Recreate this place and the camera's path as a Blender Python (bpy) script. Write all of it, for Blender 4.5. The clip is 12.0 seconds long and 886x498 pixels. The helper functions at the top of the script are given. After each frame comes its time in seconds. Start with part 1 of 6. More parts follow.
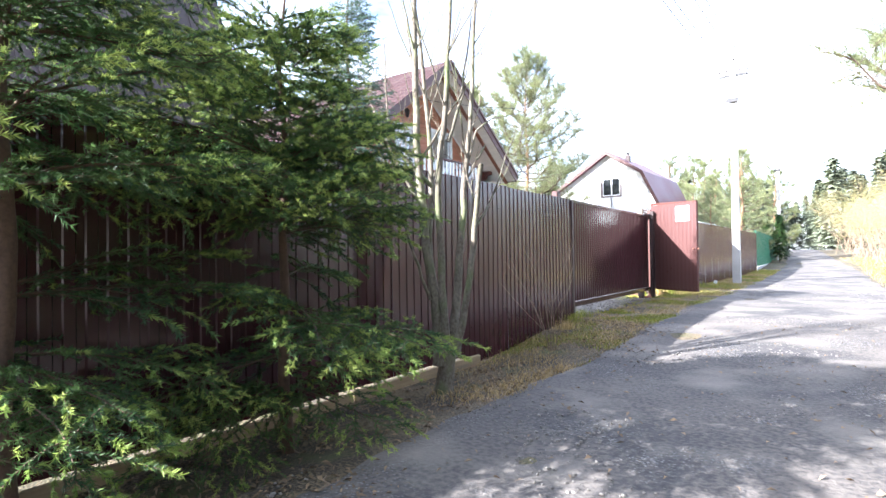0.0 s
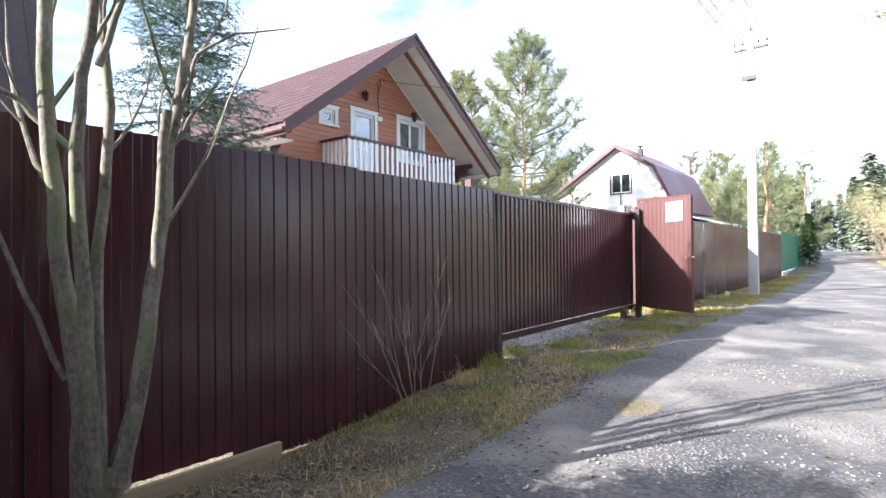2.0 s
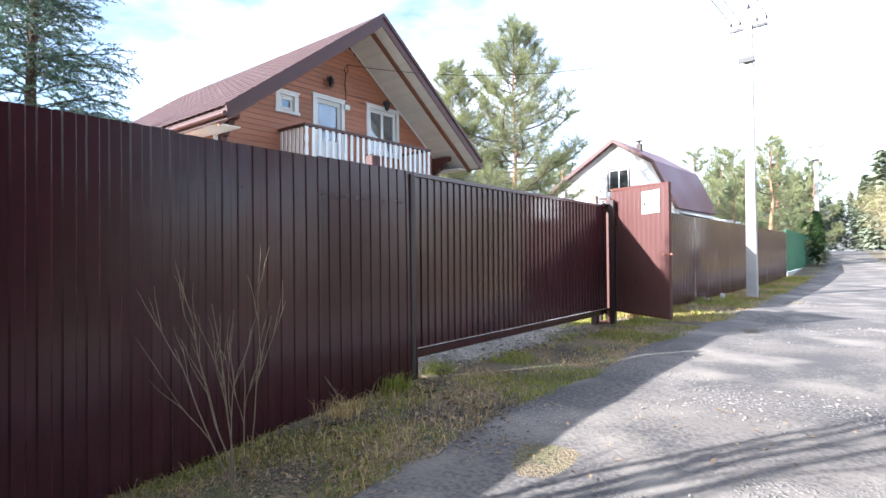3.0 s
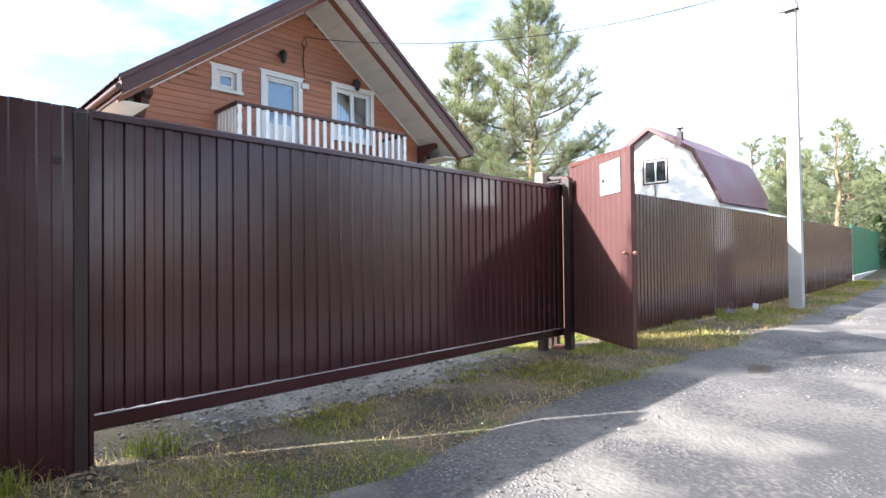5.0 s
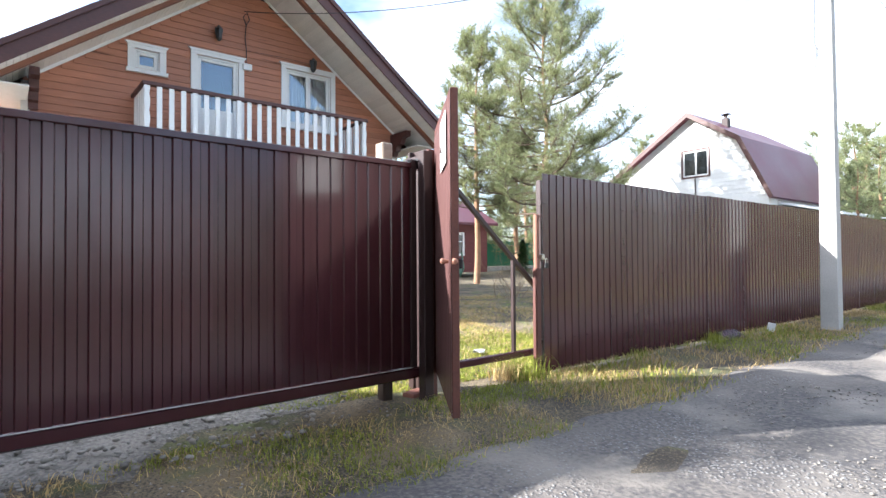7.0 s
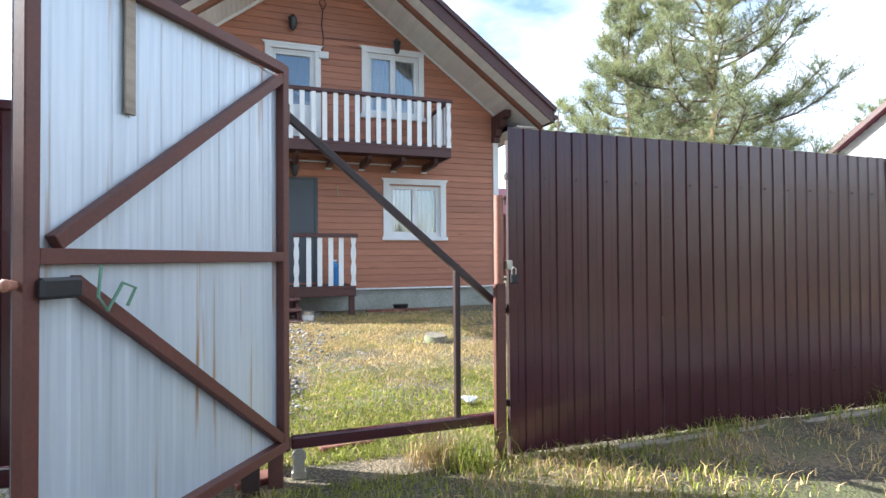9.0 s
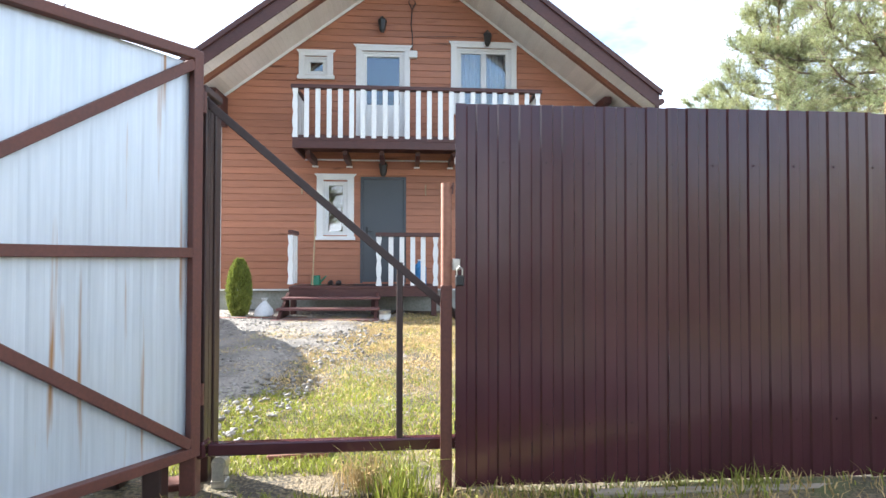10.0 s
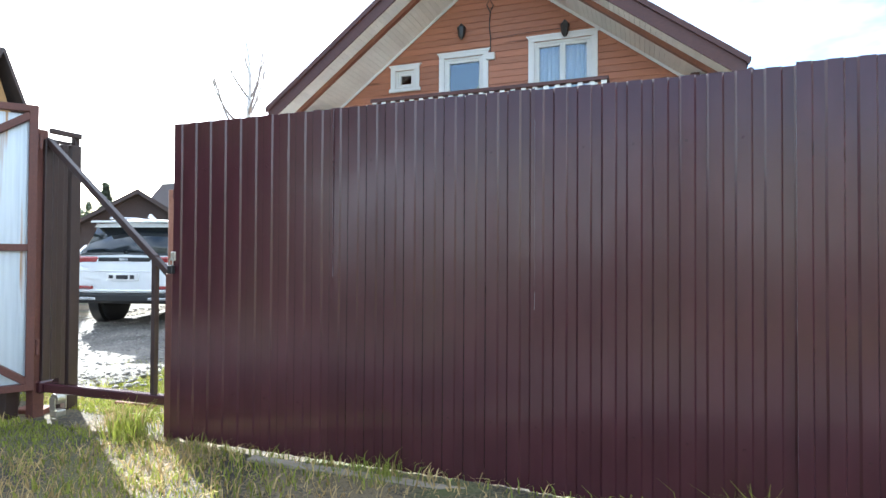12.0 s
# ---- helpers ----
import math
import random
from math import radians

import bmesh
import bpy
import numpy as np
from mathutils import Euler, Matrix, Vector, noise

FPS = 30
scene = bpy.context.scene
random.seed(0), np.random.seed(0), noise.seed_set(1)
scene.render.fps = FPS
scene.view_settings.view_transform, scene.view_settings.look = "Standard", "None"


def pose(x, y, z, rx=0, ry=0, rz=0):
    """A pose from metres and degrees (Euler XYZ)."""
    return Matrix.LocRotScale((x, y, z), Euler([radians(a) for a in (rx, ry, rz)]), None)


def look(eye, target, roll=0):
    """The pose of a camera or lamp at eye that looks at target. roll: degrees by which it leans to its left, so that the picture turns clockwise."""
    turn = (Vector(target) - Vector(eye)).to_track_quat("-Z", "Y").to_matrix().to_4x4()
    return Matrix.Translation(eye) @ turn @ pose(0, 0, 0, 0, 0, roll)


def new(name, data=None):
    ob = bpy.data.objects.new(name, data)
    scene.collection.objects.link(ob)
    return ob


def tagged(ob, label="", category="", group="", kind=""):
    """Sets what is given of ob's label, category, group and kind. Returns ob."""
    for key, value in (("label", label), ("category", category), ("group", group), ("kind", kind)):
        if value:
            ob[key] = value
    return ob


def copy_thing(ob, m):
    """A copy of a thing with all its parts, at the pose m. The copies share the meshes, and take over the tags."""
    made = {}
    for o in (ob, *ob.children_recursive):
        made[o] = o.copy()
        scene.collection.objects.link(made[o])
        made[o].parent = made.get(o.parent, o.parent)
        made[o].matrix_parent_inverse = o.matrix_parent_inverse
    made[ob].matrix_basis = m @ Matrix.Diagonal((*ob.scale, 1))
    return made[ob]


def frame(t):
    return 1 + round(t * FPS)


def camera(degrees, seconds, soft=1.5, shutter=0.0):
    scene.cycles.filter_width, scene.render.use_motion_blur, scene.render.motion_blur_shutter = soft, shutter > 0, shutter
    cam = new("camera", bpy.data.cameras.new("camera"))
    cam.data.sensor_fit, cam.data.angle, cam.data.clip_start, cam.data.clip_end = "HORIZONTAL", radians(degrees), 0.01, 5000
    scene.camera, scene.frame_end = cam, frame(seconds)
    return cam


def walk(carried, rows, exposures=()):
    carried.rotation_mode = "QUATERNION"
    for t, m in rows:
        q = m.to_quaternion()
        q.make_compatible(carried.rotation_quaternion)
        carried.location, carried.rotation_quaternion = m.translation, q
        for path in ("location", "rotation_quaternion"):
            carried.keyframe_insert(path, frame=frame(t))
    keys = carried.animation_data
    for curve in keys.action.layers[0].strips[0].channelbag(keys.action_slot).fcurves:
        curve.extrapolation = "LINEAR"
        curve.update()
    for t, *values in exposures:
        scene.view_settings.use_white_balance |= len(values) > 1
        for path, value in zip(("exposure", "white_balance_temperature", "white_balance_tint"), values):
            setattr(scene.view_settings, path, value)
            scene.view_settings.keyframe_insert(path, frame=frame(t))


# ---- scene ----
cam = camera(77.7, 12.0)
PATH = [
    (0, (0.669, 0.971, 1.05), (-0.558, 2.55, 1.076), -0.7),
    (0.5, (0.632, 1.765, 1.122), (-0.592, 3.345, 1.153), -0.8),
    (1, (0.588, 2.526, 1.165), (-0.653, 4.093, 1.193), -0.7),
    (1.5, (0.565, 3.292, 1.191), (-0.698, 4.842, 1.219), -0.9),
    (2, (0.471, 4.075, 1.211), (-0.821, 5.601, 1.234), -0.5),
    (2.5, (0.445, 4.862, 1.187), (-0.858, 6.38, 1.214), -0.6),
    (3, (0.441, 5.665, 1.157), (-0.872, 7.173, 1.181), -0.5),
    (3.2, (0.459, 5.973, 1.128), (-0.858, 7.478, 1.152), -0.6),
    (4.8, (0.33, 8.469, 1.127), (-1.101, 9.865, 1.158), -0.7),
    (5, (0.325, 8.767, 1.118), (-1.128, 10.142, 1.15), -0.6),
    (5.5, (0.381, 9.552, 1.129), (-1.098, 10.898, 1.163), -0.7),
    (6, (0.357, 10.292, 1.15), (-1.161, 11.593, 1.184), -0.5),
    (6.5, (0.351, 11.018, 1.168), (-1.197, 12.285, 1.202), -0.5),
    (7, (0.293, 11.75, 1.16), (-1.298, 12.961, 1.196), -0.4),
    (7.2, (0.272, 12.002, 1.151), (-1.333, 13.194, 1.191), -0.5),
    (9, (-0.418, 14.493, 1.214), (-2.323, 15.102, 1.248), -0.4),
    (9.5, (-0.538, 15.112, 1.201), (-2.492, 15.538, 1.237), -0.2),
    (10, (-0.634, 15.702, 1.195), (-2.632, 15.795, 1.234), 0.1),
    (10.5, (-0.677, 16.38, 1.198), (-2.662, 16.14, 1.232), 0.2),
    (11, (-0.786, 17.057, 1.199), (-2.709, 16.508, 1.231), 0.4),
    (11.5, (-0.825, 17.881, 1.19), (-2.696, 17.176, 1.222), 0.3),
    (12, (-0.841, 18.781, 1.164), (-2.706, 18.061, 1.199), 0.3),
]
walk(cam, [(t, look(eye, target, roll)) for t, eye, target, roll in PATH], [(0.0, 2.46, 5750, 14), (1.5, 2.10, 5780, 14), (3.0, 1.97, 5800, 13), (7.0, 1.94, 5930, 11), (9.0, 1.80, 5850, 9), (10.0, 2.16, 6100, 10), (11.0, 2.38, 6100, 7), (11.5, 2.14, 5900, 6), (12.0, 2.26, 5750, 5)])

# ---- light ----
SUN_AZ, SUN_EL = radians(209.2), radians(29.0)
sun_dir = Vector((math.sin(SUN_AZ) * math.cos(SUN_EL), math.cos(SUN_AZ) * math.cos(SUN_EL), math.sin(SUN_EL)))
world = bpy.data.worlds.new("sky")
scene.world = world
world.use_nodes = True
wn, wl = world.node_tree.nodes, world.node_tree.links
wn.clear()
sky = wn.new("ShaderNodeTexSky")
sky.sky_type, sky.sun_disc = "NISHITA", False
sky.sun_elevation, sky.sun_rotation = SUN_EL, SUN_AZ
sky.air_density, sky.dust_density, sky.ozone_density = 1.0, 1.6, 1.0
wtc, wmap, wno, wramp = wn.new("ShaderNodeTexCoord"), wn.new("ShaderNodeMapping"), wn.new("ShaderNodeTexNoise"), wn.new("ShaderNodeValToRGB")
wmap.inputs["Scale"].default_value = (1, 1, 2.6)
wno.inputs["Scale"].default_value, wno.inputs["Detail"].default_value, wno.inputs["Roughness"].default_value = 1.6, 6, 0.55
wramp.color_ramp.elements[0].position, wramp.color_ramp.elements[1].position = 0.42, 0.70
wmix, wbg, wout = wn.new("ShaderNodeMixRGB"), wn.new("ShaderNodeBackground"), wn.new("ShaderNodeOutputWorld")
wmix.inputs[2].default_value = (8.0, 8.25, 8.6, 1)
wl.new(wtc.outputs["Generated"], wmap.inputs[0]); wl.new(wmap.outputs[0], wno.inputs["Vector"]); wl.new(wno.outputs[0], wramp.inputs[0])
wl.new(wramp.outputs[0], wmix.inputs[0]); wl.new(sky.outputs[0], wmix.inputs[1]); wl.new(wmix.outputs[0], wbg.inputs[0]); wl.new(wbg.outputs[0], wout.inputs[0])
wbg.inputs[1].default_value = 0.104
sun_data = bpy.data.lights.new("sun", "SUN")
sun_data.energy, sun_data.angle, sun_data.color = 5.0, radians(0.53), (1.0, 0.95, 0.87)
sun = new("sun", sun_data)
sun.matrix_world = look(sun_dir * 60, (0, 0, 0))


# ---- mesh helpers ----
class M:
    """Collects vertices and faces of one mesh."""

    def __init__(self):
        self.v, self.f, self.mi = [], [], []

    def face(self, pts, m=0):
        i = len(self.v)
        self.v += [tuple(p) for p in pts]
        self.f.append(tuple(range(i, i + len(pts))))
        self.mi.append(m)

    def grid(self, rows, m=0, closed=False):
        i, n = len(self.v), len(rows[0])
        for r in rows:
            self.v += [tuple(p) for p in r]
        for a in range(len(rows) - 1):
            for b in range(n if closed else n - 1):
                c = (b + 1) % n
                self.f.append((i + a * n + b, i + a * n + c, i + (a + 1) * n + c, i + (a + 1) * n + b))
                self.mi.append(m)

    def box(self, x0, x1, y0, y1, z0, z1, b=0.0, m=0, tf=None):
        """A box, its edges chamfered by b."""
        c, h = Vector(((x0 + x1) / 2, (y0 + y1) / 2, (z0 + z1) / 2)), ((x1 - x0) / 2, (y1 - y0) / 2, (z1 - z0) / 2)
        b = min(b, min(h) * 0.6)
        i = len(self.v)
        ids = {}
        for sx in (-1, 1):
            for sy in (-1, 1):
                for sz in (-1, 1):
                    for ax in range(3) if b > 0 else (0,):
                        d = [h[0] - b, h[1] - b, h[2] - b]
                        d[ax] += b
                        p = c + Vector((sx * d[0], sy * d[1], sz * d[2]))
                        ids[sx, sy, sz, ax] = len(self.v)
                        self.v.append(tuple(tf @ p if tf else p))
        S = [(-1, -1), (1, -1), (1, 1), (-1, 1)]

        def key(ax, s, a, bb, own):
            k = [0, 0, 0]
            k[ax], k[(ax + 1) % 3], k[(ax + 2) % 3] = s, a, bb
            return ids[k[0], k[1], k[2], own if b > 0 else 0]
        for ax in range(3):
            for s in (-1, 1):
                q = [key(ax, s, a, bb, ax) for a, bb in S]
                self.f.append(tuple(q if s > 0 else q[::-1]))
                self.mi.append(m)
        if b > 0:
            for ax in range(3):
                for s, a in S:
                    k = [0, 0, 0]
                    u, w = (ax + 1) % 3, (ax + 2) % 3
                    k[u], k[w] = s, a
                    lo, hi = list(k), list(k)
                    lo[ax], hi[ax] = -1, 1
                    q = [ids[*lo, u], ids[*hi, u], ids[*hi, w], ids[*lo, w]]
                    self.f.append(tuple(q if s * a < 0 else q[::-1]))
                    self.mi.append(m)
            for sx in (-1, 1):
                for sy in (-1, 1):
                    for sz in (-1, 1):
                        q = [ids[sx, sy, sz, k] for k in range(3)]
                        self.f.append(tuple(q if sx * sy * sz > 0 else q[::-1]))
                        self.mi.append(m)
        return self

    def bar(self, a, b, w, h, m=0, bev=0.003):
        """A square bar from a to b."""
        a, b = Vector(a), Vector(b)
        d = b - a
        tf = Matrix.Translation(a) @ d.to_track_quat("X", "Z").to_matrix().to_4x4()
        return self.box(0, d.length, -w / 2, w / 2, -h / 2, h / 2, bev, m, tf)

    def tube(self, pts, rad, n=8, m=0, caps=True):
        pts = [Vector(p) for p in pts]
        rad = rad if isinstance(rad, (list, tuple)) else [rad] * len(pts)
        rows = []
        side = None
        for k, p in enumerate(pts):
            d = (pts[min(k + 1, len(pts) - 1)] - pts[max(k - 1, 0)]).normalized()
            side = (side - d * side.dot(d)).normalized() if side else d.orthogonal().normalized()
            up = d.cross(side)
            rows.append([p + (side * math.cos(2 * math.pi * j / n) + up * math.sin(2 * math.pi * j / n)) * rad[k] for j in range(n)])
        self.grid(rows, m, True)
        if caps:
            self.face(rows[0][::-1], m)
            self.face(rows[-1], m)
        return self

    def prism(self, poly, axis, a, b, m=0):
        """Extrudes a flat outline (pairs) along an axis from a to b."""
        def at(p, t):
            return {0: (t, p[0], p[1]), 1: (p[0], t, p[1]), 2: (p[0], p[1], t)}[axis]
        self.face([at(p, a) for p in poly], m)
        self.face([at(p, b) for p in poly[::-1]], m)
        n = len(poly)
        for k in range(n):
            p, q = poly[k], poly[(k + 1) % n]
            self.face([at(p, b), at(q, b), at(q, a), at(p, a)], m)
        return self

    def grid_sheet(self, w, d, h):
        """A small crumpled sheet with some thickness."""
        for up in (0.0, 0.004):
            self.grid([[(w * (q / 6 - 0.5), d * (k / 6 - 0.5), up + h * (1 + math.sin(q * 2.1 + k) * math.cos(k * 1.7 + q))) for q in range(7)] for k in range(7)])
        return self

    def flip(self):
        self.v = [(-x, y, z) for x, y, z in self.v]
        return self

    def mesh(self, name, mats, smooth=False):
        me = bpy.data.meshes.new(name)
        me.from_pydata(self.v, [], self.f)
        for mt in mats if isinstance(mats, (list, tuple)) else [mats]:
            me.materials.append(mt)
        me.polygons.foreach_set("material_index", self.mi)
        bm = bmesh.new()
        bm.from_mesh(me)
        if smooth:
            bmesh.ops.remove_doubles(bm, verts=bm.verts, dist=1e-5)
        bmesh.ops.recalc_face_normals(bm, faces=bm.faces)
        bm.to_mesh(me)
        bm.free()
        if smooth:
            me.polygons.foreach_set("use_smooth", [True] * len(me.polygons))
            me.set_sharp_from_angle(angle=radians(40))
        return me


def raw_mesh(name, verts, faces, mats, mi=None, smooth=False):
    """A mesh straight from arrays; all faces have the same number of corners."""
    me = bpy.data.meshes.new(name)
    verts, faces = np.asarray(verts, np.float32), np.asarray(faces, np.int32)
    k = faces.shape[1]
    me.vertices.add(len(verts)); me.vertices.foreach_set("co", verts.ravel())
    me.loops.add(faces.size); me.loops.foreach_set("vertex_index", faces.ravel())
    me.polygons.add(len(faces)); me.polygons.foreach_set("loop_start", np.arange(len(faces), dtype=np.int32) * k)
    for mt in mats if isinstance(mats, (list, tuple)) else [mats]:
        me.materials.append(mt)
    if mi is not None:
        me.polygons.foreach_set("material_index", np.asarray(mi, np.int32))
    if smooth:
        me.polygons.foreach_set("use_smooth", [True] * len(me.polygons))
    me.update(calc_edges=True)
    return me


def thing(name, m, label, category, group="", kind=""):
    """An Empty at a thing's base, the parent of its parts."""
    ob = new(name)
    ob.matrix_world = m
    ob.empty_display_size = 0.1
    return tagged(ob, label, category, group, kind)


def part(name, geo, material, parent, label="", smooth=False):
    me = geo.mesh(name, material, smooth) if isinstance(geo, M) else geo
    ob = new(name, me)
    ob.parent = parent
    return tagged(ob, label)


def single(name, geo, material, m, label, category, group="", kind="", smooth=False):
    """A thing that is one mesh."""
    ob = new(name, geo.mesh(name, material, smooth) if isinstance(geo, M) else geo)
    ob.matrix_world = m
    return tagged(ob, label, category, group, kind)


# ---- materials ----
def mat(name, c1, c2=None, rough=0.6, metal=0.0, s1=1.5, s2=40.0, bump=0.15, dist=0.004, vary=0.0, island=0.0, stretch=(1, 1, 1), amount=0.5, coat=0.0, spec=0.5, trans=0.0, sheen=0.0, sheen_tint=(1, 1, 1), dirt=None, dirt_scale=6.0, dirt_cut=(0.55, 0.75)):
    """A painted or natural surface: two scales of noise in colour, roughness and relief."""
    mt = bpy.data.materials.new(name)
    mt.use_nodes = True
    n, l = mt.node_tree.nodes, mt.node_tree.links
    p = n["Principled BSDF"]
    c2 = c2 or tuple(c * 0.72 for c in c1)
    tc, mp = n.new("ShaderNodeTexCoord"), n.new("ShaderNodeMapping")
    mp.inputs["Scale"].default_value = stretch
    l.new(tc.outputs["Object"], mp.inputs[0])
    a, b = n.new("ShaderNodeTexNoise"), n.new("ShaderNodeTexNoise")
    a.inputs["Scale"].default_value, a.inputs["Detail"].default_value = s1, 5
    b.inputs["Scale"].default_value, b.inputs["Detail"].default_value = s2, 4
    l.new(mp.outputs[0], a.inputs["Vector"]); l.new(mp.outputs[0], b.inputs["Vector"])
    add = n.new("ShaderNodeMath"); add.operation = "MULTIPLY_ADD"
    l.new(b.outputs[0], add.inputs[0]); add.inputs[1].default_value = 0.5
    half = n.new("ShaderNodeMath"); half.operation = "MULTIPLY"; half.inputs[1].default_value = 0.5
    l.new(a.outputs[0], half.inputs[0]); l.new(half.outputs[0], add.inputs[2])
    ramp = n.new("ShaderNodeValToRGB")
    ramp.color_ramp.elements[0].position, ramp.color_ramp.elements[1].position = 0.5 - 0.22 * (1.2 - amount), 0.5 + 0.22 * (1.2 - amount)
    ramp.color_ramp.elements[0].color, ramp.color_ramp.elements[1].color = (*c2, 1), (*c1, 1)
    l.new(add.outputs[0], ramp.inputs[0])
    col = ramp.outputs[0]
    if vary or island:
        hsv, src = n.new("ShaderNodeHueSaturation"), n.new("ShaderNodeObjectInfo" if vary else "ShaderNodeNewGeometry")
        rng = n.new("ShaderNodeMapRange")
        w = vary or island
        rng.inputs[3].default_value, rng.inputs[4].default_value = 1 - w, 1 + w
        l.new(src.outputs["Random" if vary else "Random Per Island"], rng.inputs[0]); l.new(rng.outputs[0], hsv.inputs["Value"])
        l.new(col, hsv.inputs["Color"])
        col = hsv.outputs[0]
    if dirt:
        dn, dr, dm = n.new("ShaderNodeTexNoise"), n.new("ShaderNodeValToRGB"), n.new("ShaderNodeMixRGB")
        dn.inputs["Scale"].default_value, dn.inputs["Detail"].default_value = dirt_scale, 6
        l.new(mp.outputs[0], dn.inputs["Vector"]); l.new(dn.outputs[0], dr.inputs[0])
        dr.color_ramp.elements[0].position, dr.color_ramp.elements[1].position = dirt_cut
        l.new(dr.outputs[0], dm.inputs[0]); l.new(col, dm.inputs[1]); dm.inputs[2].default_value = (*dirt, 1)
        col = dm.outputs[0]
    l.new(col, p.inputs["Base Color"])
    rr = n.new("ShaderNodeMapRange")
    rr.inputs[3].default_value, rr.inputs[4].default_value = max(rough - 0.1, 0.02), min(rough + 0.1, 1)
    l.new(a.outputs[0], rr.inputs[0]); l.new(rr.outputs[0], p.inputs["Roughness"])
    p.inputs["Metallic"].default_value, p.inputs["Specular IOR Level"].default_value, p.inputs["Coat Weight"].default_value = metal, spec, coat
    p.inputs["Sheen Weight"].default_value, p.inputs["Sheen Roughness"].default_value, p.inputs["Sheen Tint"].default_value = sheen, 0.45, (*sheen_tint, 1)
    if bump:
        bp = n.new("ShaderNodeBump")
        bp.inputs["Strength"].default_value, bp.inputs["Distance"].default_value = bump, dist
        l.new(b.outputs[0], bp.inputs["Height"]); l.new(bp.outputs[0], p.inputs["Normal"])
    if trans:
        tr, mx = n.new("ShaderNodeBsdfTranslucent"), n.new("ShaderNodeMixShader")
        mx.inputs[0].default_value = trans
        l.new(col, tr.inputs[0]); l.new(p.outputs[0], mx.inputs[1]); l.new(tr.outputs[0], mx.inputs[2])
        l.new(mx.outputs[0], n["Material Output"].inputs[0])
    return mt


def glass_mat(name):
    mt = bpy.data.materials.new(name)
    mt.use_nodes = True
    p = mt.node_tree.nodes["Principled BSDF"]
    p.inputs["Base Color"].default_value = (0.9, 0.95, 0.97, 1)
    p.inputs["Roughness"].default_value, p.inputs["Transmission Weight"].default_value, p.inputs["IOR"].default_value = 0.01, 1.0, 2.1
    return mt


brown_paint = mat("brown_coated_steel", (0.070, 0.0225, 0.0285), (0.051, 0.0168, 0.0215), rough=0.20, spec=0.5, coat=0.10, s1=0.9, s2=9, bump=0.10, dist=0.012, vary=0.12, stretch=(1, 1, 0.35), dirt=(0.070, 0.036, 0.030), dirt_scale=1.3, dirt_cut=(0.56, 0.86))
gate_paint = mat("glossy_brown_steel", (0.067, 0.0205, 0.0262), (0.050, 0.0160, 0.0205), rough=0.19, spec=0.55, coat=0.10, s1=0.7, s2=8, bump=0.05, dist=0.008, vary=0.06, stretch=(1, 1, 0.4))
faded_brown = mat("sun_faded_brown_steel", (0.108, 0.046, 0.040), (0.090, 0.039, 0.035), rough=0.46, spec=0.8, s1=0.9, s2=14, bump=0.06, dist=0.01, stretch=(1, 1, 0.35))
galv = mat("galvanised_steel", (0.62, 0.68, 0.74), (0.48, 0.54, 0.60), rough=0.42, metal=0.35, s1=1.2, s2=22, bump=0.05, stretch=(1, 1, 0.25), dirt=(0.35, 0.27, 0.18), dirt_scale=5, dirt_cut=(0.66, 0.9))
rusty_galv = mat("rust_streaked_galvanised_steel", (0.60, 0.66, 0.72), (0.46, 0.52, 0.58), rough=0.40, metal=0.35, s1=1.2, s2=14, bump=0.04, stretch=(1, 3.2, 0.12), dirt=(0.36, 0.20, 0.09), dirt_scale=5.5, dirt_cut=(0.63, 0.74))
red_tube = mat("red_brown_tube_paint", (0.13, 0.045, 0.032), (0.085, 0.030, 0.024), rough=0.55, s1=5, s2=60, bump=0.12, dist=0.002)
dark_tube = mat("dark_brown_tube_paint", (0.045, 0.024, 0.022), (0.030, 0.017, 0.016), rough=0.45, s1=4, s2=50, bump=0.1, dist=0.002)
primer = mat("weathered_red_primer", (0.36, 0.17, 0.11), (0.26, 0.11, 0.075), rough=0.7, s1=6, s2=50, bump=0.15, dist=0.002)
siding = mat("stained_wood_siding", (0.44, 0.185, 0.105), (0.34, 0.138, 0.078), rough=0.55, s1=2.0, s2=26, bump=0.12, dist=0.003, vary=0.10, stretch=(1, 0.10, 1.0), dirt=(0.14, 0.05, 0.022), dirt_scale=9, dirt_cut=(0.66, 0.74))
white_paint = mat("white_trim_paint", (0.80, 0.80, 0.78), (0.70, 0.70, 0.68), rough=0.5, s1=3, s2=40, bump=0.06)
soffit_paint = mat("pale_soffit_boards", (0.78, 0.76, 0.71), (0.68, 0.66, 0.61), rough=0.6, s1=2, s2=30, bump=0.08, vary=0.05)
brown_wood = mat("dark_brown_wood", (0.085, 0.030, 0.024), (0.055, 0.020, 0.017), rough=0.5, s1=3, s2=40, bump=0.12, stretch=(1, 0.3, 1))
barge_wood = mat("brown_batten", (0.22, 0.085, 0.045), (0.16, 0.06, 0.034), rough=0.55, s1=3, s2=40, bump=0.1)
roof_metal = mat("burgundy_metal_tile", (0.055, 0.024, 0.024), (0.042, 0.019, 0.019), rough=0.7, spec=0.25, s1=1.2, s2=18, bump=0.12, dirt=(0.075, 0.050, 0.046), dirt_scale=2.5)
concrete = mat("weathered_concrete", (0.50, 0.49, 0.46), (0.36, 0.35, 0.33), rough=0.85, s1=2.5, s2=60, bump=0.35, dist=0.004)
plinth_mat = mat("plinth_concrete", (0.40, 0.39, 0.35), (0.24, 0.25, 0.20), rough=0.9, s1=2.2, s2=30, bump=0.3)
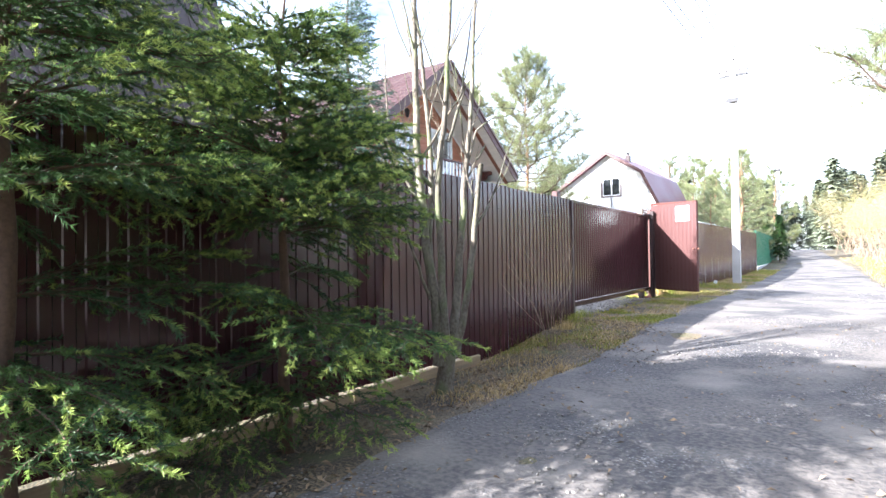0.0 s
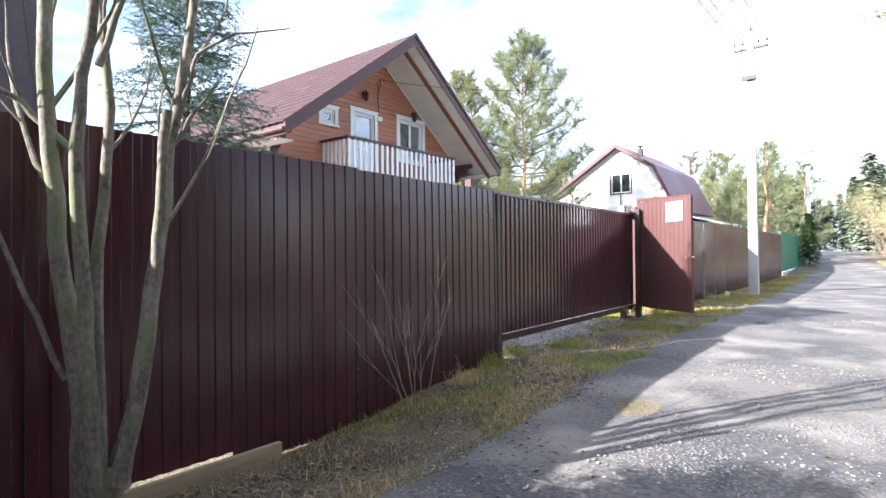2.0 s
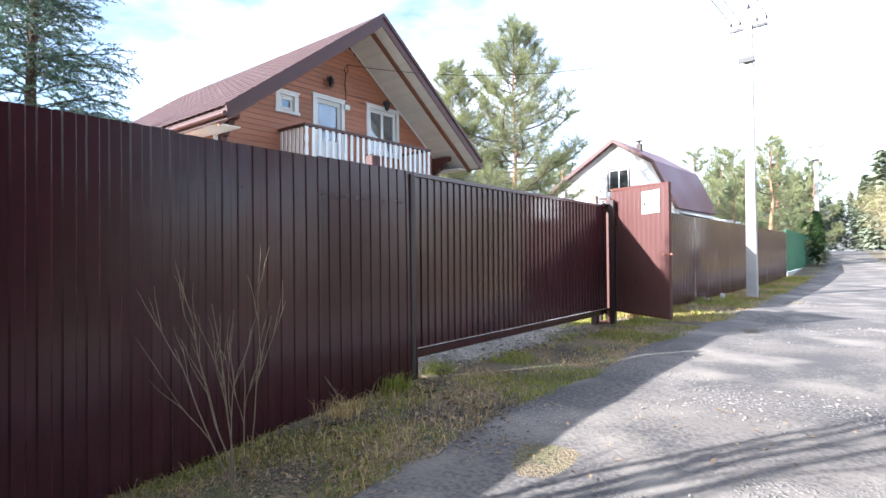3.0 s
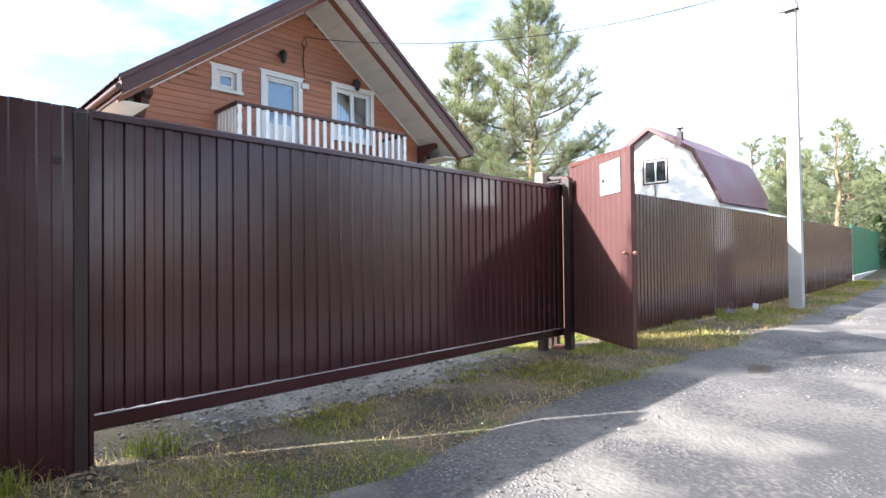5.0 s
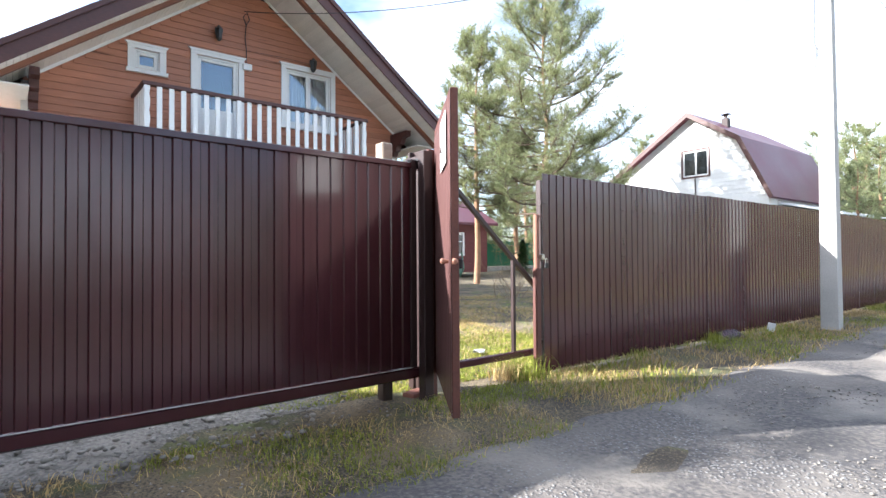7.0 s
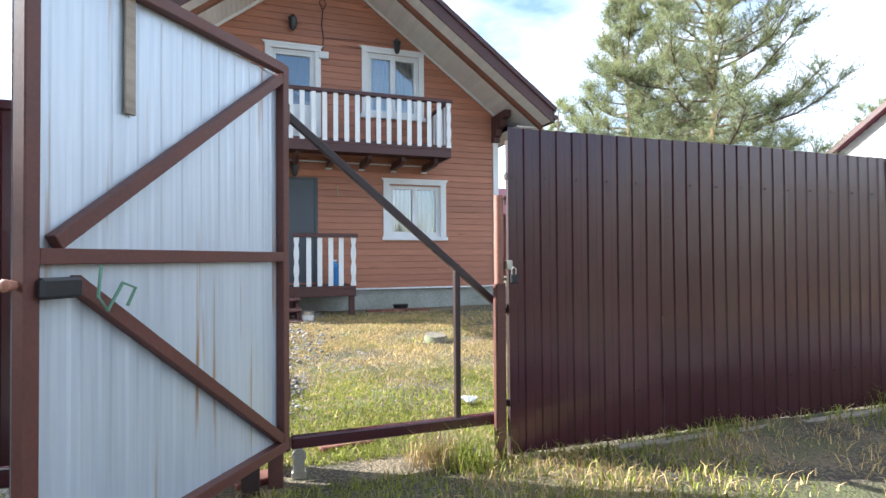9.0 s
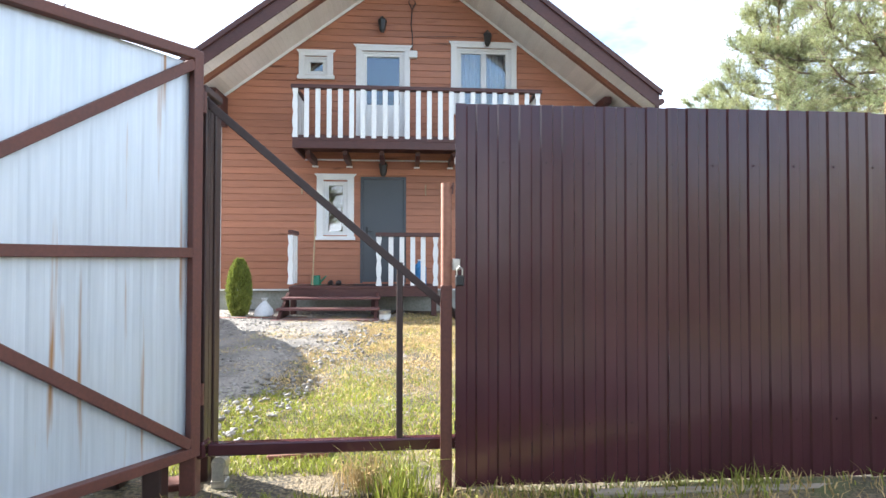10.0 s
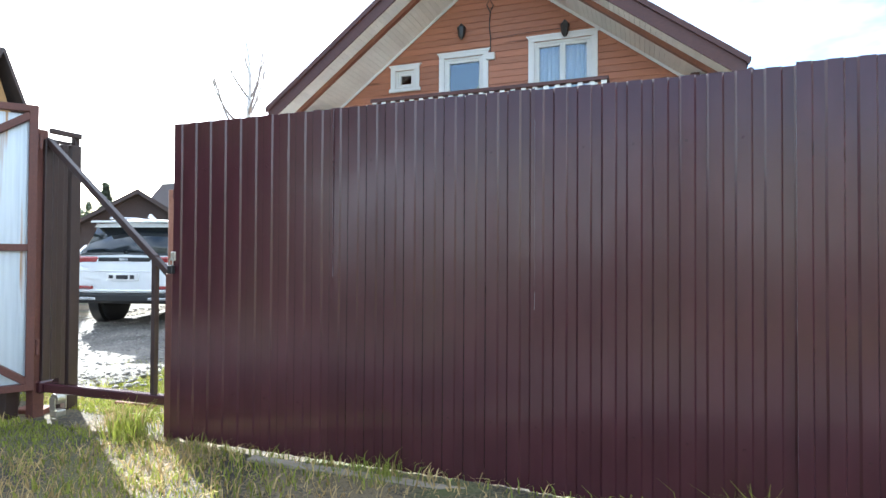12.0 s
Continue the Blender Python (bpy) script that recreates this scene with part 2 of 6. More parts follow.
raw_wood = mat("pale_sawn_plank", (0.46, 0.34, 0.20), (0.32, 0.225, 0.125), rough=0.8, s1=3, s2=30, bump=0.25, stretch=(1, 0.15, 2), dirt=(0.24, 0.19, 0.13), dirt_scale=4)
old_wood = mat("grey_old_wood", (0.40, 0.34, 0.27), (0.26, 0.21, 0.16), rough=0.85, s1=3, s2=40, bump=0.3, stretch=(1, 0.2, 1))
door_mat = mat("grey_steel_door", (0.075, 0.085, 0.095), (0.06, 0.068, 0.078), rough=0.45, s1=2, s2=60, bump=0.08)
black_metal = mat("black_metal", (0.02, 0.02, 0.022), rough=0.4, s1=5, s2=60, bump=0.05)
zinc = mat("zinc_plated", (0.62, 0.60, 0.54), (0.42, 0.40, 0.36), rough=0.35, metal=0.8, s1=9, s2=80)
car_white = mat("white_car_paint", (0.74, 0.75, 0.76), (0.70, 0.71, 0.72), rough=0.22, s1=1, s2=8, bump=0, coat=0.8)
car_black = mat("black_car_plastic", (0.022, 0.022, 0.024), rough=0.55, s1=6, s2=80, bump=0.08)
car_glass = mat("tinted_car_glass", (0.02, 0.024, 0.028), rough=0.06, s1=1, s2=4, bump=0, spec=0.8)
car_red = mat("red_tail_lamp", (0.28, 0.018, 0.018), rough=0.12, s1=5, s2=30, bump=0, coat=0.5)
tyre_mat = mat("tyre_rubber", (0.022, 0.022, 0.022), rough=0.85, s1=8, s2=90, bump=0.2)
alloy = mat("alloy_wheel", (0.55, 0.56, 0.58), rough=0.28, metal=0.9, s1=4, s2=40, bump=0)
bark = mat("grey_green_bark", (0.30, 0.265, 0.205), (0.085, 0.066, 0.045), rough=0.9, s1=9, s2=55, bump=0.5, dist=0.006, stretch=(1, 1, 0.6), dirt=(0.17, 0.20, 0.09), dirt_scale=5, dirt_cut=(0.5, 0.68))
spruce_bark = mat("spruce_bark", (0.14, 0.085, 0.055), (0.075, 0.046, 0.032), rough=0.95, s1=9, s2=60, bump=0.5, dist=0.006)
pine_bark = mat("orange_pine_bark", (0.40, 0.22, 0.12), (0.22, 0.14, 0.09), rough=0.9, s1=3, s2=30, bump=0.5, dist=0.01)
birch_bark = mat("white_birch_bark", (0.74, 0.72, 0.68), (0.46, 0.44, 0.41), rough=0.8, s1=4, s2=30, bump=0.2, dirt=(0.06, 0.055, 0.05), dirt_scale=7, dirt_cut=(0.6, 0.68), stretch=(1, 1, 2.2))
birch_twig = mat("grey_birch_twigs", (0.32, 0.28, 0.25), (0.19, 0.165, 0.15), rough=0.85, s1=3, s2=30, bump=0.2)
pine_limb = mat("grey_brown_limb_bark", (0.17, 0.12, 0.085), (0.10, 0.072, 0.055), rough=0.9, s1=3, s2=30, bump=0.3)
twig_mat = mat("dry_twigs", (0.34, 0.26, 0.18), (0.24, 0.18, 0.12), rough=0.9, s1=5, s2=50, bump=0.2)
tip_needles = mat("fresh_spruce_needles", (0.42, 0.50, 0.13), (0.22, 0.32, 0.075), rough=0.5, spec=0.25, s1=1.4, s2=9, bump=0, island=0.25, trans=0.45, amount=0.9)
spruce_needles = mat("spruce_needles", (0.122, 0.205, 0.062), (0.044, 0.094, 0.038), rough=0.5, spec=0.3, s1=1.4, s2=9, bump=0, island=0.25, trans=0.42, amount=0.9)
# spruce needles with shade put into the colour, for the unseen belt
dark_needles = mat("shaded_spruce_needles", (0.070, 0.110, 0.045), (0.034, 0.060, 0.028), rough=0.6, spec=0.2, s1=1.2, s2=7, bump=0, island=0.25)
blue_needles = mat("blue_green_spruce_needles", (0.17, 0.25, 0.175), (0.085, 0.15, 0.11), rough=0.5, spec=0.3, s1=1.2, s2=7, bump=0, island=0.25, trans=0.2, amount=0.9)
pine_needles = mat("pine_needles", (0.330, 0.350, 0.165), (0.190, 0.225, 0.110), rough=0.5, s1=0.7, s2=4, bump=0, island=0.3, trans=0.45, amount=0.9)
# far needles lightened: the haze of distance is put into the colour
far_needles = mat("haze_lightened_foliage", (0.26, 0.29, 0.19), (0.17, 0.20, 0.14), rough=0.7, s1=0.25, s2=1.2, bump=0, island=0.35)
willow_leaf = mat("yellow_green_buds", (0.46, 0.42, 0.17), (0.34, 0.31, 0.13), rough=0.6, s1=0.6, s2=4, bump=0, island=0.35, trans=0.35)
thuja_leaf = mat("thuja_foliage", (0.30, 0.32, 0.06), (0.16, 0.20, 0.042), rough=0.6, s1=3, s2=20, bump=0, island=0.3, trans=0.25)
green_grass = mat("fresh_grass", (0.360, 0.385, 0.065), (0.190, 0.215, 0.042), rough=0.6, spec=0.15, s1=0.8, s2=6, bump=0, island=0.3, trans=0.3)
dry_grass_mat = mat("dry_grass", (0.64, 0.47, 0.22), (0.40, 0.285, 0.13), rough=0.8, spec=0.15, s1=0.8, s2=6, bump=0, island=0.3, trans=0.2)
litter_mat = mat("dead_leaves", (0.30, 0.21, 0.12), (0.19, 0.13, 0.08), rough=0.85, s1=2, s2=20, bump=0, island=0.4)
stone_mat = mat("grey_gravel", (0.29, 0.265, 0.235), (0.18, 0.165, 0.145), rough=0.8, s1=2, s2=50, bump=0.3, island=0.35)
green_sheet = mat("green_coated_steel", (0.022, 0.20, 0.105), (0.016, 0.15, 0.08), rough=0.4, s1=0.8, s2=12, bump=0.06, vary=0.08)
white_siding = mat("white_vinyl_siding", (0.74, 0.75, 0.74), (0.66, 0.67, 0.66), rough=0.5, s1=0.6, s2=8, bump=0.05, vary=0.04)
burgundy = mat("burgundy_roof_sheet", (0.130, 0.026, 0.042), (0.10, 0.020, 0.033), rough=0.45, s1=0.5, s2=6, bump=0.05)
cabin_red = mat("dark_red_cabin_boards", (0.16, 0.035, 0.032), (0.11, 0.026, 0.025), rough=0.6, s1=1, s2=12, bump=0.1, vary=0.06)
ochre = mat("ochre_timber", (0.36, 0.22, 0.085), (0.27, 0.165, 0.065), rough=0.7, s1=0.7, s2=8, bump=0.1, vary=0.06)
dark_roof = mat("dark_shingle_roof", (0.075, 0.055, 0.05), (0.05, 0.038, 0.036), rough=0.75, s1=0.8, s2=14, bump=0.3)
snow_mat = mat("old_snow", (0.82, 0.84, 0.88), (0.66, 0.68, 0.70), rough=0.7, s1=3, s2=25, bump=0.3)
bag_mat = mat("white_plastic_bag", (0.75, 0.76, 0.76), (0.62, 0.63, 0.63), rough=0.4, s1=6, s2=30, bump=0.3, trans=0.2)
paper = mat("white_notice_sheet", (0.82, 0.82, 0.80), (0.76, 0.76, 0.74), rough=0.5, s1=4, s2=30, bump=0.03)
curtain = mat("pale_curtain", (0.84, 0.83, 0.80), (0.72, 0.71, 0.67), rough=0.9, s1=5, s2=40, bump=0.2, stretch=(1, 6, 0.3), trans=0.2)
# dimness of the unlit rooms is put into this dark colour
room_dark = mat("darkened_room_wall", (0.12, 0.10, 0.085), rough=0.9, s1=1, s2=10)
brick_mat = mat("red_clay_brick", (0.24, 0.095, 0.065), (0.17, 0.068, 0.048), rough=0.85, s1=5, s2=50, bump=0.3, vary=0.15)
blue_plastic = mat("blue_plastic", (0.05, 0.25, 0.55), rough=0.4, s1=5, s2=30, bump=0.03)
rope_mat = mat("green_rope", (0.16, 0.32, 0.22), rough=0.8, s1=20, s2=120, bump=0.4)
wire_mat = mat("black_cable", (0.03, 0.03, 0.032), rough=0.6, s1=5, s2=60, bump=0)
glass = glass_mat("window_glass")


# ---- ground ----
def smooth01(a, b, v):
    t = min(max((v - a) / (b - a), 0.0), 1.0)
    return t * t * (3 - 2 * t)


def base_z(x, y):
    """The lie of the land: level lane, rising a little far off and towards the house."""
    return 1.25 * smooth01(24, 80, y) + 0.16 * smooth01(-4.0, -8.5, x) * (1 - smooth01(24, 30, y)) - (0.10 * smooth01(9.6, 6.0, y) + 0.12 * smooth01(-1.6, -2.3, x) * smooth01(9.0, 6.4, y)) * smooth01(-5.5, -4.0, x) * smooth01(9.0, 5.0, x)


def ground_z(x, y):
    z = base_z(x, y)
    if -30 < x < 12 and -12 < y < 60:
        z += 0.018 * noise.noise((x * 1.7, y * 1.7, 0.3)) + 0.03 * noise.noise((x * 0.45, y * 0.45, 1.7))
    return z


def road_mid(y):
    return 0.25 - 0.05 * y if y < 38 else -1.65 - 0.108 * (y - 38)


def lines(*spans):
    out = []
    for a, b, step in spans:
        out += list(np.arange(a, b - 1e-6, step))
    return out + [spans[-1][1]]


def road_mix_mat():
    """Packed grey dirt and fine gravel, with paler worn tracks and small stones."""
    mt = mat("packed_gravel_road", (0.150, 0.132, 0.116), (0.066, 0.061, 0.060), rough=0.88, s1=0.7, s2=30, bump=0.6, dist=0.02, amount=0.9, dirt=(0.250, 0.222, 0.188), dirt_scale=1.1, dirt_cut=(0.5, 0.72))
    n, l = mt.node_tree.nodes, mt.node_tree.links
    p = n["Principled BSDF"]
    vo = n.new("ShaderNodeTexVoronoi")
    vo.inputs["Scale"].default_value = 38
    tc = n.new("ShaderNodeTexCoord")
    l.new(tc.outputs["Object"], vo.inputs["Vector"])
    big = n.new("ShaderNodeTexNoise"); big.inputs["Scale"].default_value, big.inputs["Detail"].default_value = 0.9, 4
    l.new(tc.outputs["Object"], big.inputs["Vector"])
    cut = n.new("ShaderNodeMapRange"); cut.inputs[1].default_value, cut.inputs[2].default_value = 0.51, 0.65
    l.new(big.outputs[0], cut.inputs[0])
    st = n.new("ShaderNodeMapRange"); st.inputs[1].default_value, st.inputs[2].default_value, st.inputs[3].default_value, st.inputs[4].default_value = 0.15, 0.42, 1, 0
    l.new(vo.outputs["Distance"], st.inputs[0])
    mul = n.new("ShaderNodeMath"); mul.operation = "MULTIPLY"
    l.new(cut.outputs[0], mul.inputs[0]); l.new(st.outputs[0], mul.inputs[1])
    old = p.inputs["Base Color"].links[0].from_socket
    mx = n.new("ShaderNodeMixRGB"); l.new(mul.outputs[0], mx.inputs[0]); l.new(old, mx.inputs[1])
    hue = n.new("ShaderNodeMixRGB"); hue.inputs[1].default_value, hue.inputs[2].default_value = (0.16, 0.158, 0.158, 1), (0.46, 0.45, 0.44, 1)
    l.new(vo.outputs["Color"], hue.inputs[0]); l.new(hue.outputs[0], mx.inputs[2])
    l.new(mx.outputs[0], p.inputs["Base Color"])
    oldn = p.inputs["Normal"].links[0].from_socket
    b2 = n.new("ShaderNodeBump"); b2.inputs["Strength"].default_value, b2.inputs["Distance"].default_value = 0.8, 0.02
    l.new(mul.outputs[0], b2.inputs["Height"]); l.new(oldn, b2.inputs["Normal"]); l.new(b2.outputs[0], p.inputs["Normal"])
    return mt


road_mat = road_mix_mat()
soil_mat = mat("thatch_and_soil", (0.215, 0.165, 0.098), (0.062, 0.051, 0.037), rough=0.95, s1=1.4, s2=55, bump=0.9, dist=0.03, amount=0.95, dirt=(0.115, 0.125, 0.045), dirt_scale=2.1, dirt_cut=(0.52, 0.72))
gravel_bed = mat("grey_gravel_bed", (0.25, 0.225, 0.195), (0.120, 0.108, 0.095), rough=0.9, s1=1.6, s2=38, bump=0.9, dist=0.03, amount=0.9)
GX = lines((-900, -100, 80), (-100, -30, 7), (-30, -6, 0.6), (-6, 4, 0.12), (4, 14, 0.8), (14, 100, 8), (100, 900, 80))
GY = lines((-900, -100, 80), (-100, -12, 8), (-12, 0, 0.8), (0, 24, 0.14), (24, 60, 0.9), (60, 200, 7), (200, 1200, 100))
gv = np.array([(x, y, ground_z(x, y)) for y in GY for x in GX], np.float32)
nx = len(GX)
gi = (np.arange(len(GY) - 1)[:, None] * nx + np.arange(nx - 1)[None, :]).ravel()
gf = np.stack([gi, gi + 1, gi + 1 + nx, gi + nx], 1)
tagged(new("ground", raw_mesh("ground", gv, gf, soil_mat, smooth=True)), "patchy dry grass and bare brown soil", "ground", kind="structure")

RY = lines((-14, 0, 0.5), (0, 24, 0.12), (24, 60, 0.5), (60, 190, 4))
RU = np.linspace(-1, 1, 41)
rv = []
for y in RY:
    for u in RU:
        w = 2.05 - 0.3 * smooth01(30, 45, y) + 0.14 * noise.noise((0.7 * y, 3.3, 0.1 + np.sign(u))) + 0.05 * noise.noise((3.1 * y, 7.3, np.sign(u)))
        x = road_mid(y) + u * w
        edge = smooth01(0.72, 1.0, abs(u))
        rut = -0.012 * math.exp(-((abs(u) - 0.48) / 0.13) ** 2)
        rv.append((x, y, base_z(x, y) + 0.030 - 0.085 * edge + rut + 0.010 * noise.noise((x * 2.3, y * 2.3, 5.0)) + 0.014 * noise.noise((x * 0.7, y * 0.7, 9.0))))
nu = len(RU)
ri = (np.arange(len(RY) - 1)[:, None] * nu + np.arange(nu - 1)[None, :]).ravel()
tagged(new("road", raw_mesh("road", rv, np.stack([ri, ri + 1, ri + 1 + nu, ri + nu], 1), road_mat, smooth=True)), "unpaved grey gravel lane with worn wheel tracks", "road", kind="structure")

# gravel drive from the gate to the car
dv, DN = [], 60
for a in range(DN + 1):
    s = a / DN
    for b in range(31):
        u = b / 15 - 1
        x = -3.0 - 9.9 * s - 0.5 * smooth01(0.12, 0.0, s) * (0.5 + noise.noise((u * 3.1, 1.7, 8.0)))
        y = 11.9 + 1.2 * math.sin(s * 2.6) * 0.5 + u * (2.3 + 0.9 * s + 0.55 * noise.noise((s * 11, 2.0, np.sign(u))))
        dv.append((x, y, base_z(x, y) + 0.035 - 0.09 * smooth01(0.7, 1, abs(u)) - 0.06 * smooth01(0.92, 1, s) - 0.06 * smooth01(0.12, 0, s) + 0.012 * noise.noise((x * 3, y * 3, 4))))
di = (np.arange(DN)[:, None] * 31 + np.arange(30)[None, :]).ravel()
tagged(new("driveway", raw_mesh("driveway", dv, np.stack([di, di + 1, di + 32, di + 31], 1), gravel_bed, smooth=True)), "crushed grey gravel drive leading into the yard", "driveway", kind="structure")


# ---- fences and gates ----
def sheet_mesh(name, width, z0, z1, pitch, crest, slope, depth, mats, wave=0.0, seed=0):
    """A ribbed steel sheet along +y, its painted face towards +x and its bare face towards -x."""
    prof, y = [], 0.0
    while y < width - 1e-4:
        for dy, dx in ((0, 0), (crest, 0), (crest + slope, -depth), (pitch - slope, -depth)):
            if y + dy <= width + 1e-6:
                prof.append((dx, y + dy))
        y += pitch
    prof.append((0, width) if abs(prof[-1][0]) < 1e-6 else (prof[-1][0], width))
    g = M()
    zs = np.linspace(z0, z1, 9)
    rng = random.Random(seed)
    ph = rng.random() * 9
    for off, mi in ((0.0, 0), (-0.0016, 1)):
        rows = [[(dx + off + wave * math.sin(2.3 * z + ph + 1.7 * yy) * (1 if 0 < k < 8 else 0.4), yy, z) for dx, yy in prof] for k, z in enumerate(zs)]
        g.grid(rows, mi)
    return g.mesh(name, mats)


def screws_mesh(ys, zs, x):
    g = M()
    for z in zs:
        for y in ys:
            g.tube([(x - 0.002, y, z), (x + 0.005, y, z)], 0.0062, 6)
    return g.mesh("screw", brown_paint)


def fence(origin, heading, count, width, z0, z1, label, lean=0.0, step=None, first=0, deep=99, slack=(99, 0.0)):
    """Profiled-sheet fence: posts, two rails and one panel after another, along local +y."""
    th = thing("sheet_metal_fence", pose(*origin, 0, lean, heading), label, "fence", "brown lane fences")
    kinds = [sheet_mesh("fence_panel", width + 0.02, z0, z1, 0.115, 0.056, 0.009, 0.009, [brown_paint, galv], 0.0030, s) for s in range(4)]
    deep_sheet = sheet_mesh("fence_panel", width + 0.02, z0 - 0.12, z1, 0.115, 0.056, 0.009, 0.009, [brown_paint, galv], 0.0035, 7)
    rng = random.Random(len(label))
    for k in range(count):
        ob = part("fence_panel", kinds[k % 4] if k < deep else deep_sheet, None, th)
        ob.location = (0.0016 * (k % 2), first + k * width, (step(k) if step else 0) + rng.uniform(-0.008, 0.008))
        ob.rotation_euler = (rng.uniform(-0.002, 0.002), rng.uniform(-0.003, 0.002) + (slack[1] if k >= slack[0] else 0.0), rng.uniform(-0.003, 0.003))
    L = count * width
    for z in (z0 + 0.30, z1 - 0.30):
        part("rail", M().box(-0.060, -0.021, first, first + L, z - 0.02, z + 0.02, 0.003), dark_tube, th)
    for k in range(int(L / 2.4) + 1):
        part("post", M().box(-0.122, -0.062, first + k * 2.4 + 0.04, first + k * 2.4 + 0.10, -0.3, z1 - 0.06, 0.004), dark_tube, th)
    sc = part("screws", screws_mesh([first + 0.026 + 0.23 * k for k in range(int(L / 0.23))], (z0 + 0.31, z1 - 0.31), 0.002), None, th)
    tagged(sc, kind="stuff")
    return th


FL_RZ = math.degrees(math.atan(0.048))
left_fence = fence((-3.175, 9.43, 0.0), 180 + FL_RZ - 180, 13, 1.15, -0.09, 1.955, "tall brown ribbed steel fence beside the lane", first=-14.95, deep=10, step=lambda k: -0.004 * (12 - k), slack=(11, -0.007))
left_fence.rotation_euler = (0, 0, radians(FL_RZ))
right_fence = fence((-3.50, 15.90, 0.0), 1.5, 15, 1.15, 0.02, 2.02, "brown ribbed steel fence beyond the wicket gate")
part("corner_post", M().box(-0.06, 0.004, -0.075, -0.01, -0.2, 1.93, 0.004), dark_tube, left_fence)

# sliding gate, with its open counterweight tail behind the wicket opening
GATE_RZ = 3.0
gate = thing("sliding_gate", pose(-3.27, 9.28, 0, 0, 0, GATE_RZ), "closed glossy brown sliding gate of ribbed steel sheets", "gate")
gsheet = sheet_mesh("gate_panel", 1.12, 0.26, 1.93, 0.11, 0.048, 0.009, 0.014, [gate_paint, galv], 0.0012, 3)
for k in range(5):
    ob = part("gate_panel", gsheet if k < 4 else sheet_mesh("gate_panel", 0.53, 0.26, 1.93, 0.11, 0.048, 0.009, 0.014, [gate_paint, galv], 0.001, 5), None, gate)
    ob.location = (0.0, 0.13 + 1.10 * k, 0)
part("bottom_beam", M().box(-0.085, 0.02, 0.12, 5.34, 0.165, 0.255, 0.012), gate_paint, gate)
part("tail_beam", M().box(-0.06, 0.0, 5.345, 6.66, 0.172, 0.238, 0.008), gate_paint, gate)
part("worn_edge", M().box(0.014, 0.0235, 0.13, 5.05, 0.2555, 0.2605, 0.001), concrete, gate, "bare worn lower edge of the sheets")
part("top_rail", M().box(-0.055, 0.012, 0.12, 5.06, 1.925, 1.972, 0.006), gate_paint, gate)
part("end_stile", M().box(-0.06, 0.01, 5.05, 5.11, 0.25, 2.00, 0.006), dark_tube, gate)
part("end_stile", M().box(-0.06, -0.004, 0.12, 0.18, 0.25, 1.97, 0.006), dark_tube, gate)
part("mid_rail", M().box(-0.06, -0.022, 0.18, 5.04, 1.08, 1.12, 0.004), dark_tube, gate)
part("tail_brace", M().bar((-0.03, 5.31, 2.03), (-0.03, 6.67, 0.87), 0.042, 0.042), dark_tube, gate)
part("tail_strut", M().box(-0.05, -0.01, 6.32, 6.355, 0.235, 1.18, 0.004), dark_tube, gate)
for ch in ((-0.10, -0.06, 5.19, 5.33, 0.25, 2.03), (-0.16, -0.10, 5.25, 5.31, 0.25, 2.0), (-0.06, 0.0, 5.27, 5.33, 0.25, 2.03)):
    part("end_channel", M().box(*ch, 0.005), dark_tube, gate)

post1 = thing("gate_post", pose(-3.44, 14.41, 0), "dark brown square steel gate post", "post", "gate posts")
part("shaft", M().box(-0.045, 0.045, -0.045, 0.045, -0.3, 2.06, 0.005), dark_tube, post1)
part("guide_bracket", M().box(-0.16, -0.05, -0.03, 0.10, 1.985, 2.01, 0.003).box(-0.19, -0.15, -0.03, 0.10, 1.93, 2.01, 0.003), black_metal, post1)
guide = thing("gate_guide_post", pose(-3.79, 14.535, 0), "dark steel post pair with a roller guide frame on top", "post", "gate posts")
part("shaft", M().box(-0.05, 0.03, -0.04, 0.04, -0.3, 2.03, 0.005), dark_tube, guide)
part("shaft", M().box(0.05, 0.10, -0.03, 0.035, -0.3, 2.02, 0.005), dark_tube, guide)
part("guide_frame", M().box(-0.05, 0.19, 0.015, 0.045, 2.085, 2.125, 0.004).box(-0.05, 0.19, -0.065, -0.035, 2.035, 2.06, 0.004).box(-0.05, -0.015, -0.035, 0.015, 2.032, 2.12, 0.004), dark_tube, guide)
post2 = thing("wicket_hinge_post", pose(-3.545, 14.535, 0), "red-brown square post holding the wicket hinges", "post", "gate posts")
part("shaft", M().box(-0.04, 0.04, -0.04, 0.04, -0.3, 2.10, 0.005), red_tube, post2)
post3 = thing("wicket_latch_post", pose(-3.545, 15.855, 0), "red-brown latch post with pale primer on top", "post", "gate posts")
part("shaft", M().box(-0.03, 0.03, -0.03, 0.03, -0.2, 1.06, 0.004), red_tube, post3)
part("upper_shaft", M().tube([(0, 0, 1.05), (0, 0, 1.60)], 0.029, 12), primer, post3, "faded primer-red upper tube", True)
part("hook", M().tube([(0.02, 0.025, 1.57), (0.03, 0.035, 1.60), (0.03, 0.03, 1.54)], 0.005, 6), red_tube, post3)
part("lock_plate", M().box(0.0, 0.05, 0.03, 0.07, 1.14, 1.20, 0.004), zinc, post3, "small zinc lock keep")
wood_post = thing("wooden_post", pose(-3.62, 14.12, 0), "wooden post with a bare pale top behind the sliding gate", "post")
part("shaft", M().box(-0.055, 0.055, -0.045, 0.045, -0.2, 1.78, 0.01), dark_tube, wood_post)
part("bare_top", M().box(-0.06, 0.06, -0.05, 0.05, 1.78, 2.12, 0.01), old_wood, wood_post, "weathered bare wood top")
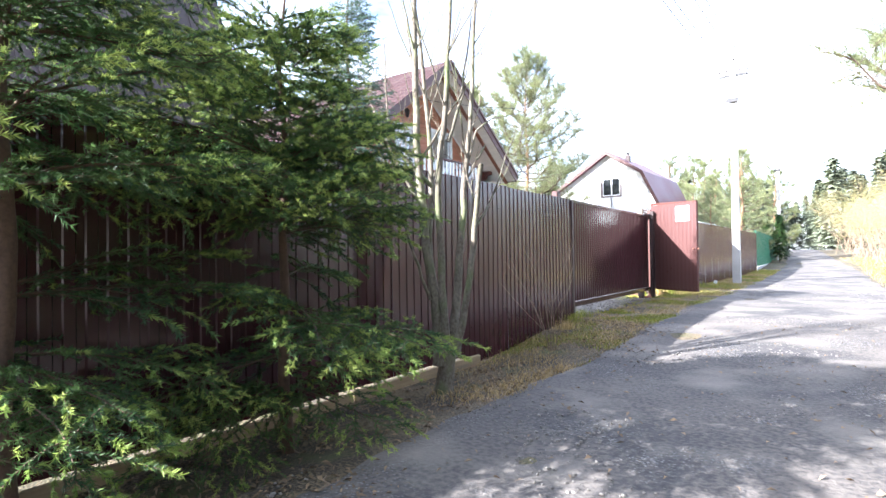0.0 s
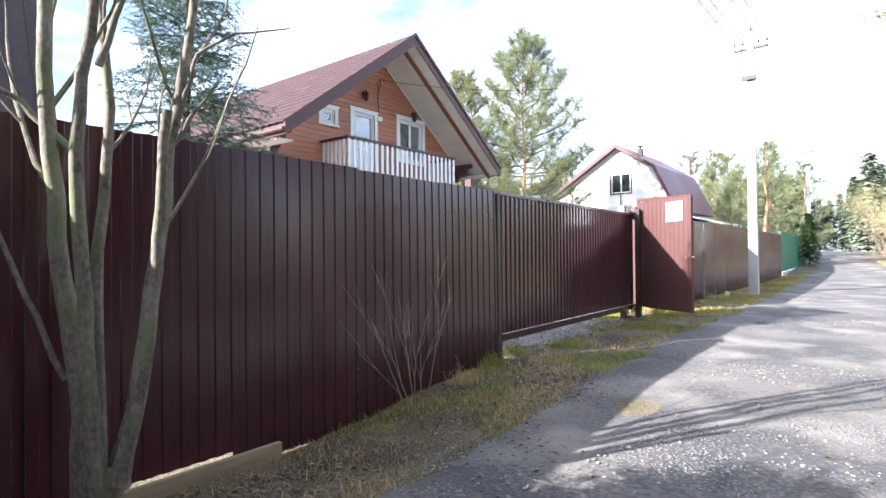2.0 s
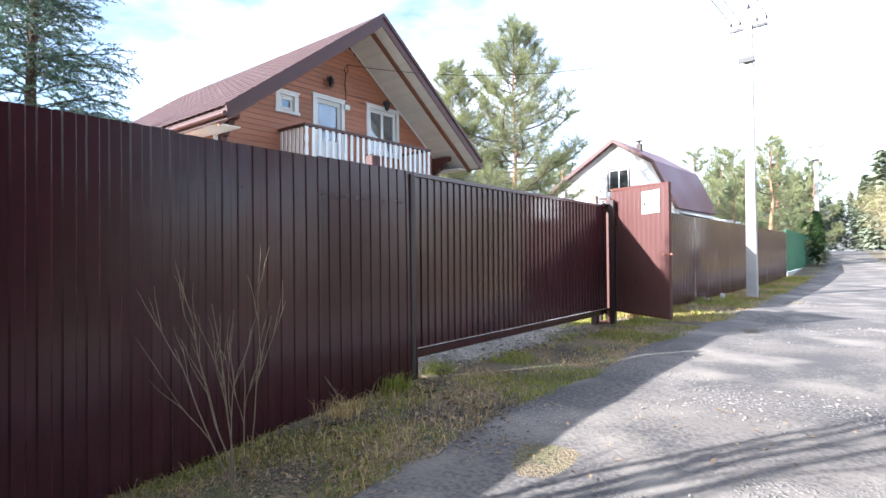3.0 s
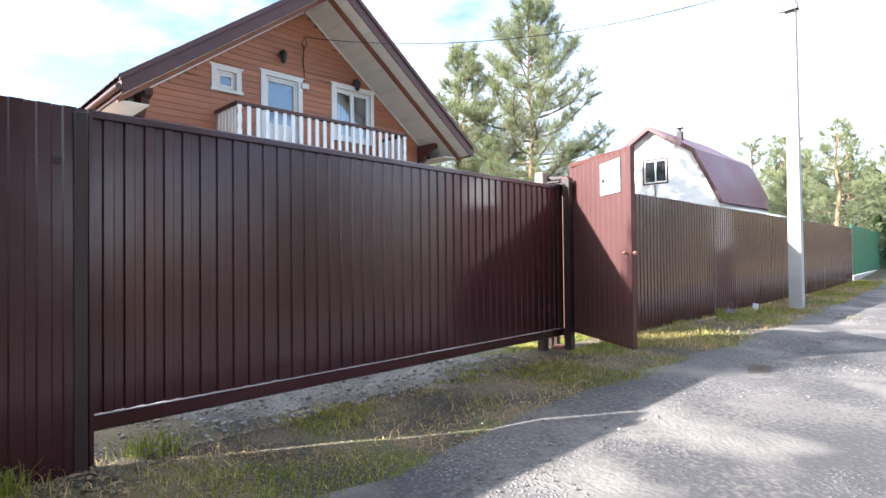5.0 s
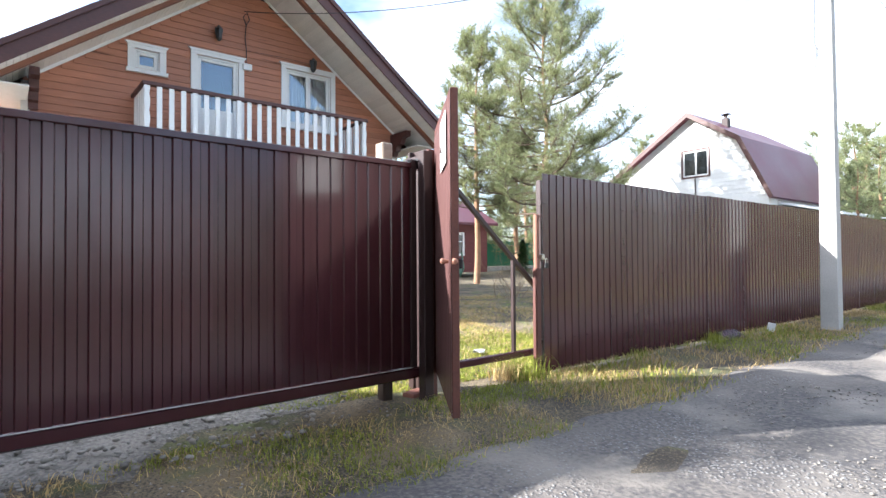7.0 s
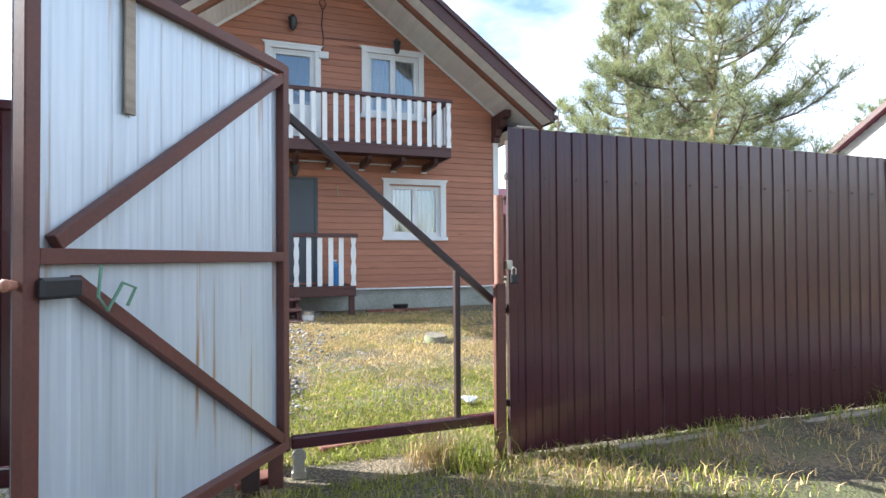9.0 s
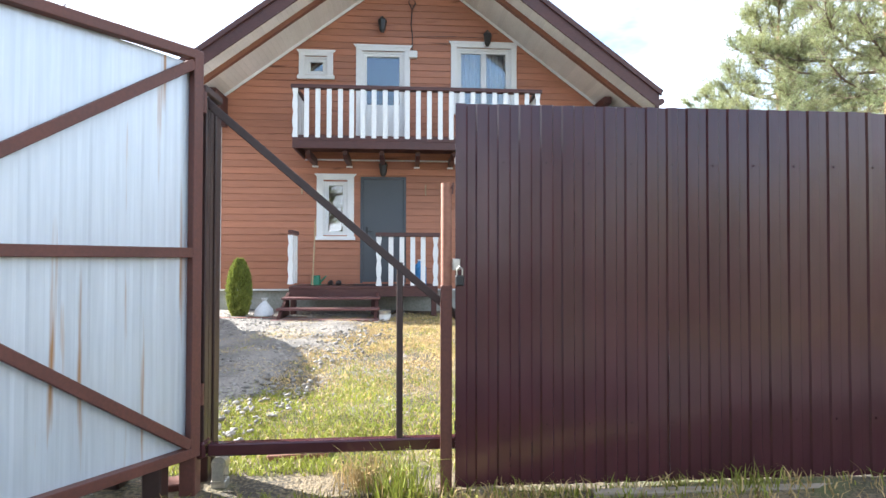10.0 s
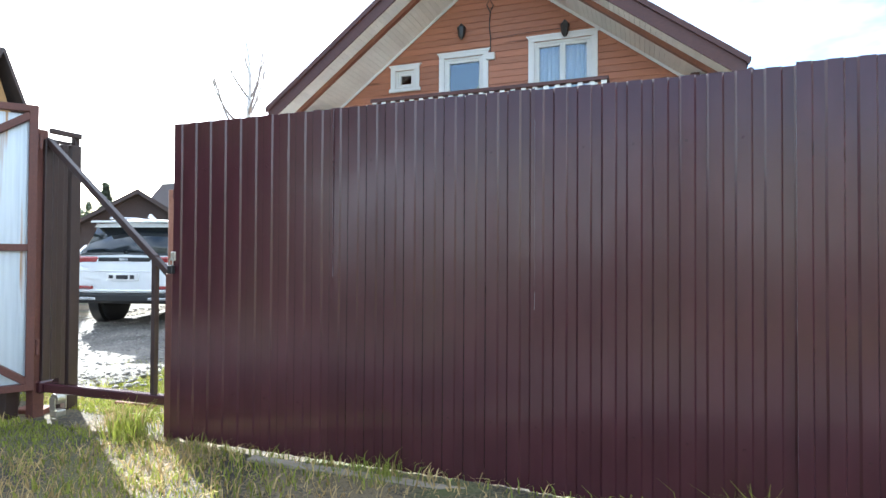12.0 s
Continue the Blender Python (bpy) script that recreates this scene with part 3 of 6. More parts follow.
single("wooden_post", M().box(-0.05, 0.05, -0.05, 0.05, -0.2, 2.06, 0.01), brown_wood, pose(-3.27, 8.98, 0), "dark wooden post behind the fence end", "post")

# the open wicket leaf; local +y runs from the hinge to the free edge, -x is the bare inner face
LEAF_W = 1.44
leaf_dir = Vector((0.842, -0.539, 0)).normalized()
leaf = thing("wicket_gate", pose(-3.52, 14.565, 0, 0, 0, math.degrees(math.atan2(-leaf_dir.x, leaf_dir.y))), "open wicket gate, brown outside and bare steel inside", "gate")
ls = sheet_mesh("leaf_sheet", LEAF_W, 0.225, 2.195, 0.115, 0.054, 0.014, 0.0026, [faded_brown, rusty_galv], 0.001, 8)
part("leaf_sheet", ls, None, leaf, "ribbed sheet, galvanised inside")
t = 0.05
part("frame_stile", M().box(0.002, t, 0.0, 0.055, 0.20, 2.26, 0.004).flip(), red_tube, leaf)
part("frame_stile", M().box(0.002, t, LEAF_W - 0.05, LEAF_W, 0.205, 2.20, 0.004).flip(), red_tube, leaf)
part("frame_top", M().bar((0.026, 0.05, 2.235), (0.026, LEAF_W - 0.05, 2.175), 0.05, 0.05).flip(), red_tube, leaf)
part("frame_bottom", M().bar((0.026, 0.05, 0.225), (0.026, LEAF_W - 0.05, 0.23), 0.05, 0.05).flip(), red_tube, leaf)
part("frame_rail", M().bar((0.026, 0.05, 1.228), (0.026, LEAF_W - 0.05, 1.228), 0.045, 0.05).flip(), red_tube, leaf)
part("brace", M().bar((0.026, 0.05, 2.185), (0.026, LEAF_W - 0.11, 1.27), 0.045, 0.05).flip(), red_tube, leaf)
part("brace", M().bar((0.026, LEAF_W - 0.17, 1.15), (0.026, 0.05, 0.265), 0.045, 0.05).flip(), red_tube, leaf)
part("lock_box", M().box(0.048, 0.080, LEAF_W - 0.17, LEAF_W - 0.03, 1.10, 1.165, 0.01).flip(), black_metal, leaf, "black rim lock box")
part("knob", M().tube([(0.02, LEAF_W, 1.145), (0.02, LEAF_W + 0.035, 1.145), (0.02, LEAF_W + 0.045, 1.145)], [0.012, 0.020, 0.010], 10).flip(), primer, leaf, "worn round pull knob", True)
part("knob", M().tube([(-0.01, LEAF_W - 0.06, 1.145), (-0.05, LEAF_W - 0.06, 1.145), (-0.062, LEAF_W - 0.06, 1.145)], [0.010, 0.020, 0.012], 10).flip(), primer, leaf, "worn round pull knob", True)
part("rope", M().tube([(0.09, LEAF_W - 0.22, 1.20), (0.10, LEAF_W - 0.20, 1.10), (0.085, LEAF_W - 0.25, 1.05), (0.095, LEAF_W - 0.30, 1.14), (0.09, LEAF_W - 0.36, 1.12), (0.085, LEAF_W - 0.33, 1.06)], 0.006, 6).flip(), rope_mat, leaf, "green rope tied round the lock", True)
part("strip", M().box(0.010, 0.022, LEAF_W - 0.43, LEAF_W - 0.385, 1.74, 2.19, 0.002).flip(), old_wood, leaf, "dark grey batten on the bare sheet")
note = part("notice", M().box(-0.014, -0.0105, LEAF_W - 0.60, LEAF_W - 0.18, 1.77, 2.11, 0.001).flip(), paper, leaf, "white notice sheet")
for a, b, c, d in ((0.56, 0.50, 1.90, 1.94), (0.47, 0.43, 1.88, 1.90)):
    part("printed_mark", M().box(-0.0165, -0.0142, LEAF_W - a, LEAF_W - b, c, d).flip(), black_metal, note)
for z in (0.45, 1.95):
    part("hinge", M().tube([(0.03, -0.015, z), (0.03, -0.015, z + 0.11)], 0.014, 8).flip(), red_tube, leaf, "", True)


# ---- plank under the left fence ----
def plank(name, y0, y1, dx, z0, z1, label):
    th = single(name, M().box(-0.022, 0.022, y0, y1, z0, z1, 0.004), raw_wood, pose(-3.175 + dx, 9.43, 0, 0, 0, FL_RZ), label, "plank", "planks under the fence")
    return th


plank("plank", -9.2, -5.2, 0.045, -0.29, -0.125, "pale sawn plank on edge under the steel fence")
plank("plank", -5.17, -3.10, 0.045, -0.26, -0.110, "pale sawn plank on edge under the steel fence")
for k, (y0, y1, rz) in enumerate(((16.6, 17.9, 1.0), (18.2, 20.1, 2.6), (20.4, 21.6, 0.5))):
    single("old_board", M().box(-0.03, 0.03, 0, y1 - y0, 0, 0.022, 0.004), old_wood, pose(-3.42 - 0.02 * k, y0, -0.004, 0, 4, rz), "grey weathered board lying along the fence foot", "board", "boards at the fence foot")


# ---- the brown wooden house ----
HX, HY = -11.82, 15.63
house = thing("wooden_house", pose(HX, HY, 0, 0, 0, 1.5), "orange-brown timber house with balcony and burgundy roof", "house")
Y0, Y1, SL, RIDGE = -3.92, 3.84, 0.745, 7.30


def soffit_z(y):
    return RIDGE - SL * abs(y)


OPEN = [(-2.21, -1.75, 4.90, 5.30), (-1.07, -0.20, 3.45, 5.44), (0.86, 2.00, 4.25, 5.56), (-1.83, -1.33, 1.66, 2.80), (-1.08, -0.16, 0.72, 2.87), (1.32, 2.48, 1.68, 2.80)]
shell = M()
WT = 0.2
# shell walls behind the boards, left open at doors and windows
ycuts = sorted({Y0, Y1, *[o[0] for o in OPEN], *[o[1] for o in OPEN]})
for a, b in zip(ycuts, ycuts[1:]):
    mid = (a + b) / 2
    z = 0.60
    for o in sorted([o for o in OPEN if o[0] - 1e-6 <= a and b <= o[1] + 1e-6], key=lambda o: o[2]):
        shell.box(-WT, -0.022, a, b, z, o[2])
        z = o[3]
    shell.prism([(a, z), (b, z), (b, soffit_z(b)), (a, soffit_z(a))], 0, -WT, -0.022)
part("wall", shell, siding, house, "stained timber front wall")
part("wall", M().box(-9.0, -WT, Y0, Y0 + WT, 0.6, soffit_z(Y0)).box(-9.0, -WT, Y1 - WT, Y1, 0.6, soffit_z(Y1)).prism([(Y0, 0.6), (Y1, 0.6), (Y1, soffit_z(Y1)), (0, RIDGE), (Y0, soffit_z(Y0))], 0, -9.2, -9.0), siding, house, "stained timber side and back walls")
# unseen floors and partition, added to keep the windows dark inside
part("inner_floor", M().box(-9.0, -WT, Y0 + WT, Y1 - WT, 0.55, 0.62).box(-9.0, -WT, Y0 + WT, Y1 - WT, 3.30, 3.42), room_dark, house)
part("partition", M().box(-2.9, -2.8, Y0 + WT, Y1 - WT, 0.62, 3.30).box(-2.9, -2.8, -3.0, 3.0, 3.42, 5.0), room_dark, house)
part("plinth", M().box(-9.1, -0.05, Y0 + 0.04, Y1 - 0.04, -0.3, 0.60), plinth_mat, house, "grey concrete plinth, mossy at the foot")
part("drip_board", M().box(-0.05, 0.03, Y0, Y1, 0.575, 0.605, 0.004), white_paint, house, "white drip board over the plinth")
# siding boards, each cut round the openings
PITCH = 0.135
z = 0.61
while z < 7.2:
    zt = z + PITCH - 0.006
    lim = min(Y1, (RIDGE - zt) / SL) if zt > soffit_z(Y1) else Y1
    lo = max(Y0, -(RIDGE - zt) / SL) if zt > soffit_z(Y0) else Y0
    if lim - lo > 0.15:
        segs = [(lo, lim)]
        for o in OPEN:
            if o[2] < (z + zt) / 2 < o[3]:
                segs = [q for s in segs for q in ((s[0], min(s[1], o[0])), (max(s[0], o[1]), s[1])) if q[1] - q[0] > 0.02]
        for a, b in segs:
            part("board", M().box(-0.022, 0.0, a, b, z, zt, 0.006), siding, house)
    z += PITCH
part("corner_board", M().box(-0.02, 0.025, Y0 - 0.03, Y0 + 0.10, 0.6, soffit_z(Y0) - 0.05, 0.004), white_paint, house, "white corner board")
part("corner_board", M().box(-0.02, 0.025, Y1 - 0.10, Y1 + 0.03, 0.6, soffit_z(Y1) - 0.05, 0.004), white_paint, house, "white corner board")
for s in (-1, 1):
    part("rake_trim", M().bar((0.012, s * 0.02, RIDGE - 0.05), (0.012, s * 3.86, RIDGE - 0.05 - SL * 3.84), 0.02, 0.05), white_paint, house, "white moulding under the soffit")


def window(y0, y1, z0, z1, sashes, name="window", trim=0.11, curtained=False, crown=True):
    """White framed window in the front wall, with boards round it and one or two sashes."""
    w = part(name, M().box(-0.12, -0.02, y0, y0 + 0.05, z0, z1, 0.004).box(-0.12, -0.02, y1 - 0.05, y1, z0, z1, 0.004).box(-0.12, -0.02, y0 + 0.05, y1 - 0.05, z0, z0 + 0.05, 0.004).box(-0.12, -0.02, y0 + 0.05, y1 - 0.05, z1 - 0.05, z1, 0.004), white_paint, house, "white framed window")
    part("side_board", M().box(0.0, 0.03, y0 - trim, y0 + 0.01, z0, z1, 0.004), white_paint, w)
    part("side_board", M().box(0.0, 0.03, y1 - 0.01, y1 + trim, z0, z1, 0.004), white_paint, w)
    part("head_board", M().box(0.0, 0.034, y0 - trim, y1 + trim, z1, z1 + 0.09, 0.003).prism([(y0 - trim - 0.05, z1 + 0.12), (y0 - trim - 0.01, z1 + 0.07), (y1 + trim + 0.01, z1 + 0.07), (y1 + trim + 0.05, z1 + 0.12)], 0, 0.0, 0.045), white_paint, w)
    if crown:
        part("sill_board", M().box(0.0, 0.06, y0 - trim - 0.03, y1 + trim + 0.03, z0 - 0.075, z0, 0.006), white_paint, w)
    n = sashes
    sw = (y1 - y0 - 0.1) / n
    for k in range(n):
        a, b = y0 + 0.05 + k * sw, y0 + 0.05 + (k + 1) * sw
        f = 0.055
        part("sash", M().box(-0.11, -0.035, a, a + f, z0 + 0.05, z1 - 0.05, 0.005).box(-0.11, -0.035, b - f, b, z0 + 0.05, z1 - 0.05, 0.005).box(-0.11, -0.035, a + f, b - f, z0 + 0.05, z0 + 0.05 + f, 0.005).box(-0.11, -0.035, a + f, b - f, z1 - 0.05 - f, z1 - 0.05, 0.005), white_paint, w)
        part("pane", M().box(-0.08, -0.07, a + f, b - f, z0 + 0.05 + f, z1 - 0.05 - f), glass, w, "clear glass pane").visible_shadow = False
    if curtained:
        rows = [[(-0.16 + 0.02 * math.sin(q * 1.9), y0 + (y1 - y0) * q / 40, zz) for q in range(41)] for zz in (z0 - 0.1, z1 + 0.05)]
        g = M(); g.grid(rows)
        part("curtain", g, curtain, w, "pale drawn curtain", True)
    return w


window(-2.21, -1.75, 4.90, 5.30, 1)
window(0.86, 2.00, 4.25, 5.56, 2, curtained=True)
window(-1.83, -1.33, 1.66, 2.80, 1, trim=0.12)
window(1.32, 2.48, 1.68, 2.80, 2, trim=0.12, curtained=True)
bd = window(-1.07, -0.20, 3.45, 5.44, 1, "balcony_door", crown=False)
part("kick_panel", M().box(-0.10, -0.045, -0.965, -0.305, 3.55, 4.35, 0.004), white_paint, bd)
ed = part("entrance_door", M().box(-0.10, -0.015, -1.03, -0.21, 0.74, 2.82, 0.006), door_mat, house, "dark grey steel entrance door, closed")
part("door_frame", M().box(-0.10, 0.012, -1.08, -1.03, 0.72, 2.87, 0.004).box(-0.10, 0.012, -0.21, -0.16, 0.72, 2.87, 0.004).box(-0.10, 0.012, -1.03, -0.21, 2.82, 2.87, 0.004), door_mat, ed)
part("handle", M().box(-0.015, 0.0, -0.97, -0.93, 1.62, 1.86, 0.004).tube([(0.03, -0.95, 1.76), (0.03, -0.84, 1.76)], 0.011, 8), black_metal, ed)

# roof with deep front overhang
EAVE, XF, XB, TH = 4.42, 1.50, -9.7, 0.29


def slab(s, x0, x1, up0, up1, y0=0.0, y1=EAVE):
    """One pitch of the roof between two heights above the soffit plane."""
    g = M()
    q = [(s * y0, RIDGE - SL * y0), (s * y1, RIDGE - SL * y1)]
    g.prism([(q[0][0], q[0][1] + up0), (q[1][0], q[1][1] + up0), (q[1][0], q[1][1] + up1), (q[0][0], q[0][1] + up1)], 0, x0, x1)
    return g


roof = part("roof", M().prism([(0, RIDGE + 0.03), (EAVE, RIDGE + 0.03 - SL * EAVE), (EAVE, RIDGE + TH - SL * EAVE), (0, RIDGE + TH), (-EAVE, RIDGE + TH - SL * EAVE), (-EAVE, RIDGE + 0.03 - SL * EAVE)], 0, XB, XF - 0.03), brown_wood, house, "burgundy metal-tile roof with wide eaves")
for s in (-1, 1):
    g = M()
    for k in range(16):
        ya, yb = 0.02 + k * (EAVE + 0.06) / 16, 0.02 + (k + 1) * (EAVE + 0.06) / 16
        rows = []
        for yy, lift in ((ya, 0.030), (yb, 0.055), (yb + 0.004, 0.028)):
            rows.append([(XB - 0.05 + (XF + 0.08 - XB) * q / 120, s * yy, RIDGE + TH - SL * yy + lift + 0.012 * math.sin(q * 2.1)) for q in range(121)])
        g.grid(rows)
    part("tile_sheet", g, roof_metal, roof, "burgundy profiled metal tiles")
    # short soffit boards run from the wall out to the barge, in two strips
    for k in range(52):
        y0 = 0.01 + k * 0.0845
        y1 = min(y0 + 0.080, EAVE - 0.02)
        part("soffit_board", slab(s, 0.0, XF - 0.50, -0.004, 0.028, y0, y1), soffit_paint, roof)
        part("soffit_board", slab(s, XF - 0.40, XF - 0.03, -0.004, 0.028, y0, y1), soffit_paint, roof)
    part("barge_board", slab(s, XF - 0.03, XF, -0.02, TH - 0.01, 0.0, EAVE + 0.02), brown_wood, roof, "dark brown barge board")
    part("edge_flashing", slab(s, XF - 0.02, XF + 0.035, TH - 0.05, TH + 0.055, 0.0, EAVE + 0.06), brown_wood, roof, "dark brown edge flashing")
    part("purlin_batten", slab(s, XF - 0.50, XF - 0.40, -0.10, 0.02, 0.0, EAVE - 0.02), barge_wood, roof, "brown batten along the soffit")
    part("eave_soffit", M().box(XB + 0.4, XF - 0.5, min(s * 3.86, s * (EAVE - 0.02)), max(s * 3.86, s * (EAVE - 0.02)), soffit_z(EAVE) - 0.03, soffit_z(EAVE) - 0.005), soffit_paint, roof)
    part("fascia", M().box(XB, XF, min(s * EAVE, s * (EAVE + 0.025)), max(s * EAVE, s * (EAVE + 0.025)), soffit_z(EAVE) - 0.02, soffit_z(EAVE) + TH), brown_wood, roof)
    part("gutter", M().tube([(XB, s * (EAVE + 0.07), soffit_z(EAVE) + 0.11), (XF, s * (EAVE + 0.07), soffit_z(EAVE) + 0.09)], 0.055, 10), brown_wood, roof, "", True)
    yb = s * 3.78
    br = [(0.0, 0.0), (0.16, 0.0), (0.16, 0.10), (0.26, 0.13), (0.30, 0.26), (0.46, 0.29), (0.52, 0.42), (0.72, 0.45), (0.72, 0.58), (0.0, 0.58)]
    zb = soffit_z(3.84) - 0.62
    part("bracket", M().prism([(x, zb + zz) for x, zz in br], 1, yb - 0.07, yb + 0.07), brown_wood, house, "carved dark brown eaves bracket")

# balcony
BX0, BX1, BY0, BY1 = 0.0, 1.09, -2.23, 2.34
bal = part("balcony", M().box(0.0, BX1, BY0, BY1, 3.36, 3.42, 0.006), brown_wood, house, "timber balcony with white balusters")
part("edge_beam", M().box(BX1 - 0.05, BX1, BY0, BY1, 3.22, 3.36, 0.006).box(0, BX1 - 0.05, BY0, BY0 + 0.05, 3.22, 3.36, 0.006).box(0, BX1 - 0.05, BY1 - 0.05, BY1, 3.22, 3.36, 0.006), brown_wood, bal)
for k in range(7):
    y = BY0 + 0.25 + k * (BY1 - BY0 - 0.5) / 6
    part("joist", M().prism([(0.0, 3.08), (0.80, 3.08), (0.90, 3.14), (0.90, 3.22), (0.0, 3.22)], 1, y - 0.04, y + 0.04), brown_wood, bal)
    part("joist_trim", M().box(0.0, 0.06, y - 0.06, y + 0.06, 3.045, 3.075, 0.003), white_paint, bal)
part("wall_moulding", M().box(0.0, 0.035, BY0 + 0.05, BY1 - 0.05, 3.185, 3.215, 0.004), white_paint, bal, "white moulding under the balcony")
part("handrail", M().box(BX1 - 0.10, BX1 + 0.03, BY0 - 0.03, BY1 + 0.03, 4.31, 4.38, 0.008).box(0, BX1 - 0.10, BY0 - 0.03, BY0 + 0.08, 4.31, 4.38, 0.008).box(0, BX1 - 0.10, BY1 - 0.08, BY1 + 0.03, 4.31, 4.38, 0.008), brown_wood, bal)


def turned(w=0.10, t=0.03, h=0.9):
    """A flat baluster with a carved, chain-like outline and three piercings' worth of waist."""
    g = M()
    n = 24
    rows = []
    for k in range(n + 1):
        s = k / n
        c = w / 2 * (0.62 + 0.38 * abs(math.cos(s * math.pi * 3)))
        rows.append([(-t / 2, -c, s * h), (t / 2, -c, s * h), (t / 2, c, s * h), (-t / 2, c, s * h)])
    g.grid(rows, 0, True)
    g.face(rows[0][::-1]); g.face(rows[-1])
    return g.mesh("carved_baluster", white_paint)


carved = turned()
flat_bal = M().box(-0.014, 0.014, -0.044, 0.044, 0, 0.90, 0.004).mesh("baluster", white_paint)


def balusters(parent, pts, z):
    for x, y, rz, special in pts:
        ob = part("carved_baluster" if special else "baluster", carved if special else flat_bal, None, parent)
        ob.location, ob.rotation_euler = (x, y, z), (0, 0, rz)


n = 23
balusters(bal, [(BX1 - 0.01, BY0 + 0.05 + (BY1 - BY0 - 0.1) * k / (n - 1), 0, k in (0, n - 1)) for k in range(n)], 3.415)
for y in (BY0 + 0.03, BY1 - 0.03):
    balusters(bal, [(0.08 + 0.165 * k, y, math.pi / 2, False) for k in range(6)], 3.415)
part("skirt", M().box(BX1 - 0.03, BX1 - 0.005, BY0 + 0.06, BY1 - 0.06, 3.42, 3.46, 0.003), brown_wood, bal)

# porch and steps
step_wood = mat("red_brown_step_boards", (0.185, 0.082, 0.072), (0.12, 0.052, 0.048), rough=0.55, s1=2, s2=25, bump=0.12)
porch = part("porch", M().box(0.0, 1.10, -2.27, 0.42, 0.665, 0.71, 0.006), brown_wood, house, "dark red timber porch deck with steps")
part("porch_fascia", M().box(1.06, 1.10, -2.27, 0.42, 0.52, 0.665, 0.006).box(0, 1.06, 0.38, 0.42, 0.52, 0.665, 0.006), brown_wood, porch)
for y in (-2.2, -0.75, 0.35):
    part("porch_leg", M().box(0.95, 1.05, y - 0.05, y + 0.05, -0.1, 0.53, 0.006), brown_wood, porch)
for k in range(3):
    x, z = 1.16 + 0.29 * k, 0.53 - 0.165 * k
    part("tread", M().box(x, x + 0.27, -2.33 - 0.03 * k, -0.62, z - 0.04, z, 0.006), step_wood, porch)
for y in (-2.28, -0.68):
    part("stringer", M().prism([(1.10, 0.0), (2.05, 0.0), (2.05, 0.14), (1.10, 0.60)], 1, y - 0.025, y + 0.025), brown_wood, porch)
part("porch_rail", M().box(1.0, 1.10, -0.72, 0.46, 1.62, 1.69, 0.006), brown_wood, porch)
part("porch_rail", M().box(0.45, 1.10, -2.29, -2.21, 1.66, 1.73, 0.006), brown_wood, porch)
for y, sp in [(-0.66, True), (-0.44, False), (-0.24, False), (-0.04, False), (0.15, False), (0.38, True)]:
    balusters(porch, [(1.05, y, 0, sp)], 0.715)
balusters(porch, [(1.05, -2.25, 0, True), (0.86, -2.25, math.pi / 2, False), (0.68, -2.25, math.pi / 2, False), (0.5, -2.25, math.pi / 2, False)], 0.745)


def wall_lamp(y, z):
    g = part("wall_lamp", M().box(0.0, 0.02, y - 0.04, y + 0.04, z + 0.05, z + 0.16, 0.004), black_metal, house, "black lantern wall lamp")
    part("arm", M().tube([(0.02, y, z + 0.12), (0.08, y, z + 0.17), (0.12, y, z + 0.14)], 0.010, 6), black_metal, g)
    part("lantern", M().tube([(0.12, y, z - 0.16), (0.12, y, z - 0.11), (0.12, y, z + 0.08), (0.12, y, z + 0.17)], [0.03, 0.062, 0.092, 0.015], 6), black_metal, g)
    part("lamp_glass", M().tube([(0.12, y, z - 0.05), (0.12, y, z + 0.05)], [0.038, 0.050], 6), glass, g)


wall_lamp(-0.65, 5.94)
wall_lamp(1.49, 5.72)
wall_lamp(-0.62, 3.02)
part("meter_box", M().box(0.0, 0.09, -0.13, 0.06, 5.30, 5.44, 0.008).box(0.09, 0.094, -0.09, 0.02, 5.36, 5.41), white_paint, house, "small grey-white electric meter box")
part("cable_run", M().tube([(0.02, -0.05, 5.44), (0.025, -0.04, 5.75), (0.02, -0.07, 6.0), (0.03, -0.05, 6.3), (0.05, -0.12, 6.45), (0.09, -0.05, 6.55), (0.05, 0.02, 6.42), (0.03, -0.05, 6.3)], 0.011, 6), wire_mat, house)
part("cable_run", M().tube([(0.01, 0.0, 5.75), (0.012, 0.8, 5.78), (0.012, 1.45, 5.77)], 0.005, 5), wire_mat, house)
part("porch_sensor", M().box(0, 0.07, -3.05, -2.97, 3.40, 3.46, 0.01), black_metal, house)
part("thermometer", M().box(0.0, 0.015, 0.22, 0.25, 2.50, 2.72, 0.004), raw_wood, house)
part("thermometer", M().box(0.0, 0.015, -2.26, -2.23, 2.50, 2.72, 0.004), raw_wood, house)


# ---- trees ----
def unit(v):
    return v / np.maximum(np.linalg.norm(v, axis=-1, keepdims=True), 1e-9)


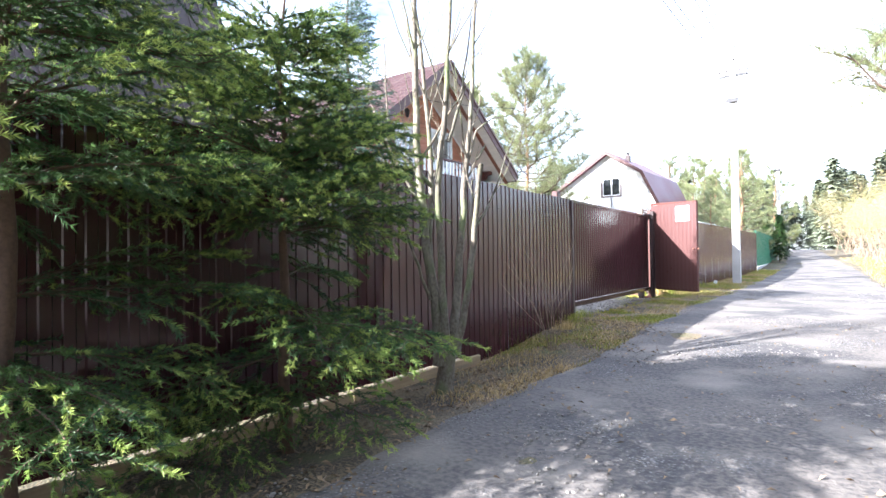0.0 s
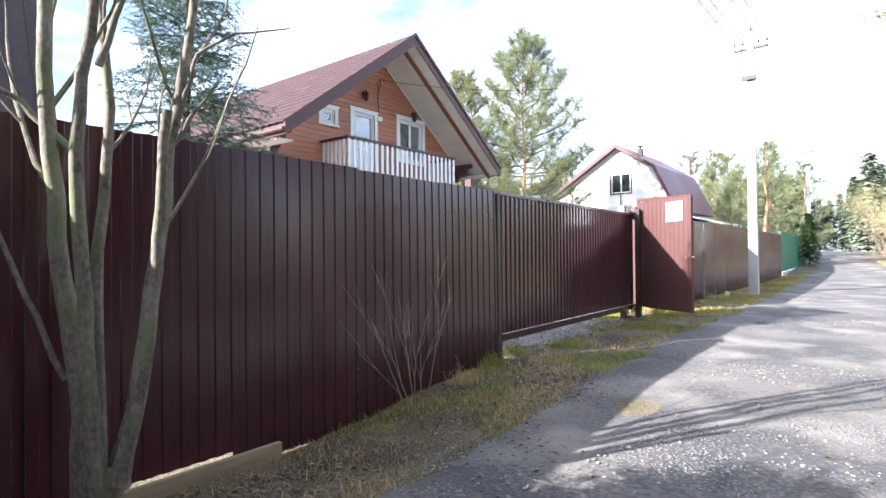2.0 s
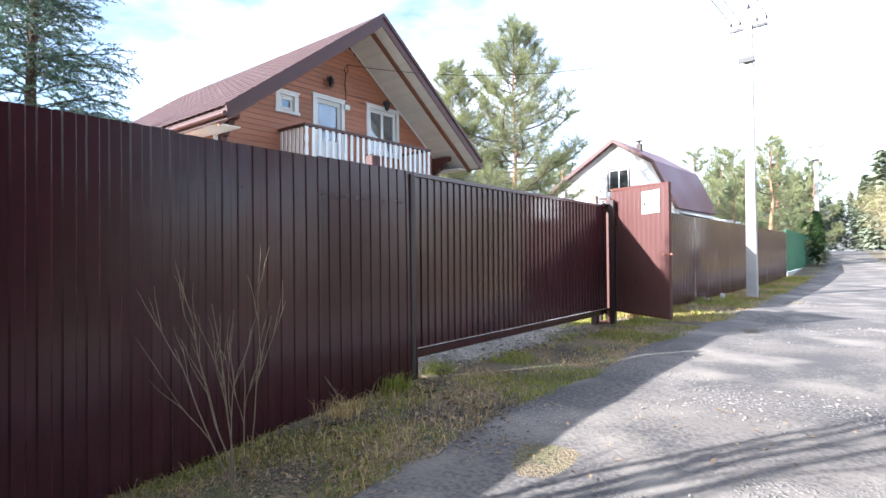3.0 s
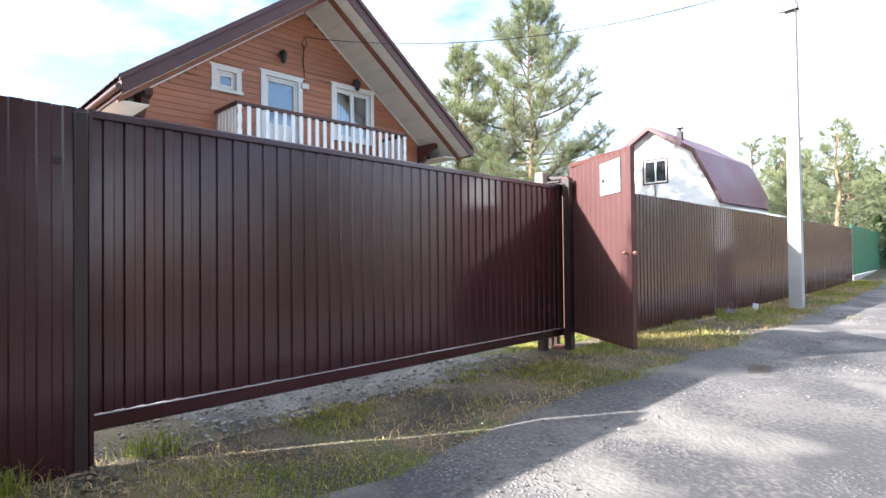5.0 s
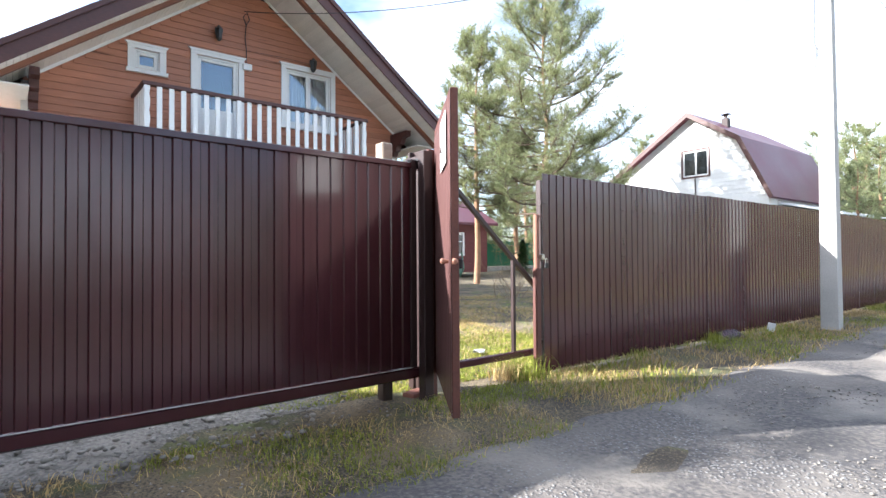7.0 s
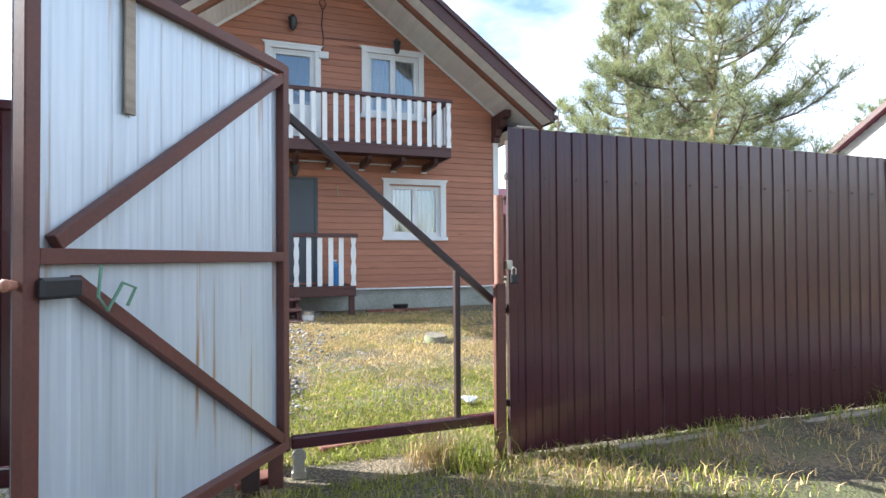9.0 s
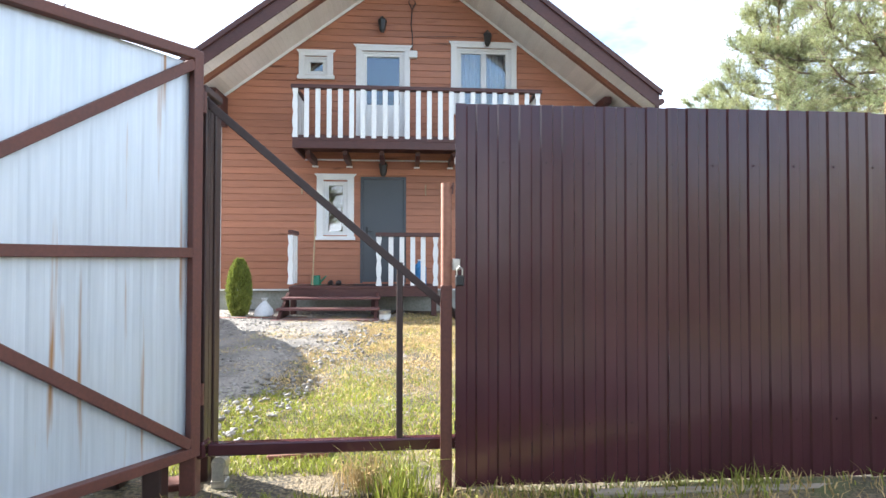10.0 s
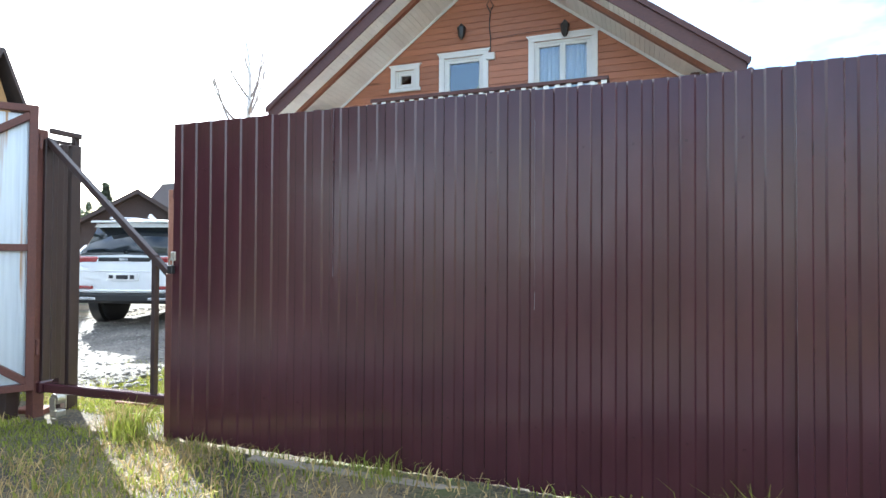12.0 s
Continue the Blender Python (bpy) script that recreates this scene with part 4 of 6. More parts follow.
def needles_on(p0, p1, rng, per_m, length, width, angle=0.9):
    """Single-triangle needles set all round straight twigs from p0 to p1 (arrays)."""
    seg = p1 - p0
    L = np.linalg.norm(seg, axis=1)
    cnt = np.maximum((L * per_m).astype(int), 2)
    idx = np.repeat(np.arange(len(p0)), cnt)
    s = rng.random(len(idx))
    base = p0[idx] + seg[idx] * s[:, None]
    d = unit(seg[idx])
    side = unit(np.cross(d, unit(rng.normal(size=d.shape))))
    a = angle * (0.7 + 0.5 * rng.random(len(idx)))[:, None]
    way = unit(d * np.cos(a) + side * np.sin(a) + np.array([0, 0, 0.10]))
    ln = length * (0.75 + 0.5 * rng.random(len(idx)))[:, None]
    wd = unit(np.cross(way, rng.normal(size=way.shape))) * width
    v = np.stack([base - wd / 2, base + wd / 2, base + way * ln], 1).reshape(-1, 3)
    return v


def twig_prisms(p0, p1, r0, r1):
    """Three-sided twigs."""
    d = unit(p1 - p0)
    a = unit(np.cross(d, np.array([0.3, 0.5, 0.81]) + d[:, ::-1] * 0.1))
    b = np.cross(d, a)
    vs = []
    for p, r in ((p0, r0), (p1, r1)):
        for k in range(3):
            c, s = math.cos(2.094 * k), math.sin(2.094 * k)
            vs.append(p + (a * c + b * s) * np.asarray(r).reshape(-1, 1))
    v = np.stack(vs, 1)
    f = np.array([(0, 1, 4), (0, 4, 3), (1, 2, 5), (1, 5, 4), (2, 0, 3), (2, 3, 5)])
    n = len(p0)
    return v.reshape(-1, 3), (f[None] + (np.arange(n) * 6)[:, None, None]).reshape(-1, 3)


def spruce_branch(rng, length, per_m, nl, nw, droop=0.35):
    """One flat, drooping spruce bough along +x: its twigs and its needles."""
    P0, P1, R0, R1, T = [], [], [], [], []

    def path(o, d, ln, n, sag, r, tip=False):
        pts = [np.array(o, float)]
        d = np.array(d, float)
        for _ in range(n):
            d = d + np.array([rng.normal(0, 0.05), rng.normal(0, 0.05), -sag / n + rng.normal(0, 0.03)])
            d /= np.linalg.norm(d)
            pts.append(pts[-1] + d * ln / n)
        for k in range(n):
            P0.append(pts[k]); P1.append(pts[k + 1]); R0.append(r * (1 - 0.8 * k / n)); R1.append(r * (1 - 0.8 * (k + 1) / n)); T.append(tip and k == n - 1)
        return pts
    main = path((0, 0, 0), (1, 0, 0.10), length, 10, droop, 0.011 * length)
    n2 = int(length / 0.078)
    for k in range(n2):
        s = 0.10 + 0.90 * k / n2
        i = min(int(s * 10), 9)
        o = main[i] + (main[i + 1] - main[i]) * (s * 10 - i)
        sd = 1 if k % 2 else -1
        ln = length * (0.10 + 0.36 * math.sin(math.pi * min(1, (1.02 - s) * 1.15) ** 0.8 * 0.62)) * rng.uniform(0.7, 1.15)
        sub = path(o, (0.62, sd * 0.78, rng.normal(0.0, 0.15)), ln, 4, 0.30 + 0.25 * rng.random(), 0.004, True)
        for j in range(int(ln / 0.062)):
            q = rng.uniform(0.2, 0.95)
            jj = min(int(q * 4), 3)
            o2 = sub[jj] + (sub[jj + 1] - sub[jj]) * (q * 4 - jj)
            ax = unit(sub[jj + 1] - sub[jj])
            sid = np.cross(ax, (0, 0, 1)) * (1 if j % 2 else -1)
            path(o2, ax * 0.7 + sid * 0.6 + np.array([0, 0, rng.normal(-0.1, 0.15)]), rng.uniform(0.06, 0.17), 2, 0.1, 0.002, s > 0.45)
    P0, P1 = np.array(P0), np.array(P1)
    T = np.array(T)
    nv = np.concatenate([needles_on(P0[~T], P1[~T], rng, per_m, nl, nw, 0.75), needles_on(P0[T], P1[T], rng, per_m * 1.1, nl, nw, 0.75)])
    nt = np.zeros(len(nv) // 3, int)
    nt[sum(np.maximum((np.linalg.norm(P1[~T] - P0[~T], axis=1) * per_m).astype(int), 2)):] = 2
    tv, tf = twig_prisms(P0, P1, np.array(R0), np.array(R1))
    return nv, tv, tf, nt


def spruce(name, loc, height, reach, seed, label, needles, per_m=230, nl=0.017, nw=0.0032, low=0.35, whorl=0.24, per=6, taper=0.85, lean=0.0, thin=0.0, group="spruces"):
    rng = np.random.default_rng(seed)
    rnd = random.Random(seed)
    kinds = [spruce_branch(rng, 1.0, per_m, nl, nw, d) for d in (0.25, 0.4, 0.55, 0.35)]
    th = thing(name, pose(*loc, 0, lean, 0), label, "tree", group)
    n = 14
    part("trunk", M().tube([(0.02 * math.sin(k), 0.02 * math.cos(k * 1.3), -0.15 + (height + 0.15) * k / n) for k in range(n + 1)], [0.055 * height / 4 * (1 - 0.93 * k / n) + 0.004 for k in range(n + 1)], 10), spruce_bark, th, "", True)
    NV, TV, TF, NT, off = [], [], [], [], 0
    z = low
    while z < height - 0.12:
        s = (z - low) / (height - low)
        R = reach * ((1 - s) ** taper) * (0.75 + 0.25 * min(1, s * 6))
        for k in range(per):
            az = rnd.uniform(0, 2 * math.pi)
            if rnd.random() < (thin * 0.7 if z < 0.85 else thin * 1.6 if z < 1.5 else thin * 0.2 if z < 1.9 else thin * 0.5):
                continue
            ln = max(R * rnd.uniform(0.7, 1.1), 0.12)
            nv, tv, tf, nt = kinds[rnd.randrange(4)]
            up = -0.05 + 0.75 * s + rnd.uniform(-0.12, 0.12)
            m = np.array((Matrix.Rotation(az, 3, "Z") @ Matrix.Rotation(-up, 3, "Y") @ Matrix.Rotation(rnd.uniform(-0.4, 0.4), 3, "X")))
            o = np.array((0, 0, z + rnd.uniform(-0.1, 0.1)))
            # short boughs use only the outer end of the pattern, so that needles keep their size
            if ln < 0.95:
                keep = nv.reshape(-1, 3, 3)
                sel = keep[:, 0, 0] > (1 - ln)
                NT.append(nt[sel])
                keep = keep[sel] - np.array((1 - ln, 0, 0))
                nvv = keep.reshape(-1, 3)
                tk = tv.reshape(-1, 6, 3)
                tk = tk[tk[:, 0, 0] > (1 - ln)] - np.array((1 - ln, 0, 0))
                tvv = tk.reshape(-1, 3)
                tff = tf[:len(tk) * 6]
                NV.append(nvv @ m.T + o); TV.append(tvv @ m.T + o); TF.append(tff + off); off += len(tvv)
            else:
                NT.append(nt)
                f = np.array((ln, min(ln, 1.15), min(ln, 1.15)))
                NV.append((nv * f) @ m.T + o); TV.append((tv * f) @ m.T + o); TF.append(tf + off); off += len(tv)
        z += whorl * (1 - 0.3 * s)
    NV, TV, TF = np.concatenate(NV), np.concatenate(TV), np.concatenate(TF)
    V = np.concatenate([NV, TV])
    F = np.concatenate([np.arange(len(NV)).reshape(-1, 3), TF + len(NV)])
    mi = np.concatenate([np.concatenate(NT), np.ones(len(TF), int)])
    part("crown", raw_mesh("crown", V, F, [needles, spruce_bark, tip_needles if needles is spruce_needles else needles], mi), None, th, "drooping needled boughs")
    return th


def branching(rng, g, o, d, ln, r, depth, tips, up=0.15, split=(2, 4), spread=0.6, n=6, wob=0.09, sides=7):
    """A tapered limb that forks into smaller ones; collects its tips."""
    pts, rad = [Vector(o)], [r]
    d = Vector(d).normalized()
    for k in range(n):
        d = (d + Vector((rng.gauss(0, wob), rng.gauss(0, wob), up / n + rng.gauss(0, wob * 0.6)))).normalized()
        pts.append(pts[-1] + d * ln / n)
        rad.append(r * (1 - 0.72 * (k + 1) / n))
    g.tube(pts, rad, sides if depth > 1 else (5 if depth == 1 else 4))
    tips.append((pts[-1], d, depth))
    if depth > 0:
        for _ in range(rng.randint(*split)):
            s = rng.uniform(0.3, 0.95)
            i = min(int(s * n), n - 1)
            p = pts[i].lerp(pts[i + 1], s * n - i)
            dd = (pts[i + 1] - pts[i]).normalized()
            out = Vector((rng.gauss(0, 1), rng.gauss(0, 1), rng.gauss(0, 0.5))).normalized()
            branching(rng, g, p, dd + out * spread, ln * rng.uniform(0.4, 0.65), max(rad[i] * 0.55, 0.0025), depth - 1, tips, up, split, spread, n, wob, sides)


def tuft_cloud(centres, dirs, rng, count, length, width):
    """Brushes of needles round the given shoots."""
    n = len(centres)
    c, d = np.repeat(np.array(centres), count, 0), np.repeat(np.array(dirs), count, 0)
    way = unit(d * 0.6 + rng.normal(size=c.shape) * 0.6)
    base = c + d * (rng.random((len(c), 1)) * length * 1.1 - length * 0.6)
    wd = unit(np.cross(way, rng.normal(size=way.shape))) * width
    ln = length * (0.7 + 0.6 * rng.random((len(c), 1)))
    return np.stack([base - wd / 2, base + wd / 2, base + way * ln], 1).reshape(-1, 3)


def pine_parts(height, crown0, reach, seed, limbs=46, tufts=9, count=26, nl=0.13, nw=0.016, tr=0.14):
    rng, rnd = np.random.default_rng(seed), random.Random(seed)
    trunk = M()
    tp = [Vector((0.05 * math.sin(k * 0.9), 0.05 * math.cos(k * 0.7), -0.2 + (height + 0.1) * k / 16)) for k in range(17)]
    trunk.tube(tp, [tr * (1 - 0.92 * k / 16) + 0.008 for k in range(17)], 10)
    C, D = [], []
    wood = M()
    for k in range(limbs):
        s = (k + rnd.random()) / limbs
        z = crown0 + (height - crown0) * s
        i = min(int((z + 0.2) / (height + 0.1) * 16), 15)
        o = tp[i].lerp(tp[i + 1], 0.5)
        o.z = z
        az = k * 2.4 + rnd.uniform(-0.4, 0.4)
        R = reach * (0.30 + 0.70 * max(math.sin(math.pi * min(1, 0.25 + 0.72 * s)), 0.0) ** 0.8) * rnd.uniform(0.62, 1.0) * (1 - 0.40 * s)
        d = Vector((math.cos(az), math.sin(az), 0.02 + 0.8 * s * s + rnd.uniform(-0.12, 0.15)))
        pts, dd = [o], d.normalized()
        for q in range(5):
            dd = (dd + Vector((rnd.gauss(0, 0.16), rnd.gauss(0, 0.16), 0.12 * (q - 0.6)))).normalized()
            pts.append(pts[-1] + dd * R / 5)
        wood.tube(pts, [0.014 * R * (1 - 0.85 * q / 5) + 0.004 for q in range(6)], 5)
        for q in range(int(tufts * (0.5 + R))):
            f = 1.0 - 0.68 * rnd.random() ** 1.25
            j = min(int(f * 5), 4)
            p = pts[j].lerp(pts[j + 1], f * 5 - j)
            sd = Vector((rnd.gauss(0, 1), rnd.gauss(0, 1), rnd.gauss(0.15, 0.45))).normalized()
            ln = rnd.uniform(0.2, 0.7) * (0.5 + 0.35 * R) * (1.15 - 0.55 * f)
            e = p + (dd * 0.6 + sd * 0.8).normalized() * ln
            wood.tube([p, p.lerp(e, 0.5) + Vector((0, 0, 0.02)), e], [0.008, 0.006, 0.003], 3, caps=False)
            for w in range(4):
                sh = (dd * 0.4 + sd * 0.5 + Vector((rnd.gauss(0, 0.4), rnd.gauss(0, 0.4), 0.45 + rnd.gauss(0, 0.25)))).normalized()
                C.append(tuple(p.lerp(e, 0.35 + 0.22 * w) + sh * 0.05)); D.append(tuple(sh))
    nv = tuft_cloud(C, D, rng, count, nl, nw)
    return trunk.mesh("trunk", pine_bark, True), wood.mesh("bough_wood", pine_limb), raw_mesh("crown", nv, np.arange(len(nv)).reshape(-1, 3), pine_needles)


def pine(loc, rz, meshes, label, scale=1.0, group="pines"):
    th = thing("pine_tree", pose(*loc, 0, 0, rz), label, "tree", group)
    for nm, me in zip(("trunk", "bough_wood", "crown"), meshes):
        ob = part(nm, me, None, th)
        ob.scale = (scale, scale, scale)
    return th


# two young spruces against the left fence
spruce("spruce_tree", (-2.34, 3.16, -0.2), 3.0, 1.36, 11, "young green spruce hugging the steel fence", spruce_needles, per_m=370, nl=0.026, nw=0.0056, low=0.42, per=8, whorl=0.18, taper=0.60, thin=0.52, group="lane spruces")
spruce("spruce_tree", (-2.22, 1.66, -0.2), 4.0, 1.55, 12, "young green spruce beside the lane", spruce_needles, per_m=370, nl=0.026, nw=0.0056, low=0.6, per=8, whorl=0.20, taper=0.55, thin=0.52, group="lane spruces")
spruce("blue_spruce", (-5.95, 7.05, 0), 5.6, 1.5, 14, "blue-green spruce standing inside the yard", blue_needles, per_m=120, nl=0.028, nw=0.010, low=1.1, per=6, whorl=0.27, group="yard spruces")

# the bare many-stemmed tree in front of the fence
TU = Vector((0.41, 0.91, 0))
TV_ = Vector((-0.91, 0.41, 0))
bare = thing("bare_tree", pose(-2.47, 5.0, -0.2), "leafless many-stemmed tree with grey mossy bark", "tree")
rnd = random.Random(5)


def stem(pts, r0, r1, kids=5, name="stem"):
    g = M()
    P = [TU * (u * 1.25) + TV_ * w + Vector((0, 0, z)) for u, w, z in pts]
    fine = []
    for k in range(len(P) - 1):
        for q in range(4):
            p = P[k].lerp(P[k + 1], q / 4)
            fine.append(p + Vector((rnd.gauss(0, 0.006), rnd.gauss(0, 0.006), 0)))
    fine.append(P[-1])
    n = len(fine) - 1
    g.tube(fine, [r0 + (r1 - r0) * k / n + (0.35 * r0 * math.exp(-k) if name == "stem" else 0) for k in range(n + 1)], 10)
    part(name, g, bark, bare, "", True)
    for _ in range(kids):
        i = rnd.randint(int(n * 0.45), n - 1)
        tw, tips = M(), []
        d = (fine[i + 1] - fine[i]).normalized()
        out = Vector((rnd.gauss(0, 1), rnd.gauss(0, 1), 0.3)).normalized()
        branching(rnd, tw, fine[i], d + out * 0.75, rnd.uniform(0.5, 1.4), (r0 + (r1 - r0) * i / n) * 0.42, 2, tips, 0.35, (1, 3), 0.6)
        part("branch", tw, bark, bare)


part("bole", M().tube([(0, 0, -0.15), (0.0, 0.01, 0.05), (0.01, 0.03, 0.22), (0.02, 0.05, 0.42)], [0.120, 0.088, 0.076, 0.082], 14), bark, bare, "", True)
stem([(-0.02, 0, 0.25), (-0.05, 0.02, 0.8), (-0.13, 0.05, 1.5), (-0.17, 0.08, 2.3), (-0.18, 0.1, 3.4), (-0.12, 0.1, 5.2)], 0.052, 0.02, 6)
stem([(0.02, -0.03, 0.3), (-0.03, -0.05, 1.0), (-0.06, -0.06, 1.9), (0.0, -0.08, 2.6), (0.05, -0.1, 3.6), (0.1, 0, 5.0)], 0.040, 0.014, 6)
stem([(0.06, 0.03, 0.3), (0.14, 0.06, 0.75), (0.20, 0.1, 1.4), (0.26, 0.12, 2.0), (0.34, 0.16, 2.7), (0.42, 0.2, 4.0)], 0.048, 0.016, 4)
stem([(0.08, -0.05, 0.35), (0.17, -0.10, 0.9), (0.22, -0.14, 1.5), (0.25, -0.2, 2.1)], 0.036, 0.022, 2)
stem([(0.0, 0.1, 0.3), (-0.02, 0.2, 1.2), (0.03, 0.28, 2.2), (-0.05, 0.3, 3.4), (-0.2, 0.35, 4.6)], 0.036, 0.012, 5)
stem([(-0.10, 0.02, 0.85), (-0.22, 0.02, 1.25), (-0.36, 0.0, 1.75), (-0.44, -0.05, 2.4), (-0.48, -0.1, 3.1)], 0.015, 0.006, 3, "side_stem")
stem([(0.24, 0.12, 1.95), (0.32, 0.1, 2.12), (0.44, 0.1, 2.35)], 0.014, 0.009, 0, "side_stem")
stem([(0.30, 0.12, 2.2), (0.36, 0.1, 2.48), (0.50, 0.1, 2.62), (0.74, 0.1, 2.70)], 0.012, 0.004, 0, "side_stem")
stem([(-0.06, 0.05, 1.9), (-0.25, 0.1, 2.15), (-0.45, 0.1, 2.3)], 0.022, 0.008, 2, "side_stem")
stem([(0.02, -0.1, 2.3), (0.13, -0.12, 2.75), (0.22, -0.12, 3.5)], 0.018, 0.006, 2, "side_stem")


def shrub(loc, n, h, seed, label, material=twig_mat, group="bare shrubs", lean=0.25, r=0.006, spread=0.45):
    rr = random.Random(seed)
    th = thing("bare_shrub", pose(*loc), label, "shrub", group)
    for k in range(n):
        g, tips = M(), []
        d = Vector((rr.gauss(0, lean), rr.gauss(0, lean), 1))
        branching(rr, g, (rr.gauss(0, 0.04), rr.gauss(0, 0.04), -0.05), d, h * rr.uniform(0.5, 1.0), r, 2, tips, 0.3, (1, 3), spread, 5)
        part("stem", g, material, th)
    return th


shrub((-2.48, 7.26, -0.12), 6, 1.2, 21, "dry leafless shrub in front of the fence", lean=0.07, spread=0.25)
shrub((-2.85, 8.35, 0), 3, 0.45, 22, "small dry shoots at the fence foot")

# pines behind the yard
big_pine = pine_parts(11.6, 2.4, 4.6, 31, limbs=84, tufts=20, count=9, nl=0.15, nw=0.012)
slim_pine = pine_parts(10.6, 3.2, 3.4, 32, limbs=72, tufts=20, count=9, nl=0.15, nw=0.012)
pine((-14.3, 27.9, 0), 20, big_pine, "tall pine with orange bark and wide sunny crown")
pine((-17.7, 27.3, 0), 100, slim_pine, "slimmer pine with bare lower trunk")
small_pine = pine_parts(6.5, 0.5, 2.4, 33, limbs=38, tufts=8, count=9, nl=0.17, nw=0.02)
for k, (x, y, s) in enumerate(((-6.4, 44, 1.15), (-8.6, 47, 1.0), (-10.5, 52, 1.25), (-6.0, 58, 1.15), (-12.8, 58, 1.4), (-9.5, 64, 1.5), (-16.0, 62, 1.5), (-20, 55, 1.4), (-24, 50, 1.3), (-7.2, 38.5, 0.7))):
    pine((x, y, base_z(x, y)), 47 * k, small_pine, "bushy young pine behind the lane fences", s, "young pines")
for k, (x, y, s) in enumerate(((-28, 40, 1.5), (-33, 33, 1.7), (-31, 44, 1.6), (-24, 40, 1.3), (-38, 28, 1.6), (-21, 45, 1.3))):
    pine((x, y, base_z(x, y)), 61 * k + 10, small_pine, "pine behind the far cabin", s, "cabin pines")
# pine overhanging the lane from the far side
lane_meshes = pine_parts(9.0, 2.9, 3.9, 34, limbs=54, tufts=12, count=16, nw=0.011)
pine((3.0, 12.2, 0), 200, lane_meshes, "pine overhanging the lane with low boughs", 1.0, "lane pines")
# pines out of view, added so the left fence mirrors dark trees
for k, (x, y, sc) in enumerate(((6.8, 8.6, 1.0), (6.4, 5.6, 1.1), (6.9, 2.4, 1.0), (6.6, -1.0, 1.1), (6.2, 7.0, 1.2), (6.0, 3.8, 1.3), (8.4, 20.0, 0.7))):
    pine((x, y, 0), 83 * k, small_pine, "unseen pine added to the belt along the lane", sc, "lane pines")

# birch behind the car
birch = thing("birch_tree", pose(-18.3, 4.0, 0.1), "bare white birch with a small nest box", "tree")
g = M()
bp = [Vector((0.07 * math.sin(k * 0.8) + 0.002 * k * k, 0.06 * math.cos(k), 10.2 * k / 16 - 0.1)) for k in range(17)]
g.tube(bp, [0.165 * (1 - 0.30 * k / 9) if k < 9 else 0.105 * (1 - 0.9 * (k - 9) / 7) + 0.008 for k in range(17)], 10)
part("trunk", g, birch_bark, birch, "white peeling trunk", True)
rnd = random.Random(78)
for k in range(13):
    low_limb = k < 4
    z = 3.2 + 0.45 * k if low_limb else 4.9 + 0.36 * (k - 4)
    i = min(int((z + 0.1) / 10.2 * 16), 15)
    tw, tips = M(), []
    az = k * 2.4 + 0.5
    branching(rnd, tw, bp[i].lerp(bp[i + 1], 0.5), (math.cos(az), math.sin(az), 0.35 + 0.12 * (k % 3) + (0 if low_limb else 0.09 * (k - 4))), rnd.uniform(1.8, 2.4) if low_limb else rnd.uniform(3.2, 4.4) * (1 - 0.07 * (k - 4)), 0.036 if low_limb else 0.068 - 0.003 * (k - 4), 2, tips, 1.5, (2, 4), 0.6)
    part("limb", tw, birch_twig, birch, "bare grey limb")
nest = thing("nest_box", pose(-18.08, 4.05, 4.75), "small dark wooden nest box on the birch", "nest box")
part("box_body", M().box(-0.12, 0.12, -0.12, 0.12, 0, 0.34, 0.01), brown_wood, nest)
part("box_roof", M().box(-0.16, 0.16, -0.15, 0.15, 0.34, 0.37, 0.005), brown_wood, nest)


def leafy_bush(name, loc, radius, height, seed, label, material, leaves=5200, size=0.035, group="bushes"):
    """A twiggy bush with small scattered leaves at its shoots."""
    rr, rng = random.Random(seed), np.random.default_rng(seed)
    th = thing(name, pose(*loc), label, "bush", group)
    g, tips = M(), []
    for k in range(16):
        a = rr.uniform(0, 6.28)
        branching(rr, g, (rr.gauss(0, radius * 0.2), rr.gauss(0, radius * 0.2), -0.05), (math.cos(a) * radius / height * 0.9, math.sin(a) * radius / height * 0.9, 1), height * rr.uniform(0.6, 1.0), 0.02, 3, tips, 0.25, (2, 4), 0.55, 5)
    tagged(part("twig_mass", g, twig_mat, th), kind="stuff")
    C = np.array([tuple(p) for p, d, q in tips])
    c = C[rng.integers(0, len(C), leaves)] + rng.normal(size=(leaves, 3)) * 0.14
    c = c[c[:, 2] > 0.1]
    a, b = unit(rng.normal(size=c.shape)), unit(rng.normal(size=c.shape))
    v = np.stack([c, c + a * size + b * size * 0.4, c + a * size * 1.8, c + a * size - b * size * 0.4], 1).reshape(-1, 3)
    part("leaves", raw_mesh("leaves", v, np.arange(len(v)).reshape(-1, 4), material), None, th)
    return th


first_bush = leafy_bush("willow_bush", (4.6, 32.0, base_z(4.6, 32)), 1.9, 3.6, 41, "tall yellow-green budding bush at the lane edge", willow_leaf, group="lane bushes")
for k, (x, y, s) in enumerate(((1.9, 37, 0.75), (1.4, 42, 0.9), (0.9, 47, 1.0), (0.2, 52, 1.1), (-0.6, 58, 1.2), (-1.2, 65, 1.3), (3.4, 41, 1.2), (3.0, 50, 1.4), (1.8, 60, 1.5), (2.6, 34, 0.7))):
    copy_thing(first_bush, pose(x, y, base_z(x, y), 0, 0, 70 * k) @ Matrix.Scale(s, 4))
